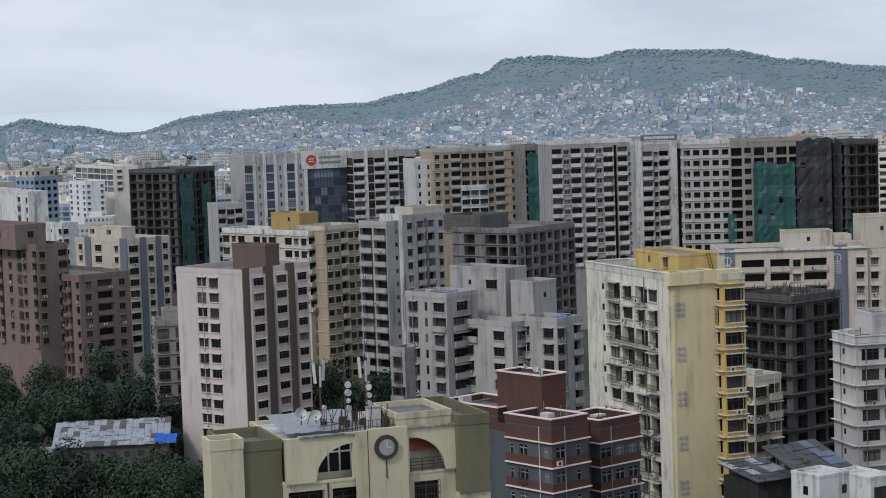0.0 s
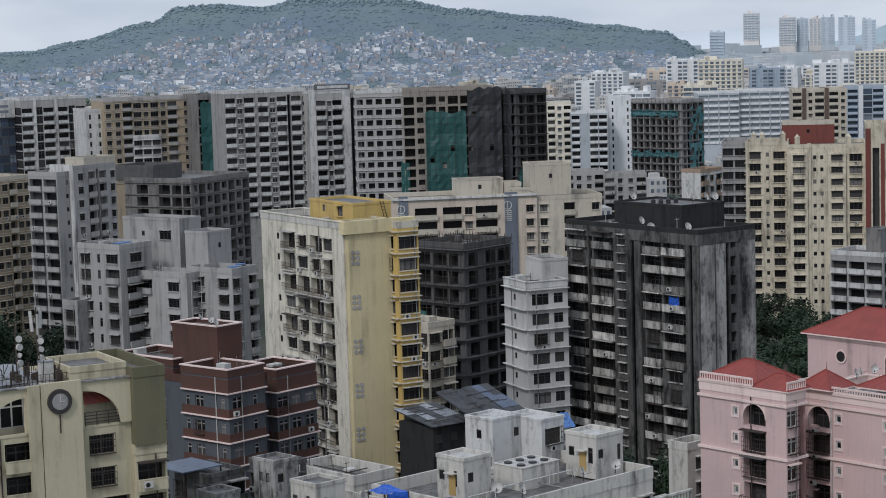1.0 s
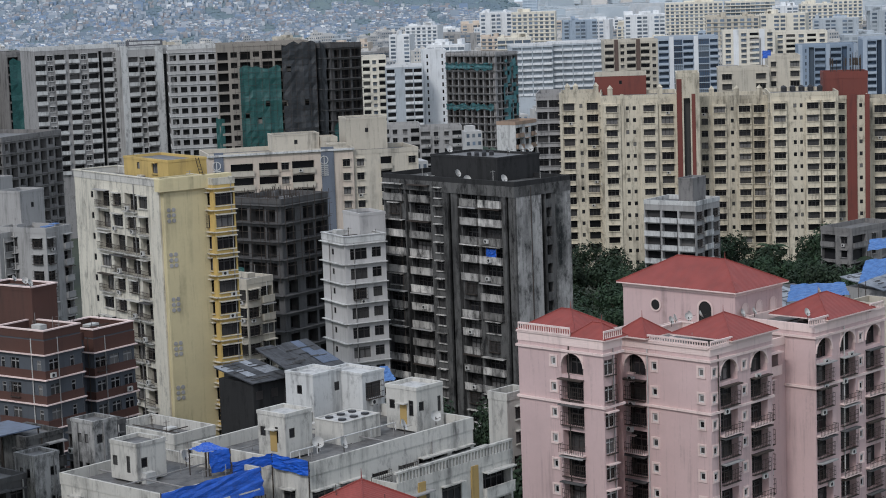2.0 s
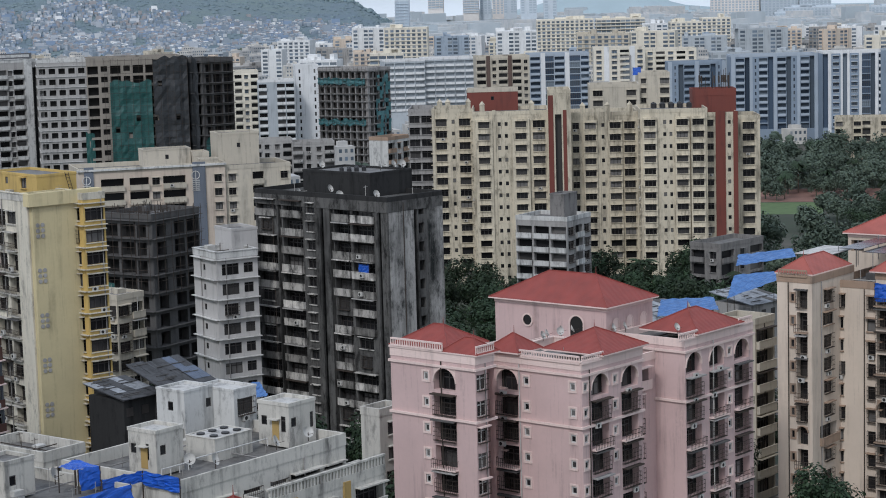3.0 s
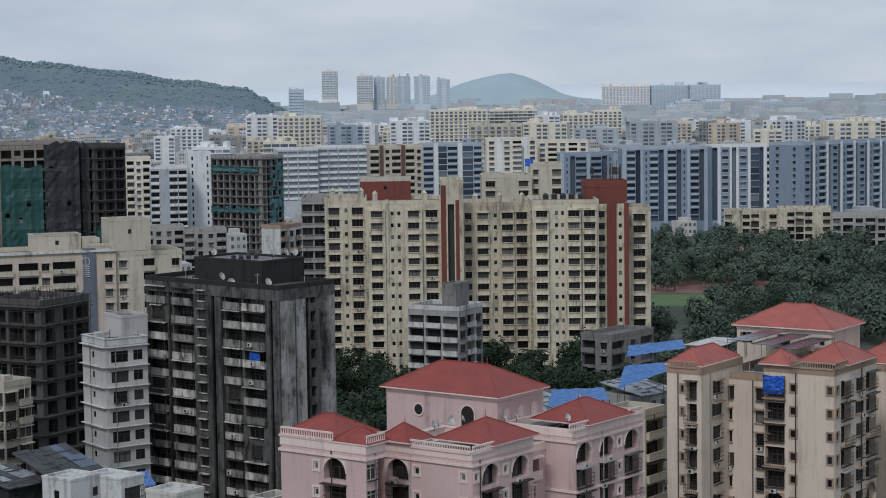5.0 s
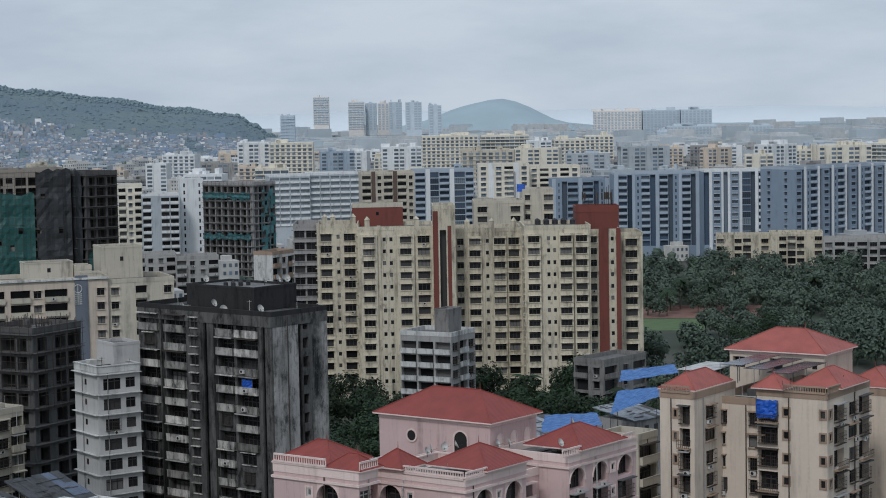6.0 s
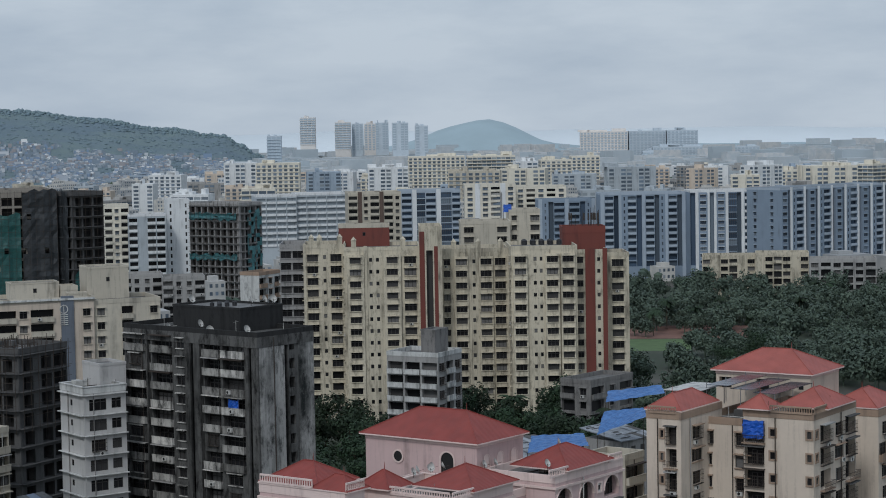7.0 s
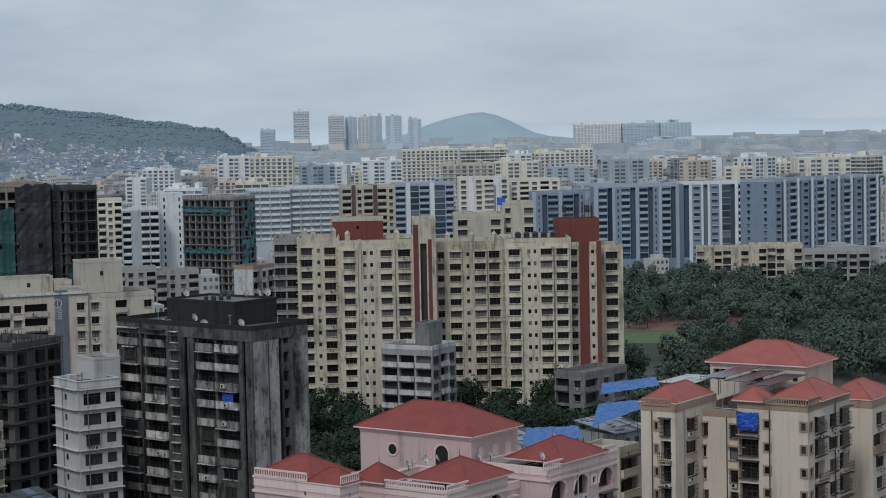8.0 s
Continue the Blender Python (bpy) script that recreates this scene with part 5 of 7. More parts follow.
part("arcade_wall", g, ["clockcream"], b.root)
b.lump("pilaster", ["clockcream"], (6.5, -0.35, 0.0, 7.6, 0.02, 44.5))
b.lump("pilaster", ["clockcream"], (7.7, -0.45, 0.0, 11.4, 0.02, 44.6))
b.lump("cornice", ["sootlight"], (1.3, -0.2, 44.3, 16.3, 0.6, 44.42))
g = Geo()
g.tube((9.3, -0.75, 42.9), (9.3, -0.46, 42.9), 1.12, 1.12, 28)
rim = part("clock_case", g, ["framedark"], b.root, "dark round clock case")
g = Geo()
g.tube((9.3, -0.79, 42.9), (9.3, -0.755, 42.9), 0.74, 0.74, 28)
part("clock_face", g, ["grey"], rim, "grey clock face")
g = Geo()
g.box(9.27, -0.83, 42.9, 9.33, -0.80, 43.5)
g.box(9.3, -0.83, 42.87, 9.72, -0.80, 42.93)
part("clock_hand", g, ["white"], rim)
b.lump("stain_pipe", ["iron"], (9.26, -0.5, 40.0, 9.36, -0.455, 41.7))
b.block(-4.9, 1.3, 0, 9.0, 44.2, None, "olive", name="side_wall", base=36.5)
b.block(-4.6, 1.6, 0, 9.0, 36.6, {"R": "b", "L": "wbw"}, "clockcream", floors=11)
b.block(-6.6, 1.0, -4.9, 4.0, 44.6, None, "clockcream")
b.block(16.2, -0.9, 18.6, 11.1, 45.2, None, "olive", base=38)
b.block(16.2, -0.6, 18.4, 11.0, 38.0, {"R": "b"}, "clockcream", floors=11)
b.block(10.8, 0.7, 16.1, 8.0, 45.6, None, "clockcream", base=44, parapet=.5)
g = Geo()
g.face([(12.0, 1.2, 42.0), (15.0, 1.2, 42.0), (15.0, 1.85, 43.0), (12.0, 1.85, 43.0)])
part("awning", g, ["tilespale"], b.root, "small red tiled awning")
g = Geo()
for z in (40.5, 40.8, 41.1, 41.4):
    g.box(11.7, 0.1, z, 15.2, 0.16, z + .07)
for x in (11.8, 12.9, 14.0, 15.0):
    g.box(x, 0.09, 40.2, x + .07, 0.17, 41.45)
part("railing", g, ["framedark"], b.root)
g = Geo()
for i in range(8):
    x = 1.0 + i * .95
    g.face([(x, 3.0, 44.25 + .07 * (i % 2)), (x + .95, 3.0, 44.25 + .07 * ((i + 1) % 2)), (x + .95, 10.0, 45.0 + .07 * ((i + 1) % 2)), (x, 10.0, 45.0 + .07 * (i % 2))])
part("sheet_roof", g, ["steel"], b.root, "wet corrugated metal roof")


def on_house(house, x, y, z, turn=0.0):
    return house.root.matrix_basis @ pose(x, y, z, 0, 0, turn)


def dish_mesh():
    if "dish" not in CACHE:
        g = Geo()
        rings, n = 4, 14
        for i in range(rings):
            for j in range(n):
                q = []
                for a, c in ((i, j), (i + 1, j), (i + 1, j + 1), (i, j + 1)):
                    r = 0.5 * a / rings
                    t = 2 * math.pi * c / n
                    q.append((r * math.cos(t), -0.55 * r * r * 2, 0.75 + r * math.sin(t)))
                g.face(q)
        g.weld()
        CACHE["dish"] = g.mesh("reflector", ["acwhite"])
        g = Geo()
        g.tube((0, 0.1, 0), (0, 0.1, 0.7), 0.04, 0.04, 6)
        g.tube((0, 0.02, 0.55), (0, -0.6, 0.75), 0.02, 0.02, 5)
        CACHE["dishpole"] = g.mesh("pole", ["iron"])
    return CACHE["dish"], CACHE["dishpole"]


def satellite_dish(house, x, y, z, turn, s=1.0):
    root = new("satellite_dish")
    tagged(root, "grey satellite dish fixed on a roof", "satellite dish", "roof dishes")
    root.matrix_basis = on_house(house, x, y, z, turn) @ Matrix.Diagonal((s, s, s, 1))
    d, p = dish_mesh()
    part("reflector", d, None, root, "", pose(0, 0, 0, -25))
    part("pole", p, None, root)


def antenna(house, x, y, z, high, panels, dishes, seed):
    rr = random.Random(seed)
    root = new("antenna_mast")
    tagged(root, "steel telecom mast with white panel antennas and drums", "antenna")
    root.matrix_basis = on_house(house, x, y, z)
    g = Geo()
    g.tube((0, 0, 0), (0, 0, high), 0.08, 0.06, 7)
    part("pole", g, ["iron"], root)
    for c in (0.4, 2.5, 4.6):
        g = Geo()
        g.tube((1.5 * math.cos(c), 1.5 * math.sin(c), 0), (0, 0, high * .62), 0.035, 0.035, 5)
        part("stay", g, ["iron"], root)
    for i in range(panels):
        c = 2 * math.pi * i / panels + 0.4
        q = Geo()
        q.box(-.14, -.07, 0, .14, .07, 1.9)
        p = part("panel_antenna", q, ["acwhite"], root, "white panel antenna", pose(.42 * math.cos(c), .42 * math.sin(c), high - 2.0 - .25 * i, 0, 4, math.degrees(c)))
    for i in range(dishes):
        q = Geo()
        r = rr.uniform(.22, .34)
        q.tube((0, -.14, 0), (0, .1, 0), r, r, 14)
        part("drum_antenna", q, ["acwhite"], root, "white drum antenna", pose(.25, -.25, high * .30 + i * .75, 0, 0, rr.uniform(-40, 40)))


antenna(b, 4.9, 5.0, 44.2, 6.4, 3, 1, 1)
antenna(b, 7.4, 5.4, 44.2, 5.2, 0, 4, 2)
antenna(b, 9.3, 5.0, 44.2, 6.6, 3, 3, 3)
cab = new("equipment_cabinet")
tagged(cab, "white telecom cabinet on a roof", "cabinet")
cab.matrix_basis = on_house(b, 9.4, 3.2, 44.1)
g = Geo()
g.box(-.6, -.4, .15, .6, .4, 1.9)
part("body", g, ["acwhite"], cab)
g = Geo()
g.box(-.65, -.45, 1.9, .65, .45, 2.0)
part("lid", g, ["steel"], cab)
g = Geo()
for i in range(16):
    x = 5.0 + i * .4
    g.tube((x, 1.0, 44.2), (x, 1.0, 45.2), .03, .03, 4)
for z in (44.6, 45.2):
    g.tube((5, 1, z), (11, 1, z), .03, .03, 4)
for i in range(9):
    g.tube((5.5 + .6 * i, 1.5 + (i * 7 % 5) * .8, 44.2), (5.7 + .6 * i, 1.5 + (i * 7 % 5) * .8, 45.6 + (i % 3) * .4), .05, .05, 5)
part("roof_railing", g, ["iron"], b.root)
g = Geo()
rr = random.Random(17)
for i in range(46):
    x, y, h = rr.uniform(5.2, 11.2), rr.uniform(1.4, 6.5), rr.uniform(.5, 1.9)
    if rr.random() < .5:
        g.tube((x, y, 44.1), (x, y, 44.1 + h), .04, .04, 5)
    else:
        g.tube((x, y, 44.1 + h * .6), (x + rr.uniform(-1.4, 1.4), y + rr.uniform(-1, 1), 44.1 + h * .6), .035, .035, 5)
    if i % 5 == 0:
        g.box(x - .25, y - .2, 44.1, x + .25, y + .2, 44.1 + h * .7)
tagged(part("mast_steelwork", g, ["iron"], b.root, "dark steel racks round the masts"), kind="stuff")
satellite_dish(b, 2.8, 4.0, 44.8, 15, 1.3)
satellite_dish(b, 4.2, 4.2, 44.8, -10, 1.0)

# ---- nets and scaffolding on the unfinished towers ----


def drape(house, name, mat, axis, fixed, a0, a1, z0, z1, seed, label="", holes=.04):
    """A sagging net hung on a face: axis 'x' runs along the right face, 'y' along the left one."""
    rr = random.Random(seed)
    g = Geo()
    n, m = max(4, int((a1 - a0) / 1.2)), max(6, int((z1 - z0) / 1.6))
    grid = {}
    for i in range(n + 1):
        for j in range(m + 1):
            a, z = a0 + (a1 - a0) * i / n, z0 + (z1 - z0) * j / m
            d = 0.75 + 0.22 * math.sin(i * 1.7 + seed) + rr.uniform(-.14, .14) + .12 * math.sin(j * 1.3)
            if j == 0 or j == m:
                z += rr.uniform(-.7, .7)
            grid[i, j] = (a, fixed - d, z) if axis == "x" else (fixed - d, a, z)
    for i in range(n):
        for j in range(m):
            if rr.random() > holes:
                g.face([grid[i, j], grid[i + 1, j], grid[i + 1, j + 1], grid[i, j + 1]])
    g.weld()
    part(name, g, [mat], house, label)


def scaffold(house, axis, fixed, a0, a1, z0, z1, step=2.0):
    g = Geo()
    def P(a, z, d=0.95):
        return (a, fixed - d, z) if axis == "x" else (fixed - d, a, z)
    a = a0
    while a <= a1:
        g.tube(P(a, z0), P(a, z1), .05, .05, 4)
        a += step
    z = z0 + 1
    while z < z1:
        g.tube(P(a0, z), P(a1, z), .045, .045, 4)
        z += 1.9
    tagged(part("scaffolding", g, ["iron"], house), kind="stuff")


ROOT = {}
for o in scene.objects:
    if o.parent is None and "label" in o:
        ROOT.setdefault(o["label"], o)
t = ROOT["dark raw concrete tower under construction with green nets"]
drape(t, "safety_net", "net", "x", 0, 1.0, 9.0, 8, 50, 1, "torn green safety net")
drape(t, "safety_net", "net", "x", 0, 13.0, 19.0, 8, 46, 2, "torn green safety net")
scaffold(t, "x", 0, 0, 22, 5, 52)
t = ROOT["raw concrete tower under construction hung with green nets"]
drape(t, "safety_net", "net", "x", -0.8, 20.5, 32.5, 14, 50.5, 3, "hanging green safety net")
drape(t, "safety_net", "net", "x", 0, 13.0, 15.5, 12, 36, 4, "hanging green safety net")
drape(t, "safety_net", "netdark", "x", -1.0, 33.0, 43.0, 14, 57, 5, "hanging black safety net", .03)
scaffold(t, "x", -1.0, 19, 43, 10, 57)
t = ROOT["dark concrete corner tower wrapped in black nets"]
drape(t, "safety_net", "netdark", "y", 0, 1, 14.6, 14, 57, 6, "hanging black safety net", .03)
drape(t, "safety_net", "net", "x", 0, 0, 10.8, 28, 33, 7, "green catch net")
scaffold(t, "x", 0, 0, 10.8, 10, 57)
t = ROOT["wide tan apartment block with white bays"]
drape(t, "safety_net", "net", "x", -12.3, 29.0, 37.0, 20, 53, 8, "hanging green safety net")
t = ROOT["round-cornered concrete tower in teal scaffolding nets"]
drape(t, "safety_net", "netteal", "x", 0, 4, 13.0, 6, 42, 9, "teal safety net", .45)
drape(t, "safety_net", "netteal", "y", 0, 1, 25, 38, 40.5, 10, "teal catch net")
drape(t, "safety_net", "netteal", "y", 0, 1, 25, 22, 24, 11, "teal catch net")
scaffold(t, "y", 0, 0, 25.5, 5, 45)
t = ROOT["dark raw concrete frame under construction"]
scaffold(t, "x", 0, 0, 12.8, 24, 39)
scaffold(t, "y", 0, 0, 11, 24, 39)
drape(t, "safety_net", "net", "y", 0.3, 8.5, 12.5, 14, 26, 12, "green safety net")
rr = random.Random(5)
g = Geo()
for i in range(70):
    x, y = rr.uniform(0, 12.8), rr.uniform(0, 11)
    g.tube((x, y, 37.2), (x + rr.uniform(-.15, .15), y, 38.4 + rr.uniform(0, 1.3)), .05, .05, 4)
tagged(part("starter_steel", g, ["iron"], t, "rusty starter bars"), kind="stuff")

# ---- the low white houses in the foreground ----
b = Building("long_white_building", "long mouldy white building with roof rooms and balustrade", 32.6, 182.1, 34, coolers=.5)
b.block(0, 0, 23.5, 16, 30.5, {"R": [("W", 1), ("g", 1), ("W", 1.2), ("w", .8), ("b", 1.3), ("W", 1)], "L": "wgw"}, "whitedirty", floors=9, fh=3.0, drop=.9, roof="roofgrey", parapet=1.2)
b.block(8.3, -3.4, 25.5, 0.1, 27.3, {"R": [("b", 1), ("b", 1.2), (".", .3), ("b", 1)]}, "whitedirty", floors=8, fh=3.0, drop=.2, roof="roofgrey", strip="ochre")
g = Geo()
for i in range(36):
    x = 8.5 + i * .48
    g.box(x, -3.45, 27.3, x + .2, -3.2, 28.2)
g.box(8.2, -3.5, 28.2, 25.6, -3.15, 28.4)
part("balustrade", g, ["whitedirty"], b.root)
b.lump("pillar", ["ochre"], (11.2, -3.6, 0.0, 12.2, -3.35, 26.8), label="ochre painted pillar")
b.lump("pillar", ["ochre"], (19.0, -3.6, 0.0, 20.0, -3.35, 26.8), label="ochre painted pillar")
b.block(3.1, 6.1, 6.7, 9.9, 33.9, {"L": [("s", 1), (".", .5), ("v", .8), (".", .5)], "R": [("s", .8), (".", .8)]}, "whitedirty", base=29.5, floors=1, fh=3.1, parapet=.3, roof="rooflight")
b.block(18.8, 3.3, 22.8, 7.5, 34.0, {"L": [("s", .8), (".", .5), ("v", .8)], "R": [("s", .8), (".", .8), ("v", .7)]}, "whitedirty", base=29.5, floors=1, fh=3.1, parapet=.3, roof="rooflight")
b.block(16.4, 15.6, 20.6, 19.7, 34.5, {"L": ".s.", "R": "..s"}, "white", base=20, floors=1, fh=3.0, parapet=.2, roof="rooflight")
b.block(20.6, 12.6, 24.0, 18.0, 34.2, {"R": "W", "L": "."}, "white", base=20, floors=1, fh=3.0, parapet=.2, roof="rooflight")
b.block(10.9, 6.0, 16.2, 10.0, 31.6, None, "whitedirty", base=29.0, parapet=.02, roof="rooflight")
for i in range(6):
    g = Geo()
    x, y = 11.9 + (i % 3) * 1.65, 7.1 + (i // 3) * 1.8
    g.tube((x, y, 31.6), (x, y, 31.75), .42, .42, 12)
    part("tank_cover", g, ["tank"], b.root, "black tank cover")
for x, y in ((3.1, 7.3), (18.8, 4.7)):
    b.lump("door", ["ochre"], (x - .05, y, 30.1, x + .02, y + .9, 32.1), label="weathered brown door")
    b.lump("sunshade", ["whitedirty"], (x - .6, y - .2, 32.25, x + .02, y + 1.1, 32.35))
for x, y, z, a in ((5.4, 0.4, 30.5, 20), (6.8, 5.4, 29.6, -30), (23.1, 6.4, 30, 10), (14.0, .5, 30.6, 30), (18.6, .5, 30.6, -15), (22.6, 9, 30.2, 40)):
    satellite_dish(b, x, y, z, a, 1.2)
for x0, y0, x1, y1, z in ((3.0, 5.4, 6.6, 5.4, 30.3), (7.2, 5.6, 18.0, 5.6, 30.4), (6.2, 1.2, 17.5, 1.2, 30.0)):
    g = Geo()
    g.tube((x0, y0, z), (x1, y1, z), .07, .07, 6)
    for k in range(4):
        x = x0 + (x1 - x0) * k / 3
        g.tube((x, y0, z), (x, y0, z - .8), .06, .06, 6)
    part("water_pipe", g, ["white"], b.root)


def tarp(label, pts, key="tarp", folds=9, sag=.35, seed=1, base=None):
    """A sheet stretched between four corners, with folds and sag; poles hold its corners."""
    rr = random.Random(seed)
    a, q, c, d = [Vector(p) for p in pts]
    g = Geo()
    n = folds
    grid = {}
    for i in range(n + 1):
        for j in range(n + 1):
            s, t = i / n, j / n
            p = a * (1 - s) * (1 - t) + q * s * (1 - t) + c * s * t + d * (1 - s) * t
            p.z -= sag * 4 * s * (1 - s) * t * (1 - t) + rr.uniform(-.09, .09)
            p.x += rr.uniform(-.12, .12)
            grid[i, j] = p
    for i in range(n):
        for j in range(n):
            g.face([grid[i, j], grid[i + 1, j], grid[i + 1, j + 1], grid[i, j + 1]])
    g.weld()
    root = new("tarpaulin_roof")
    tagged(root, label, "tarpaulin", "tarpaulins")
    part("sheet", g, [key], root)
    for p in (a, q, c, d):
        k = Geo()
        k.tube((p.x, p.y, (p.z - 3.0) if base is None else base), (p.x, p.y, p.z), .06, .06, 5)
        part("pole", k, ["iron"], root)


def world_of(house, *pts):
    return [house.root.matrix_basis @ Vector(p) for p in pts]


tarp("blue tarpaulin hung over a terrace wall", world_of(b, (-4.6, 5.4, 29.8), (-.3, 4.5, 29.9), (-.3, 4.5, 31.0), (-4.6, 5.4, 30.9)), seed=2, sag=.1)
tarp("blue tarpaulin hung over a parapet", world_of(b, (-.34, 4.5, 29.7), (-.34, -.4, 29.5), (-.3, -.4, 30.9), (-.3, 4.5, 31.0)), seed=3, sag=.05)

b = Building("white_house", "stained white house with a roof room and blue tarpaulins", 18.5, 184.1, 34, coolers=.3)
b.block(-4.5, -6.4, 7.5, 8.0, 30.4, {"L": "wgw", "R": "gWg"}, "whitedirty", floors=9, fh=3.0, parapet=1.0)
b.block(-.7, 1.4, 2.8, 5.2, 33.2, {"L": [("s", .8), (".", .4), ("v", .8), (".", .4)], "R": [("s", .8), (".", .8)]}, "whitedirty", base=29.6, floors=1, fh=3.0, parapet=.3)
satellite_dish(b, 3.9, -.3, 30.4, 20, 1.3)
tarp("crumpled blue tarpaulin over a roof shed", world_of(b, (4.4, -2.3, 31.9), (6.9, -2.9, 31.9), (6.7, 0.2, 32.2), (4.0, -.5, 32.1)), seed=4, base=29.6)
tarp("blue tarpaulin over a roof shed's side", world_of(b, (4.8, -2.5, 29.9), (6.95, -3.0, 29.9), (6.9, -2.95, 31.9), (4.7, -2.4, 31.9)), seed=5, sag=.05, base=29.6)
tarp("long blue tarpaulin covering a parapet", world_of(b, (-4.7, -6.9, 28.0), (7.3, -7.1, 28.0), (7.3, -6.55, 30.6), (-4.7, -6.5, 30.6)), seed=6, sag=.1)

b = Building("grey_house", "mouldy grey houses packed together, shade of the gaps painted dark", 8.5, 204.8, 34, coolers=.3)
b.block(6.4, -2.0, 9.5, 1.6, 31.0, {"L": [(".", .4), ("s", .7), ("s", .7), (".", .4)], "R": "s."}, "sootlight", floors=8, fh=3.0, parapet=.3)
b.block(-1.4, -2.2, 1.7, 1.0, 29.0, {"L": [(".", .3), ("s", .7), ("s", .7), (".", .3)], "R": ".s"}, "sootlight", floors=8, fh=3.0, parapet=.3)
# Dark walls on these back blocks stand for the shade between the houses.
b.block(1.6, 3.0, 6.3, 9.0, 29.7, {"L": "g.w", "R": "bb"}, "soot", floors=9, fh=3.0, parapet=.4)
b.block(9.6, 1.4, 13.4, 6.4, 29.7, {"L": "w.w", "R": "b"}, "rawdark", floors=9, fh=3.0, parapet=.5)
b.block(1.9, -4.0, 6.2, 2.6, 25.6, {"L": "gw", "R": "bw"}, "soot", floors=7, fh=3.0, parapet=.5)
b.block(-6.4, -1.0, -1.6, 6.0, 27.2, {"L": "gw", "R": "bw"}, "rawdark", floors=8, fh=3.0, parapet=.5)
b.lump("sheet_roof", ["bluesheet"], (-.6, 4.4, 30.0, 4.6, 10.0, 30.12), label="rusty blue-grey metal sheet roof")
for x, y in ((-.4, 4.6), (4.4, 4.6), (-.4, 9.8), (4.4, 9.8)):
    b.lump("post", ["iron"], (x, y, 24.0, x + .12, y + .12, 30.0))
satellite_dish(b, 10.2, 2.2, 29.3, 10, 1.2)
b = Building("terrace_house", "old terrace house with stained parapets", 24.7, 220.6, 34)
b.block(0, 0, 6, 10.9, 25.8, {"L": "WwW", "R": "ww"}, "whitedirty", floors=7, fh=3.0, parapet=1.1)

b = Building("white_house", "low house under a dark red hipped tile roof", 31.2, 150.8, 34, category="house")
b.block(0, 0, 6.6, 6.6, 33.0, {"L": "w.w", "R": "w.w"}, "whitedirty", floors=3, fh=3.0, parapet=.3)
b.hip(0, 0, 6.6, 6.6, 33.1, 2.3)
b = Building("white_house", "narrow white house with rain-streaked wall", 65.0, 227.6, 32)
b.block(0, 0, 4.5, 3.0, 25.6, {"R": "w"}, "whitedirty", floors=8)

# ---- sheds and shanties ----


def shed(label, x, y, head, w, d, low, high, wall="rawdark", cover="steel", seed=0, other="rawdark"):
    """A house under a sloping corrugated roof weighted down with planks."""
    rr = random.Random(seed)
    root = new("shed")
    root.matrix_basis = pose(x, y, 0, 0, 0, head)
    tagged(root, label, "shed")
    g = Geo()
    g.box(0, 0, 0, w, d, low - .05)
    part("wall", g, [wall], root)
    for k in range(max(2, int(w / 2.5))):
        g = Geo()
        g.box(.4 + k * 2.5, -.03, low - 2.2, 1.5 + k * 2.5, .01, low - 1.1)
        part("shutter", g, ["framedark"], root)
    g = Geo()
    n = int(w / .3)
    for i in range(n):
        x0, x1 = -.5 + (w + 1) * i / n, -.5 + (w + 1) * (i + 1) / n
        z0, z1 = .06 * (i % 2), .06 * ((i + 1) % 2)
        g.face([(x0, -.6, low + z0), (x1, -.6, low + z1), (x1, d + .4, high + z1), (x0, d + .4, high + z0)])
    g.weld()
    roof = part("sheet_roof", g, [cover], root)
    rows = max(3, int(d / 2.4))
    cols = max(4, int(w / 1.15))
    for j in range(rows):
        for i in range(cols):
            if rr.random() < 0.2:
                continue
            ya, yb = -.6 + (d + 1) * j / rows, -.6 + (d + 1) * (j + 1) / rows + .15
            xa, xb = -.5 + (w + 1) * i / cols + .04, -.5 + (w + 1) * (i + 1) / cols - .04
            za, zb = (low + (high - low) * (q + .6) / (d + 1) + .09 + rr.uniform(0, .07) for q in (ya, yb))
            k = Geo()
            k.face([(xa, ya, za), (xb, ya, za + rr.uniform(-.04, .04)), (xb, yb, zb), (xa, yb, zb)])
            k.face([(xa, ya, za - .03), (xb, ya, za - .03), (xb, ya, za), (xa, ya, za)])
            part("roof_sheet", k, [rr.choice((cover, cover, cover, other))], roof)
    for i in range(9):
        t0, x0 = rr.random(), rr.uniform(0, w - 2)
        k = Geo()
        yy = t0 * d
        zz = low + (high - low) * (yy + .6) / (d + 1) + .12
        k.box(x0, yy, zz, x0 + rr.uniform(1, 3), yy + .18, zz + .1)
        part("plank", k, ["rawdark"], roof)


shed("dark tarred sheet-roofed shed beside trees", 45.0, 251.5, 30, 8, 8.5, 24.4, 27.6, "sootdeep", "darksheet", 1, "bluesheet")
shed("low dark shed with a sloping roof", 38.6, 252.5, 30, 6, 7, 24.4, 25.7, "sootdeep", "darksheet", 2, "wetsheet")
tarp("faded blue tarpaulin on a shed", ((54.5, 252.5, 23.0), (57.5, 253.5, 23.2), (57.0, 256, 24.6), (54.0, 255, 24.8)), "tarppale", seed=7, base=0)
shed("old house with a patched grey sheet roof", -74.0, 376.0, 6, 21, 13, 10.5, 13.2, "rawdark", "wetsheet", 3)
tarp("blue tarpaulin on the end of a roof", ((-55.5, 377.3, 10.9), (-51.5, 378.0, 10.5), (-51.5, 381, 11.8), (-55.5, 380.5, 12.0)), seed=8, base=0)
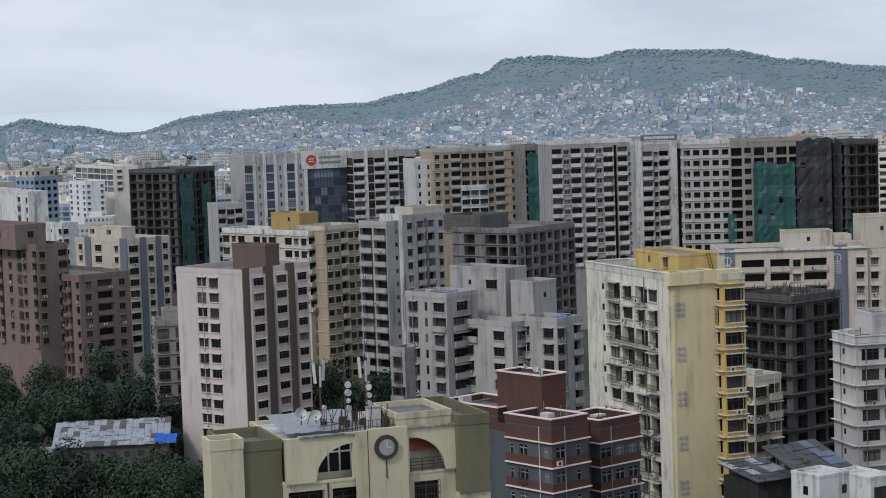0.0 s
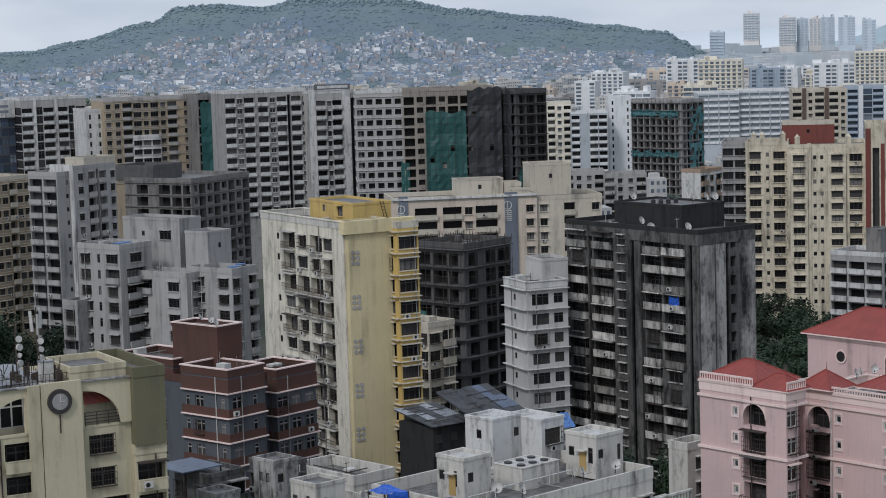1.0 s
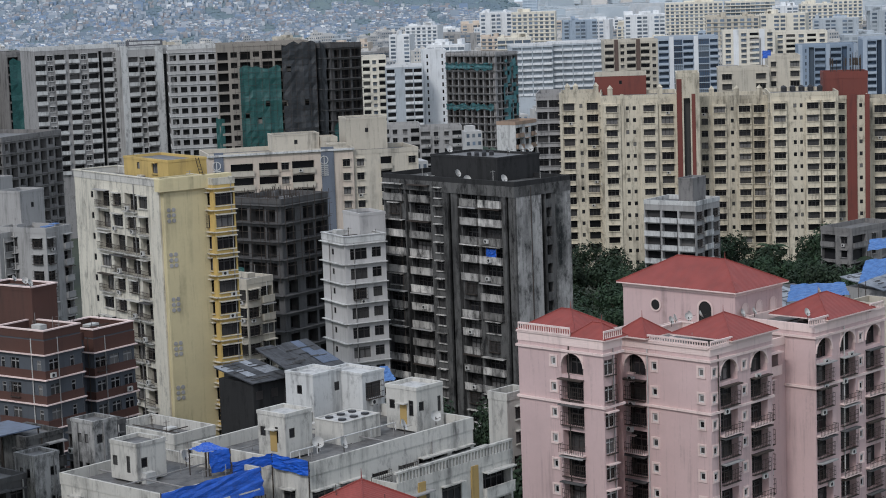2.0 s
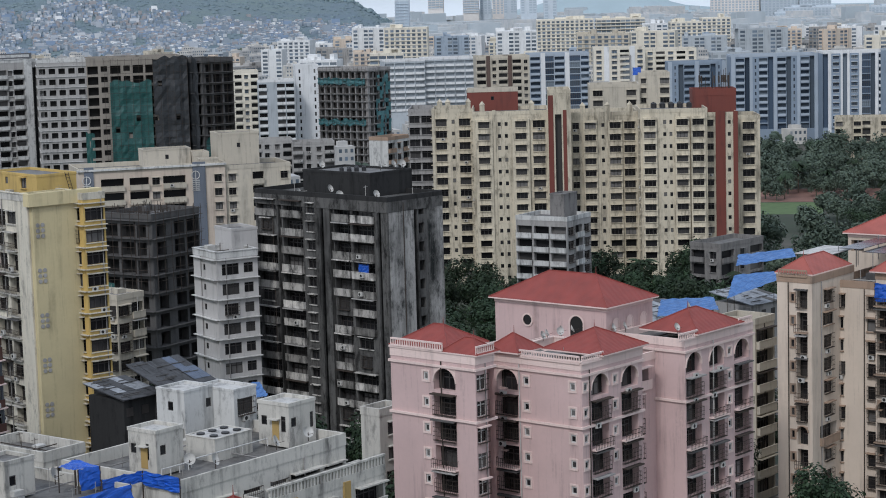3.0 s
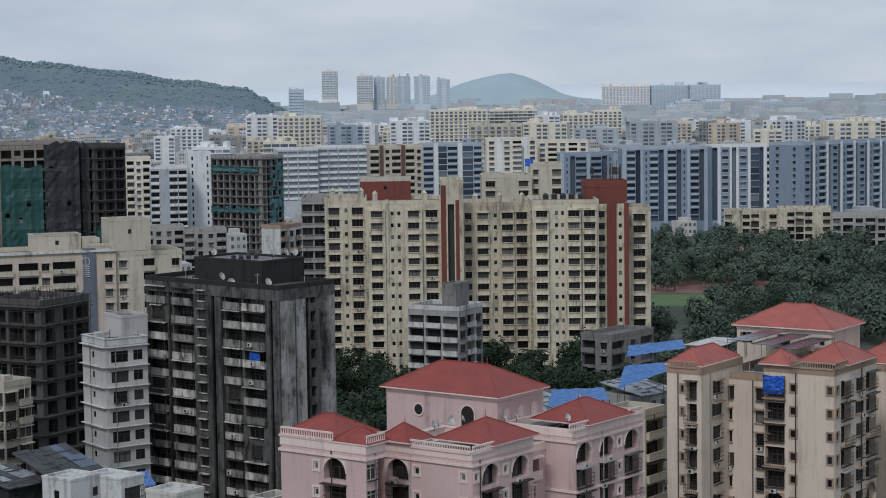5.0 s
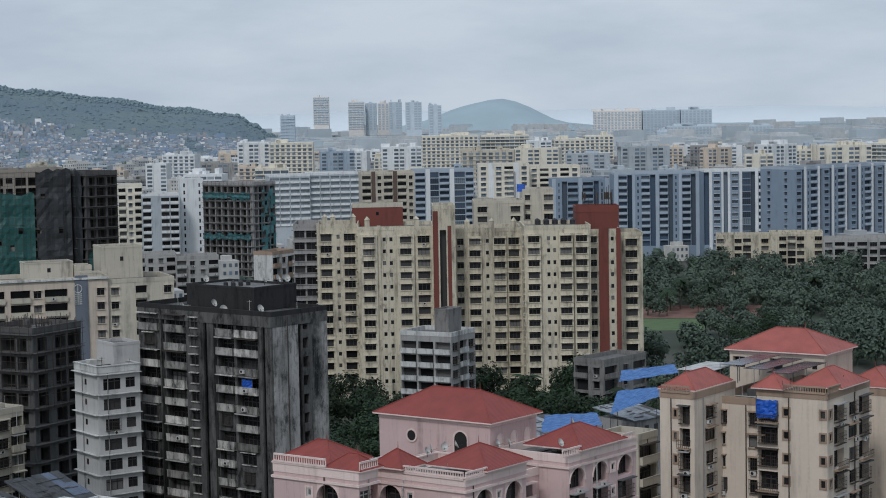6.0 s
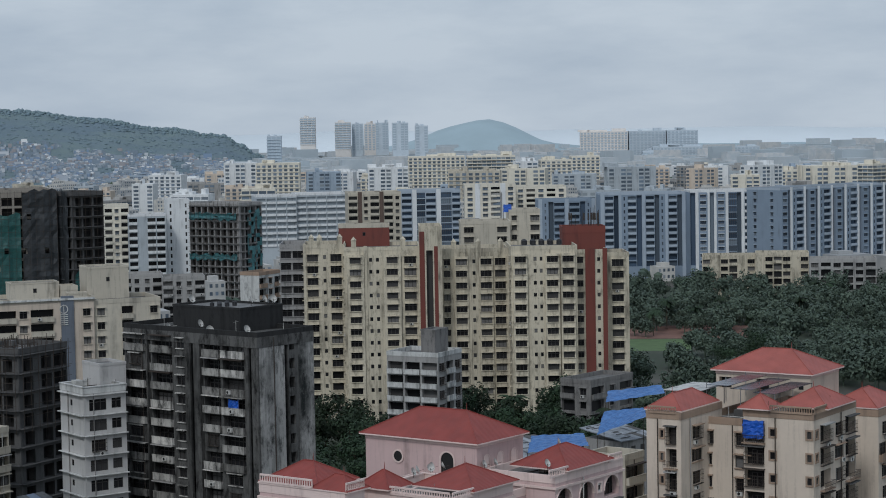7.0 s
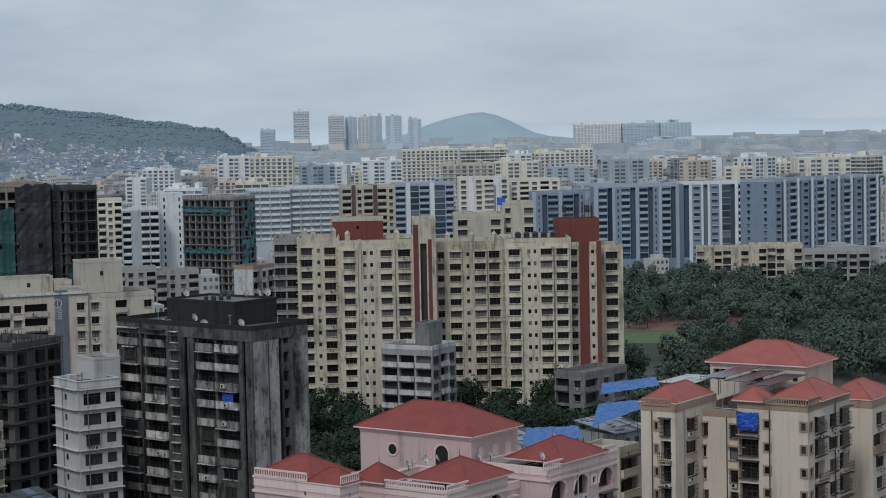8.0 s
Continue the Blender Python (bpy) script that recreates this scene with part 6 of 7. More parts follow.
shed("small house with pale walls among trees", -84.0, 385.0, 12, 10, 9, 6.0, 7.4, "grey", "wetsheet", 4)
shed("shanty house with stained grey walls", 150.0, 300.0, 25, 9, 8, 21.5, 23.0, "grey", "wetsheet", 5)
shed("shanty house with a patched roof", 122.0, 274.5, 20, 10, 9, 24.4, 26.0, "creamlt", "wetsheet", 6)
tarp("wrinkled faded blue tarpaulin roof", ((121.6, 274.0, 25.6), (130.0, 270.4, 26.6), (132.0, 276.5, 27.5), (124.5, 279, 27.3)), "tarppale", 14, .3, 9, 0)
tarp("wrinkled blue tarpaulin roof", ((144.0, 296.4, 23.6), (151.5, 293.0, 26.6), (153.0, 297.5, 27.3), (147.0, 300.0, 26.8)), "tarppale", 12, .3, 10, 0)
tarp("torn blue tarpaulin roof", ((153.5, 312.5, 26.3), (163.0, 308.5, 27.8), (164.5, 313.0, 28.6), (156.0, 316.5, 27.6)), "tarppale", 12, .3, 11, 0)
tarp("blue tarpaulin on the black tower", [Matrix.LocRotScale(ROOT["soot-blackened apartment tower with mouldy balconies"].location, ROOT["soot-blackened apartment tower with mouldy balconies"].matrix_basis.to_quaternion(), None) @ Vector(p) for p in ((-.35, 6.2, 31.8), (-.35, 3.9, 31.8), (-.3, 3.9, 34.0), (-.3, 6.2, 34.0))], seed=12, sag=.05, base=31.5)

# ---- roof details of the pink and the peach house ----


def balustrade(house, x0, y0, x1, y1, z, mat):
    g = Geo()
    v = Vector((x1 - x0, y1 - y0, 0))
    n = max(2, int(v.length / .34))
    for i in range(n + 1):
        p = Vector((x0, y0, z)) + v * i / n
        g.tube(p, p + Vector((0, 0, .75)), .09, .07, 6)
    for h, r in ((.02, .14), (.8, .14)):
        g.tube((x0, y0, z + h), (x1, y1, z + h), r, r, 4)
    part("balustrade", g, [mat], house)


t = ROOT["pink apartment building with red hipped roofs and arched balconies"]
for q in ((-8.9, 20.2, -8.9, 12.6, 34.9), (-8.7, 7.9, -5.6, 7.9, 34.9), (-.1, 8.6, -.1, .2, 33.2), (0, -.1, 4, -.1, 33.2), (-1.8, 15, 6, 15, 33), (16, -2.3, 20, -2.3, 33.5), (29, -2.3, 32, -2.3, 33.5)):
    balustrade(t, *q, "pinkpale")


class Holder:
    def __init__(self, root):
        self.root = root


pinkh = Holder(t)
for x, y, z, a in ((9, 12, 33.3, 10), (10.5, 12.5, 33.3, 30), (12, 11.8, 33.3, -20), (13.2, 12.4, 33.3, 15), (14.4, 11.6, 33.3, 40), (3.2, 13.2, 33, -10), (17.2, 7.6, 33.4, 15), (19, 7.2, 33.4, 25), (18.4, -.6, 34, 0), (31.2, 6, 34.2, 30)):
    satellite_dish(pinkh, x, y, z, a, 1.0)
for x, y, z, r, kind in ((16.28, 12.5, 32.0, 0, "door"), (16.28, 20.0, 34.2, 0, "round")):
    g = Geo()
    n = 18
    if kind == "round":
        for i in range(n):
            c0, c1 = 2 * math.pi * i / n, 2 * math.pi * (i + 1) / n
            g.face([(x - .04, y, z), (x - .04, y - .65 * math.cos(c1), z + .65 * math.sin(c1)), (x - .04, y - .65 * math.cos(c0), z + .65 * math.sin(c0))], 1)
            for r0, r1, d in ((.65, .85, .12),):
                g.face([(x - d, y - r0 * math.cos(c0), z + r0 * math.sin(c0)), (x - d, y - r0 * math.cos(c1), z + r0 * math.sin(c1)), (x - d, y - r1 * math.cos(c1), z + r1 * math.sin(c1)), (x - d, y - r1 * math.cos(c0), z + r1 * math.sin(c0))])
                g.face([(x - d, y - r1 * math.cos(c0), z + r1 * math.sin(c0)), (x - d, y - r1 * math.cos(c1), z + r1 * math.sin(c1)), (x, y - r1 * math.cos(c1), z + r1 * math.sin(c1)), (x, y - r1 * math.cos(c0), z + r1 * math.sin(c0))])
        part("round_window", g, ["pinkpale", "dark"], t)
    else:
        h, w = 2.3, .95
        pts = [(w, 0), (w, h)] + [(w * math.cos(math.pi * i / n), h + w * math.sin(math.pi * i / n)) for i in range(1, n)] + [(-w, h), (-w, 0)]
        g.face([(x - .04, y - a, z + e) for a, e in pts], 1)
        for (a0, e0), (a1, e1) in zip(pts, pts[1:]):
            k = 1.22
            g.face([(x - .14, y - a0, z + e0), (x - .14, y - a1, z + e1), (x - .14, y - a1 * k, z + e1 + (.2 if e1 > h else 0)), (x - .14, y - a0 * k, z + e0 + (.2 if e0 > h else 0))])
        part("arched_door", g, ["pinkpale", "dark"], t)
for i in range(3):
    g = Geo()
    y = 8.18
    x = 18.2 + i * 2.9
    n, h, w = 14, 1.8, .75
    pts = [(-w, 0), (-w, h)] + [(-w * math.cos(math.pi * k / n), h + w * math.sin(math.pi * k / n)) for k in range(1, n)] + [(w, h), (w, 0)]
    for (a0, e0), (a1, e1) in zip(pts, pts[1:]):
        g.face([(x + a0, y - .1, 32.6 + e0), (x + a1, y - .1, 32.6 + e1), (x + a1 * .84, y - .1, 32.6 + e1 * .97), (x + a0 * .84, y - .1, 32.6 + e0 * .97)])
    g.face([(x + a * .84, y - .03, 32.6 + e * .97) for a, e in pts])
    part("blind_arch", g, ["pinkpale"], t)
t = ROOT["peach apartment building with red hipped roofs and solar panels"]
for q in ((-7.2, 20, -7.2, 16, 36.8), (-.1, 6, -.1, .2, 36.8), (0, -.1, 4, -.1, 36.8)):
    balustrade(t, *q, "peachdark")
M["solar"] = plain("solar_cells", (0.03, 0.035, 0.05), 0.2)
rack = new("solar_rack")
tagged(rack, "rows of dark solar panels on a steel frame above a roof", "solar panels")
rack.matrix_basis = t.matrix_basis @ pose(6, 8.0, 37.3)
for i in range(6):
    for j in range(3):
        g = Geo()
        g.box(i * 2.1, j * 3.4, .9 + j * .35, i * 2.1 + 2.0, j * 3.4 + 3.2, .96 + j * .35)
        part("solar_panel", g, ["solar"], rack)
for i in (0, 6, 12.4):
    for j in (0.1, 5, 10):
        g = Geo()
        g.tube((i, j, -1.4), (i, j, .95 + j * .1), .06, .06, 5)
        part("post", g, ["steel"], rack)
canopy = new("sheet_canopy")
tagged(canopy, "pale metal canopy over a terrace", "canopy")
canopy.matrix_basis = t.matrix_basis @ pose(2, 17.5, 38.4)
g = Geo()
g.box(0, 0, 0, 9, 5, .08)
part("sheet", g, ["rooflight"], canopy)
for x, y in ((.2, .2), (8.8, .2), (.2, 4.8), (8.8, 4.8)):
    g = Geo()
    g.tube((x, y, -2.6), (x, y, 0), .07, .07, 5)
    part("post", g, ["steel"], canopy)
ph = Holder(t)
tarp("blue tarpaulin hung before a balcony", [t.matrix_basis @ Vector(p) for p in ((-.6, 9.7, 33.2), (-.6, 6.7, 33.2), (-.5, 6.7, 35.6), (-.5, 9.7, 35.6))], seed=14, sag=.1, base=33)

# ---- roof clutter ----


def water_tank(house, x, y, z, s=1.0):
    root = new("water_tank")
    tagged(root, "black plastic water tank standing on a roof", "water tank", "roof tanks")
    root.matrix_basis = house.matrix_basis @ pose(x, y, z) @ Matrix.Diagonal((s, s, s, 1))
    if "tank" not in CACHE:
        g = Geo()
        prof = ((0, 0), (0, .62), (.1, .66), (.5, .64), (.5, .68), (.56, .68), (.56, .64), (1.0, .65), (1.0, .68), (1.06, .68), (1.06, .64), (1.3, .4), (1.3, .24), (1.4, .24), (1.4, 0))
        for (z0, r0), (z1, r1) in zip(prof, prof[1:]):
            for k in range(14):
                c0, c1 = 2 * math.pi * k / 14, 2 * math.pi * (k + 1) / 14
                g.face([(r0 * math.cos(c0), r0 * math.sin(c0), z0), (r0 * math.cos(c1), r0 * math.sin(c1), z0), (r1 * math.cos(c1), r1 * math.sin(c1), z1), (r1 * math.cos(c0), r1 * math.sin(c0), z1)])
        g.weld()
        CACHE["tank"] = g.mesh("tank_body", ["tank"])
    part("tank_body", CACHE["tank"], None, root)


k = ROOT["soot-blackened apartment tower with mouldy balconies"]
kh = Holder(k)
for x, y, z, a in ((2, 14, 43.9, 10), (1, 11, 43.2, -20), (1, 20, 43.2, 25), (3, 5, 43.4, 0), (11, 9, 47.2, 20), (12, 8.2, 47.2, -10), (9, 10, 47.2, 40), (5, 19, 47.2, 0)):
    satellite_dish(kh, x, y, z, a, 1.25)
for i in range(6):
    water_tank(k, 6 + (i % 3) * 1.6, 14 + (i // 3) * 1.7, 47.0, .55)
k = ROOT["wide cream apartment complex with red stair towers"]
for i in range(9):
    water_tank(k, 54 + (i % 5) * 2.1, -8 + (i // 5) * 2.2, 44.7, 1.0)
rr = random.Random(9)
for i in range(16):
    g = Geo()
    x, y = 65 + rr.uniform(0, 9), 1 + rr.uniform(0, 6)
    g.tube((x, y, 47.0), (x, y, 50 + rr.uniform(0.5, 4.0)), .09, .06, 5)
    if i % 2:
        g.box(x - .2, y - .15, 50.0, x + .2, y + .15, 51.8)
    part("antenna", g, ["iron"], k)
k = ROOT["pale cream block with a blue tank on its roof"]
tarp("small blue sheet over a roof tank", [k.matrix_basis @ Vector(p) for p in ((14, 13, 46.5), (16.5, 13, 46.5), (16.5, 13.4, 48.8), (14, 13.4, 48.8))], seed=15, sag=.05, base=44)
k = ROOT["dark brown and charcoal apartment block with white ledges"]
for x, y, z, a in ((5, 7, 38.6, 10), (6, 9, 38.6, -20), (7, 12, 38.6, 30)):
    satellite_dish(Holder(k), x, y, z, a, .9)
k = ROOT["pale yellow apartment tower with golden roof house"]
g = Geo()
for s in (0, .5):
    g.tube((9.2 + s, 3.9, 47), (8.2 + s, 3.9, 50.9), .05, .05, 4)
for i in range(8):
    g.tube((9.15 - .125 * i, 3.9, 47.3 + .47 * i), (9.65 - .125 * i, 3.9, 47.3 + .47 * i), .04, .04, 4)
part("ladder", g, ["iron"], k)
for j in range(6):
    for i in range(2):
        z = 44.5 - j * 6.2
        for r in range(3):
            g = Geo()
            x = .9 + i * .75
            g.tube((x, -.99, z - r * .75), (x, -.93, z - r * .75), .30, .30, 10)
            part("wall_ornament", g, ["greylt"], k)

# the red earth and the playing field behind the trees
g = Geo()
fa = [(26.2, 655), (28.6, 655), (28.6, 690), (26.2, 690)]
g.face([(d * math.sin(radians(a)), d * math.cos(radians(a)), .06) for a, d in fa])
M["grass"] = plain("wet_grass", (0.10, 0.16, 0.06), 0.9, 0, .3, .3)
M["earth"] = plain("red_earth", (0.24, 0.13, 0.10), 0.9, 0, .3, .3)
tagged(new("playing_field", g.mesh("playing_field", ["grass"])), "green playing field beyond the trees", "field", kind="structure")
g = Geo()
fa = [(26.2, 692), (30.2, 692), (30.2, 735), (26.2, 735)]
g.face([(d * math.sin(radians(a)), d * math.cos(radians(a)), .06) for a, d in fa])
tagged(new("earth_track", g.mesh("earth_track", ["earth"])), "red earth strip behind a field", "field", kind="structure")

# ---- hills ----
RIDGE = [(-16.0, 30), (-12.2, 36), (-11.5, 46), (-10.3, 34), (-8.6, 18), (-6.8, 43), (-6.0, 49), (-3.7, 55), (-2.2, 55), (-0.9, 70), (1.2, 98), (2.0, 121), (2.8, 124), (4.4, 117), (5.3, 129), (8.0, 124), (9.8, 105), (12.1, 89), (13.8, 71), (15.5, 58), (16.0, 41), (16.4, 25), (17.0, 14), (19.0, 5), (40, 0)]


def ridge(a):
    for (a0, h0), (a1, h1) in zip(RIDGE, RIDGE[1:]):
        if a0 <= a <= a1:
            t = (a - a0) / (a1 - a0)
            t = t * t * (3 - 2 * t)
            return h0 + (h1 - h0) * t
    return 0.0


def hill_height(a, d):
    """The hill's height at an azimuth in degrees and a distance; its crest lies 3.4 km off."""
    h = ridge(a)
    if d < 3400:
        t = max(0.0, (d - 2500) / 900)
        s = 0.55 * t + 0.45 * t * t
    else:
        t = min(1.0, (d - 3400) / 700)
        s = 1 - t * t * (3 - 2 * t)
    x, y = d * math.sin(radians(a)), d * math.cos(radians(a))
    bumpy = noise.noise((x * 0.006, y * 0.006, 0.3)) * 9 + noise.noise((x * 0.02, y * 0.02, 1.3)) * 3
    return h * s + bumpy * min(1, t * 3 if d < 3400 else 0.4) * (0.25 if d > 3300 else 1.0) * min(1, h / 30)


def make_hill():
    g = Geo()
    na, nd = 260, 46
    for i in range(na + 1):
        a = -17 + 36 * i / na
        for j in range(nd + 1):
            d = 2500 + 1600 * j / nd
            g.v.append((d * math.sin(radians(a)), d * math.cos(radians(a)), hill_height(a, d) - 0.3))
    for i in range(na):
        for j in range(nd):
            q = i * (nd + 1) + j
            g.f.append((q, q + nd + 1, q + nd + 2, q + 1))
            g.m.append(0)
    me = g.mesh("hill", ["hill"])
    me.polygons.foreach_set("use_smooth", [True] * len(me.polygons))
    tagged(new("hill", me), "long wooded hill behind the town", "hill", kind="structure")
    g = Geo()
    n = 60
    for i in range(n + 1):
        for j in range(13):
            a = 17.5 + 22.0 * i / n
            r = -1 + 2 * j / 12
            u = (a - 22.9) / (1.9 if a < 22.9 else 1.35)
            h = 62 * math.exp(-abs(u) ** 2.2) + 16
            h = h * (1 - r * r) * min(1, (a - 17.5) / 1.5, (39.5 - a) / 3) + 3 * noise.noise((i * .5, j * .5, 4)) * (1 - r * r)
            d = 4600 + 250 * r
            g.v.append((d * math.sin(radians(a)), d * math.cos(radians(a)), h - 1))
    for i in range(n):
        for j in range(12):
            q = i * 13 + j
            g.f.append((q, q + 13, q + 14, q + 1))
            g.m.append(0)
    # Haze is put into the far hill's base colour.
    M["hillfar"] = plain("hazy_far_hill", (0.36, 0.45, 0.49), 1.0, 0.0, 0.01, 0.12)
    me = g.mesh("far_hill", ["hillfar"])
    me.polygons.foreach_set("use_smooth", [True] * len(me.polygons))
    tagged(new("far_hill", me), "dome-shaped hill on the horizon, tinted pale blue as haze", "hill", kind="structure")


make_hill()


# Added rim that hides the ground's far edge behind a haze-coloured band.
def far_rim():
    g = Geo()
    n = 120
    for i in range(n + 1):
        a = -50 + 120 * i / n
        for d, h in ((4780, 0), (4850, 52 + 14 * noise.noise((i * .21, 3, 1))), (4930, 0)):
            g.v.append((d * math.sin(radians(a)), d * math.cos(radians(a)), h - 1))
    for i in range(n):
        for j in range(2):
            q = i * 3 + j
            g.f.append((q, q + 3, q + 4, q + 1))
            g.m.append(0)
    # Base colour matched to the haze low in the sky.
    M["rim"] = plain("haze_band_tint", (0.66, 0.71, 0.745), 1.0, 0.0, 0.01, 0.05)
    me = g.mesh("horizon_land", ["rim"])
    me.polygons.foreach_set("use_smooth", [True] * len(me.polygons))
    tagged(new("horizon_land", me), "added low rim along the horizon, coloured as haze", "hill", kind="structure")


far_rim()
ICO = bmesh.new()
bmesh.ops.create_icosphere(ICO, subdivisions=1, radius=1.0)
ICO_V = [v.co.copy() for v in ICO.verts]
ICO_F = [tuple(v.index for v in f.verts) for f in ICO.faces]
ICO.free()


def clump(g, x, y, z, r, rz, rr, m=0):
    i = len(g.v)
    for v in ICO_V:
        k = rr.uniform(0.7, 1.25)
        g.v.append((x + v.x * r * k, y + v.y * r * k, z + v.z * rz * k))
    g.f += [tuple(i + q for q in f) for f in ICO_F]
    g.m += [m] * len(ICO_F)


def town_edge(a):
    """How far up the slope, from 0 at its foot to 1 at the crest, the small houses climb at an azimuth."""
    return (0.80 if a < -4 else 0.66 if a < 1 else 0.72 if a < 6 else 0.60) + 0.16 * noise.noise((a * 0.55, 2, 5))


def hill_cover():
    rr = random.Random(21)
    g = Geo()
    for i in range(15000):
        a = rr.uniform(-15, 17)
        crest = i < 3600
        d = rr.gauss(3388, 22) if crest else 3400 - 880 * rr.random() ** 1.3
        if ridge(a) < 3:
            continue
        if not crest and (d - 2500) / 900 < town_edge(a) and noise.noise((a * 1.3, d * 0.009, 3)) < 0.26 and rr.random() < 0.93:
            continue
        if not crest and rr.random() < .45:
            continue
        r = rr.uniform(1.4, 4.2) if crest else rr.uniform(1.6, 3.6)
        x, y = d * math.sin(radians(a)), d * math.cos(radians(a))
        clump(g, x, y, hill_height(a, d) + r * (0.15 if crest else 0.0), r, r * (rr.uniform(0.45, 0.95) if crest else rr.uniform(0.3, 0.45)), rr)
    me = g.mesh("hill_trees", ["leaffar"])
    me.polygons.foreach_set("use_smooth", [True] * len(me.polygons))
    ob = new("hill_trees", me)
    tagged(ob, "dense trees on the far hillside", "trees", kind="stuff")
    g = Geo()
    for i in range(46000):
        a = rr.uniform(-12, 17.5)
        t = rr.uniform(0.0, 0.95)
        d = 2500 + 900 * t
        if t > town_edge(a) + rr.uniform(-0.10, 0.03) or noise.noise((a * 1.3, d * 0.009, 3)) > 0.20 + rr.uniform(0, .12):
            continue
        x, y = d * math.sin(radians(a)), d * math.cos(radians(a))
        w, e, h = rr.uniform(1.0, 2.9), rr.uniform(1.2, 2.6), rr.uniform(2.2, 5.0)
        if rr.random() < .02:
            w, h = w * 2.2, h * 1.8
        z = hill_height(a, d) - 1.5
        g.box(x - w, y - e, z, x + w, y + e, z + h + 1.5, 0, False)
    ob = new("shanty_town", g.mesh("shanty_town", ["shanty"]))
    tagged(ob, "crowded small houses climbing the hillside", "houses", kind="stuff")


hill_cover()


def far_town():
    rr = random.Random(33)
    g = Geo()
    for i in range(2600):
        a, d = radians(rr.uniform(15.5, 40)), rr.uniform(2300, 4500)
        x, y = d * math.sin(a), d * math.cos(a)
        w, e = rr.uniform(8, 26), rr.uniform(6, 14)
        g.box(x - w, y - e, -1, x + w, y + e, rr.uniform(6, 15) if rr.random() < .93 else rr.uniform(15, 30), 0, False)
    tagged(new("far_town", g.mesh("far_town", ["pale_town"])), "crowded town reaching to the horizon, tinted pale as haze", "town", kind="stuff")


# The plaster's pale tint is haze put into the base colour.
M["pale_town"] = leafy("hazed_far_plaster", (0.54, 0.60, 0.65), (0.80, 0.78, 0.75), 0.9, 0.97)
far_town()

# ---- trees ----


def crown_mesh(seed, r, high, leaves=2900, size=0.8, g=None):
    rr = random.Random(seed)
    whole = g is None
    g = g or Geo()
    lumps = []
    for i in range(16):
        c = rr.uniform(0, 2 * math.pi)
        q = rr.uniform(0.1, 0.78) * r
        lumps.append((q * math.cos(c), q * math.sin(c), high * rr.uniform(0.35, 0.85), rr.uniform(0.28, 0.5) * r))
    for i in range(leaves):
        x, y, z, s = rr.choice(lumps)
        v = Vector((rr.gauss(0, 1), rr.gauss(0, 1), rr.gauss(0, 1) * 0.8)).normalized() * s * rr.uniform(0.75, 1.08)
        p = Vector((x, y, z)) + v
        n = (v.normalized() + Vector((rr.uniform(-.6, .6), rr.uniform(-.6, .6), rr.uniform(-.2, .9)))).normalized()
        t = n.orthogonal().normalized()
        t.rotate(Matrix.Rotation(rr.uniform(0, 6.3), 3, n))
        o = n.cross(t)
        k = rr.uniform(0.18, 0.38) * size
        g.face([p - t * k * 1.4, p - o * k * 0.8, p + t * k * 1.4, p + o * k * 0.8])
    return g.mesh("crown", ["leaf"]) if whole else None


def trunk_mesh(seed, high):
    rr = random.Random(seed)
    g = Geo()
    g.tube((0, 0, -0.3), (0, 0, high * 0.45), 0.35, 0.22, 7)
    for i in range(5):
        c = rr.uniform(0, 6.28)
        g.tube((0, 0, high * rr.uniform(0.3, 0.45)), (2.4 * math.cos(c), 2.4 * math.sin(c), high * rr.uniform(0.6, 0.75)), 0.16, 0.05, 5)
    return g.mesh("trunk", ["bark"])


def palm_meshes(seed, high):
    rr = random.Random(seed)
    t = Geo()
    t.tube((0, 0, -0.3), (0.25, 0.1, high * .5), 0.2, 0.16, 7)
    t.tube((0.25, 0.1, high * .5), (0.35, 0.3, high), 0.16, 0.12, 7)
    g = Geo()
    for i in range(20):
        c = 2 * math.pi * i / 20 + rr.uniform(-.15, .15)
        up = rr.uniform(-0.3, 0.9)
        prev = Vector((0.35, 0.3, high))
        way = Vector((math.cos(c), math.sin(c), up)).normalized()
        side = Vector((-math.sin(c), math.cos(c), 0))
        for k in range(7):
            nxt = prev + way * 0.62
            wd = 0.75 * math.sin(math.pi * (k + 0.8) / 8.2)
            for sgn in (-1, 1):
                g.face([prev, nxt, nxt + side * sgn * wd + Vector((0, 0, -wd * 0.5)) + way * .3, prev + side * sgn * wd * .85 + Vector((0, 0, -wd * 0.5)) + way * .1])
            prev = nxt
            way = (way + Vector((0, 0, -0.2))).normalized()
    return t.mesh("trunk", ["bark"]), g.mesh("crown", ["leaf"])


TREES = []
for s in range(5):
    high = 11 + 1.2 * s
    TREES.append((crown_mesh(40 + s, 4.6 + 0.3 * s, high), trunk_mesh(60 + s, high)))
TREES.append((crown_mesh(46, 6.4, 19.0, 7500), trunk_mesh(66, 19.0)))
PALMS = [palm_meshes(80 + s, 10 + 1.5 * s) for s in range(2)]


def tree(x, y, kind, scale=1.0, turn=0.0):
    palm = kind >= 10
    tr, cr = (PALMS[kind - 10] if palm else (TREES[kind][1], TREES[kind][0]))
    root = new("palm_tree" if palm else "tree")
    root.matrix_basis = pose(x, y, 0, 0, 0, turn) @ Matrix.Diagonal((scale, scale, scale, 1))
    tagged(root, "coconut palm with drooping fronds" if palm else "dark green leafy tree between the buildings", "palm" if palm else "tree", "trees in the town")
    part("trunk", tr, None, root)
    part("crown", cr, None, root)


HOUSES = [(ob.matrix_basis.copy(), ob) for ob in scene.objects if ob.type == "EMPTY" and ob.parent is None]
FOOT = []
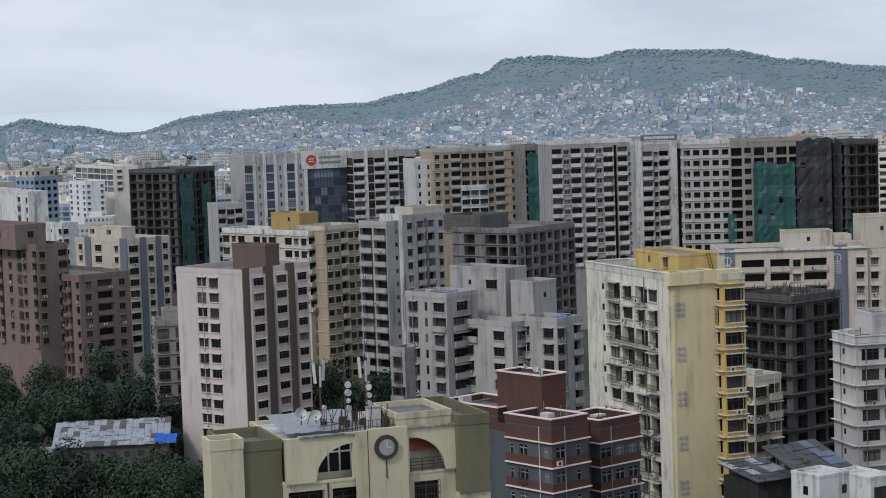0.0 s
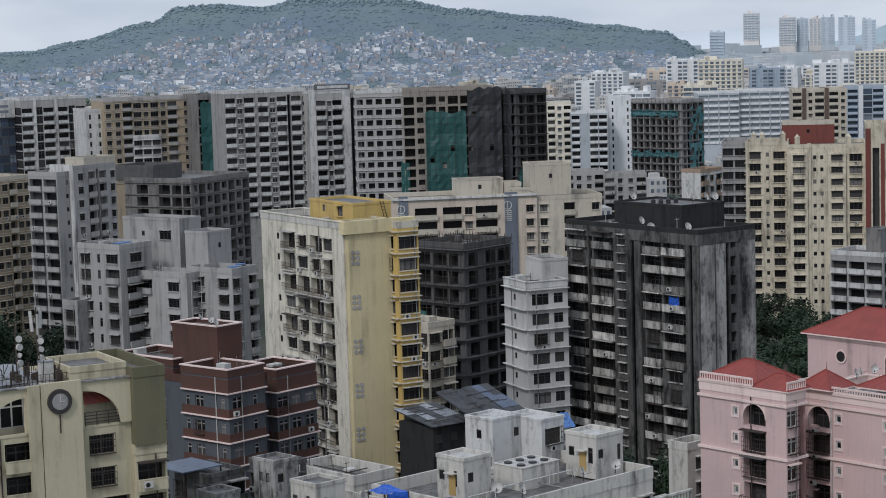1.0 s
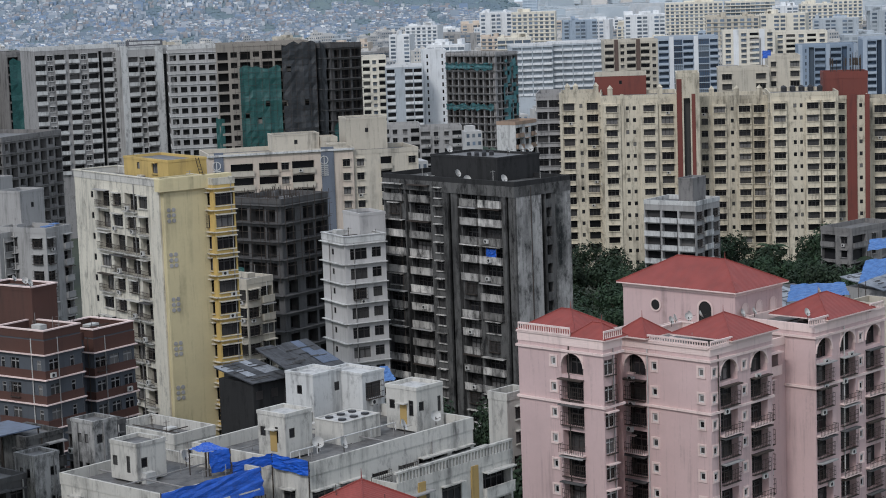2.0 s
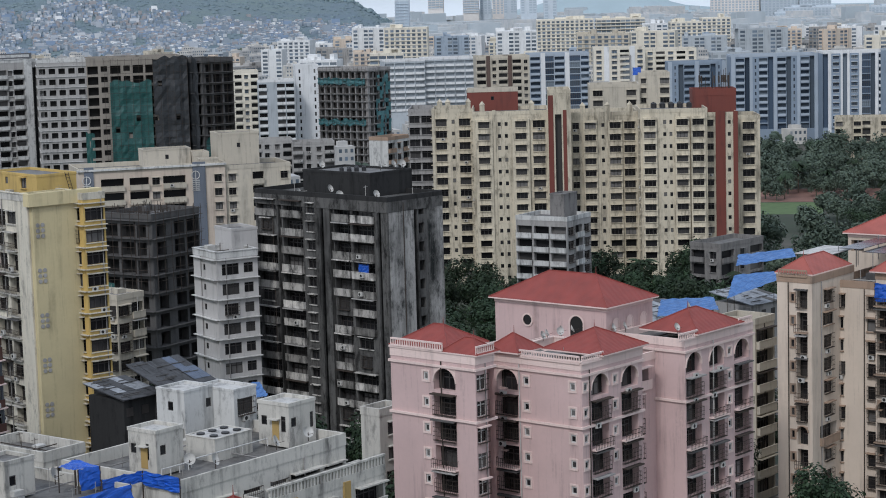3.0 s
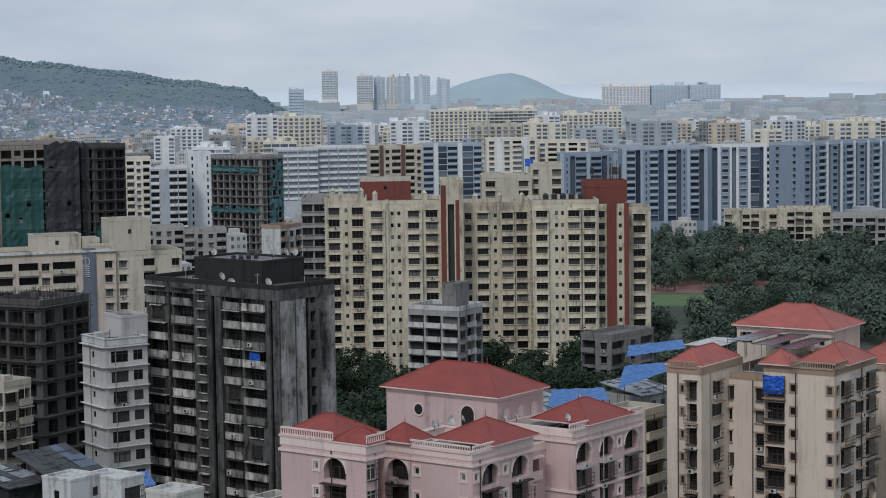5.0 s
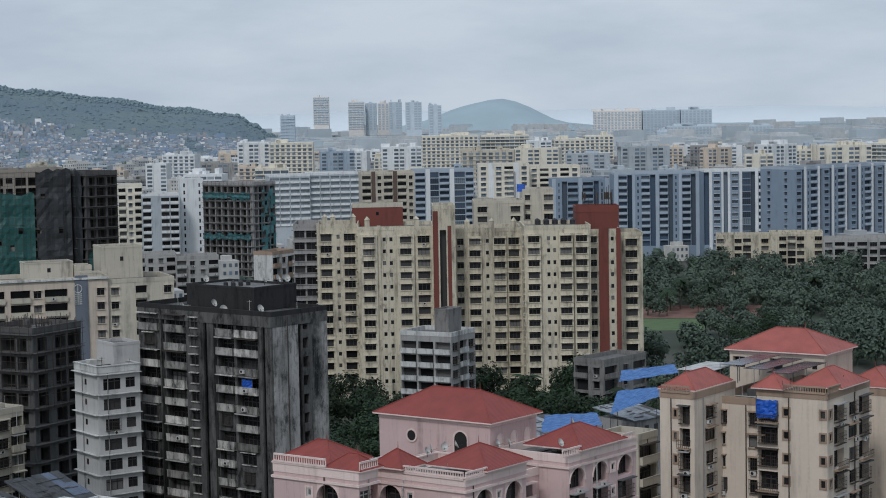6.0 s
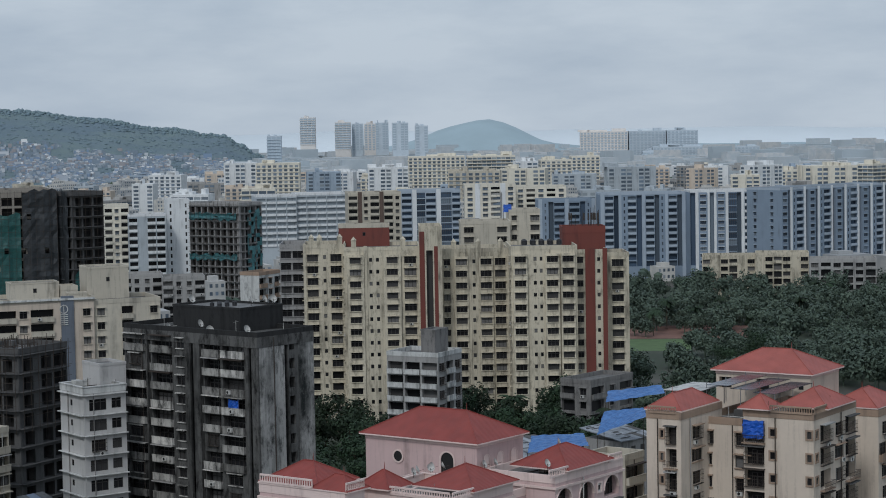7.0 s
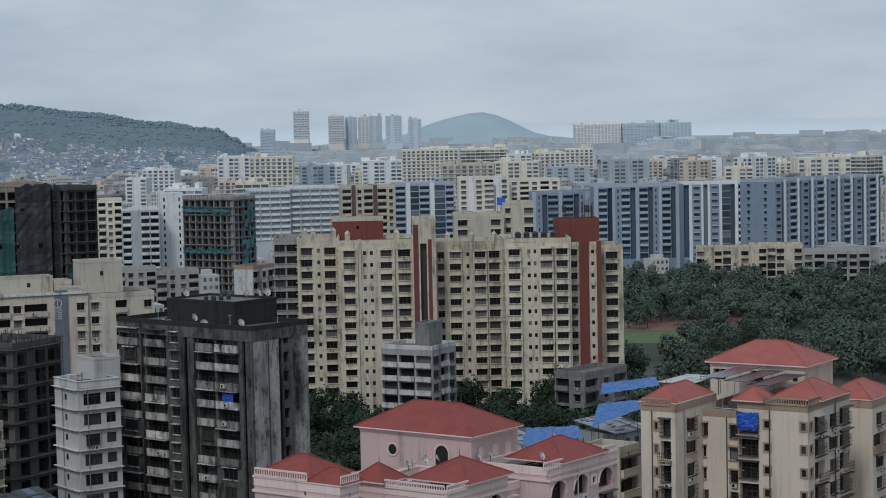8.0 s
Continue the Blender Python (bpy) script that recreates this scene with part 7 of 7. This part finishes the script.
bpy.context.view_layer.update()
for m, ob in HOUSES:
    for ch in ob.children:
        if ch.name.split(".")[0] in ("wall", "stair_wall", "side_wall"):
            xs = [v.co.x for v in ch.data.vertices]
            ys = [v.co.y for v in ch.data.vertices]
            FOOT.append((m.inverted(), min(xs) - 1.5, min(ys) - 1.5, max(xs) + 1.5, max(ys) + 1.5))


def free(x, y):
    for inv, x0, y0, x1, y1 in FOOT:
        p = inv @ Vector((x, y, 0))
        if x0 < p.x < x1 and y0 < p.y < y1:
            return False
    return True


def grove(n, az0, az1, d0, d1, seed, s0=0.8, s1=1.25, palms=0.08, tall=False):
    rr = random.Random(seed)
    for i in range(n):
        a, d = radians(rr.uniform(az0, az1)), math.sqrt(rr.uniform(d0 * d0, d1 * d1))
        x, y = d * math.sin(a), d * math.cos(a)
        if free(x, y):
            tree(x, y, 10 + rr.randrange(2) if rr.random() < palms else 5 if tall else rr.randrange(5), rr.uniform(s0, s1), rr.uniform(0, 360))


def low_town():
    """Low houses filling the gaps of the middle distance, with rows of small windows, and trees among them."""
    rr = random.Random(77)
    g, t = Geo(), Geo()
    for i in range(2600):
        a = rr.uniform(-14, 36)
        d = math.sqrt(rr.uniform(640 ** 2, 2400 ** 2))
        if a > 25.5 and d < 900 or a < -2 and d < 760:
            continue
        x, y = d * math.sin(radians(a)), d * math.cos(radians(a))
        if not free(x, y):
            continue
        if rr.random() < (.42 if a < 0 else .22):
            r = rr.uniform(3, 6)
            for k in range(4):
                clump(t, x + rr.uniform(-5, 5), y + rr.uniform(-5, 5), rr.uniform(4, 9), r * .7, r * .6, rr)
            continue
        w, e, h = rr.uniform(3, 9), rr.uniform(3, 7), rr.choice((4, 7, 7, 10, 10, 13, 16))
        g.box(x - w, y - e, -.5, x + w, y + e, h, 0, False)
        g.box(x - w * rr.uniform(.2, .8), y - e * .5, h - .01, x + w * rr.uniform(0, .6), y + e * .6, h + rr.uniform(1.2, 2.8), 0, False)
        for z in range(1, h - 2, 3):
            n = max(2, int(w))
            for k in range(n):
                c = x - w + 2 * w * (k + .25) / n
                g.face([(c, y - e - .05, z + .6), (c + w / n, y - e - .05, z + .6), (c + w / n, y - e - .05, z + 2), (c, y - e - .05, z + 2)], 1)
    tagged(new("low_town", g.mesh("low_town", ["townmix", "glassfar"])), "low crowded plastered houses between the towers", "town", kind="stuff")
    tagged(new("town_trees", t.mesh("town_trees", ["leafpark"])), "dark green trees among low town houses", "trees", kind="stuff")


M["townmix"] = leafy("mixed_town_plaster", (0.36, 0.37, 0.38), (0.74, 0.70, 0.63), 0.9, 0.9)
low_town()
grove(66, -13, -5.0, 394, 478, 1)
grove(12, -13, -11.2, 340, 392, 11)
grove(34, -12.6, -7.4, 338, 368, 13, 0.85, 1.1, 0.04)
grove(5, -11, -7.5, 384, 388, 14, 0.3, 0.4, 0.0)
grove(30, -5, 2, 395, 470, 2)
grove(34, 3, 14, 300, 420, 3, 0.6, 1.0)
grove(18, 9.5, 16.5, 225, 285, 9, 0.85, 1.08, 0.0, True)
grove(10, 5, 10, 205, 262, 10, 0.8, 1.0, 0.0, True)
grove(9, 23.5, 29, 240, 330, 12, 0.9, 1.1, 0.0, True)
grove(36, 14, 27, 360, 470, 4)
grove(46, 15.5, 26, 385, 472, 15, 0.85, 1.15, 0.05)
grove(24, 26.3, 36, 700, 840, 5, 0.62, 0.95, 0.9)
grove(14, 28.5, 36, 560, 660, 8, 0.6, 0.95, 0.9)


def park_trees():
    """The far wood beside the field: too many trees to tell apart."""
    rr = random.Random(55)
    models = []
    for s in range(4):
        m = Geo()
        crown_mesh(140 + s, 5.0 + 0.3 * s, 11.5 + s, 900, 1.55, m)
        m.tube((0, 0, -0.3), (0, 0, 5.5), 0.35, 0.2, 6)
        models.append(m)
    g = Geo()
    for n, a0, a1, d0, d1 in ((190, 26.3, 36, 690, 850), (90, 28.0, 36, 550, 670), (34, 26.3, 31, 480, 560)):
        for i in range(n):
            a, d = radians(rr.uniform(a0, a1)), math.sqrt(rr.uniform(d0 * d0, d1 * d1))
            x, y = d * math.sin(a), d * math.cos(a)
            if not free(x, y):
                continue
            m, k, c = rr.choice(models), rr.uniform(0.55, 0.98), rr.uniform(0, 6.28)
            cs, sn, q = k * math.cos(c), k * math.sin(c), len(g.v)
            g.v += [(x + v[0] * cs - v[1] * sn, y + v[0] * sn + v[1] * cs, v[2] * k) for v in m.v]
            g.f += [tuple(j + q for j in f) for f in m.f]
            g.m += m.m
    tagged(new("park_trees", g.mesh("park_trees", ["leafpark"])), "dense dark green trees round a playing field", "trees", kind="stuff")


park_trees()
grove(14, -12, 4, 480, 900, 7)
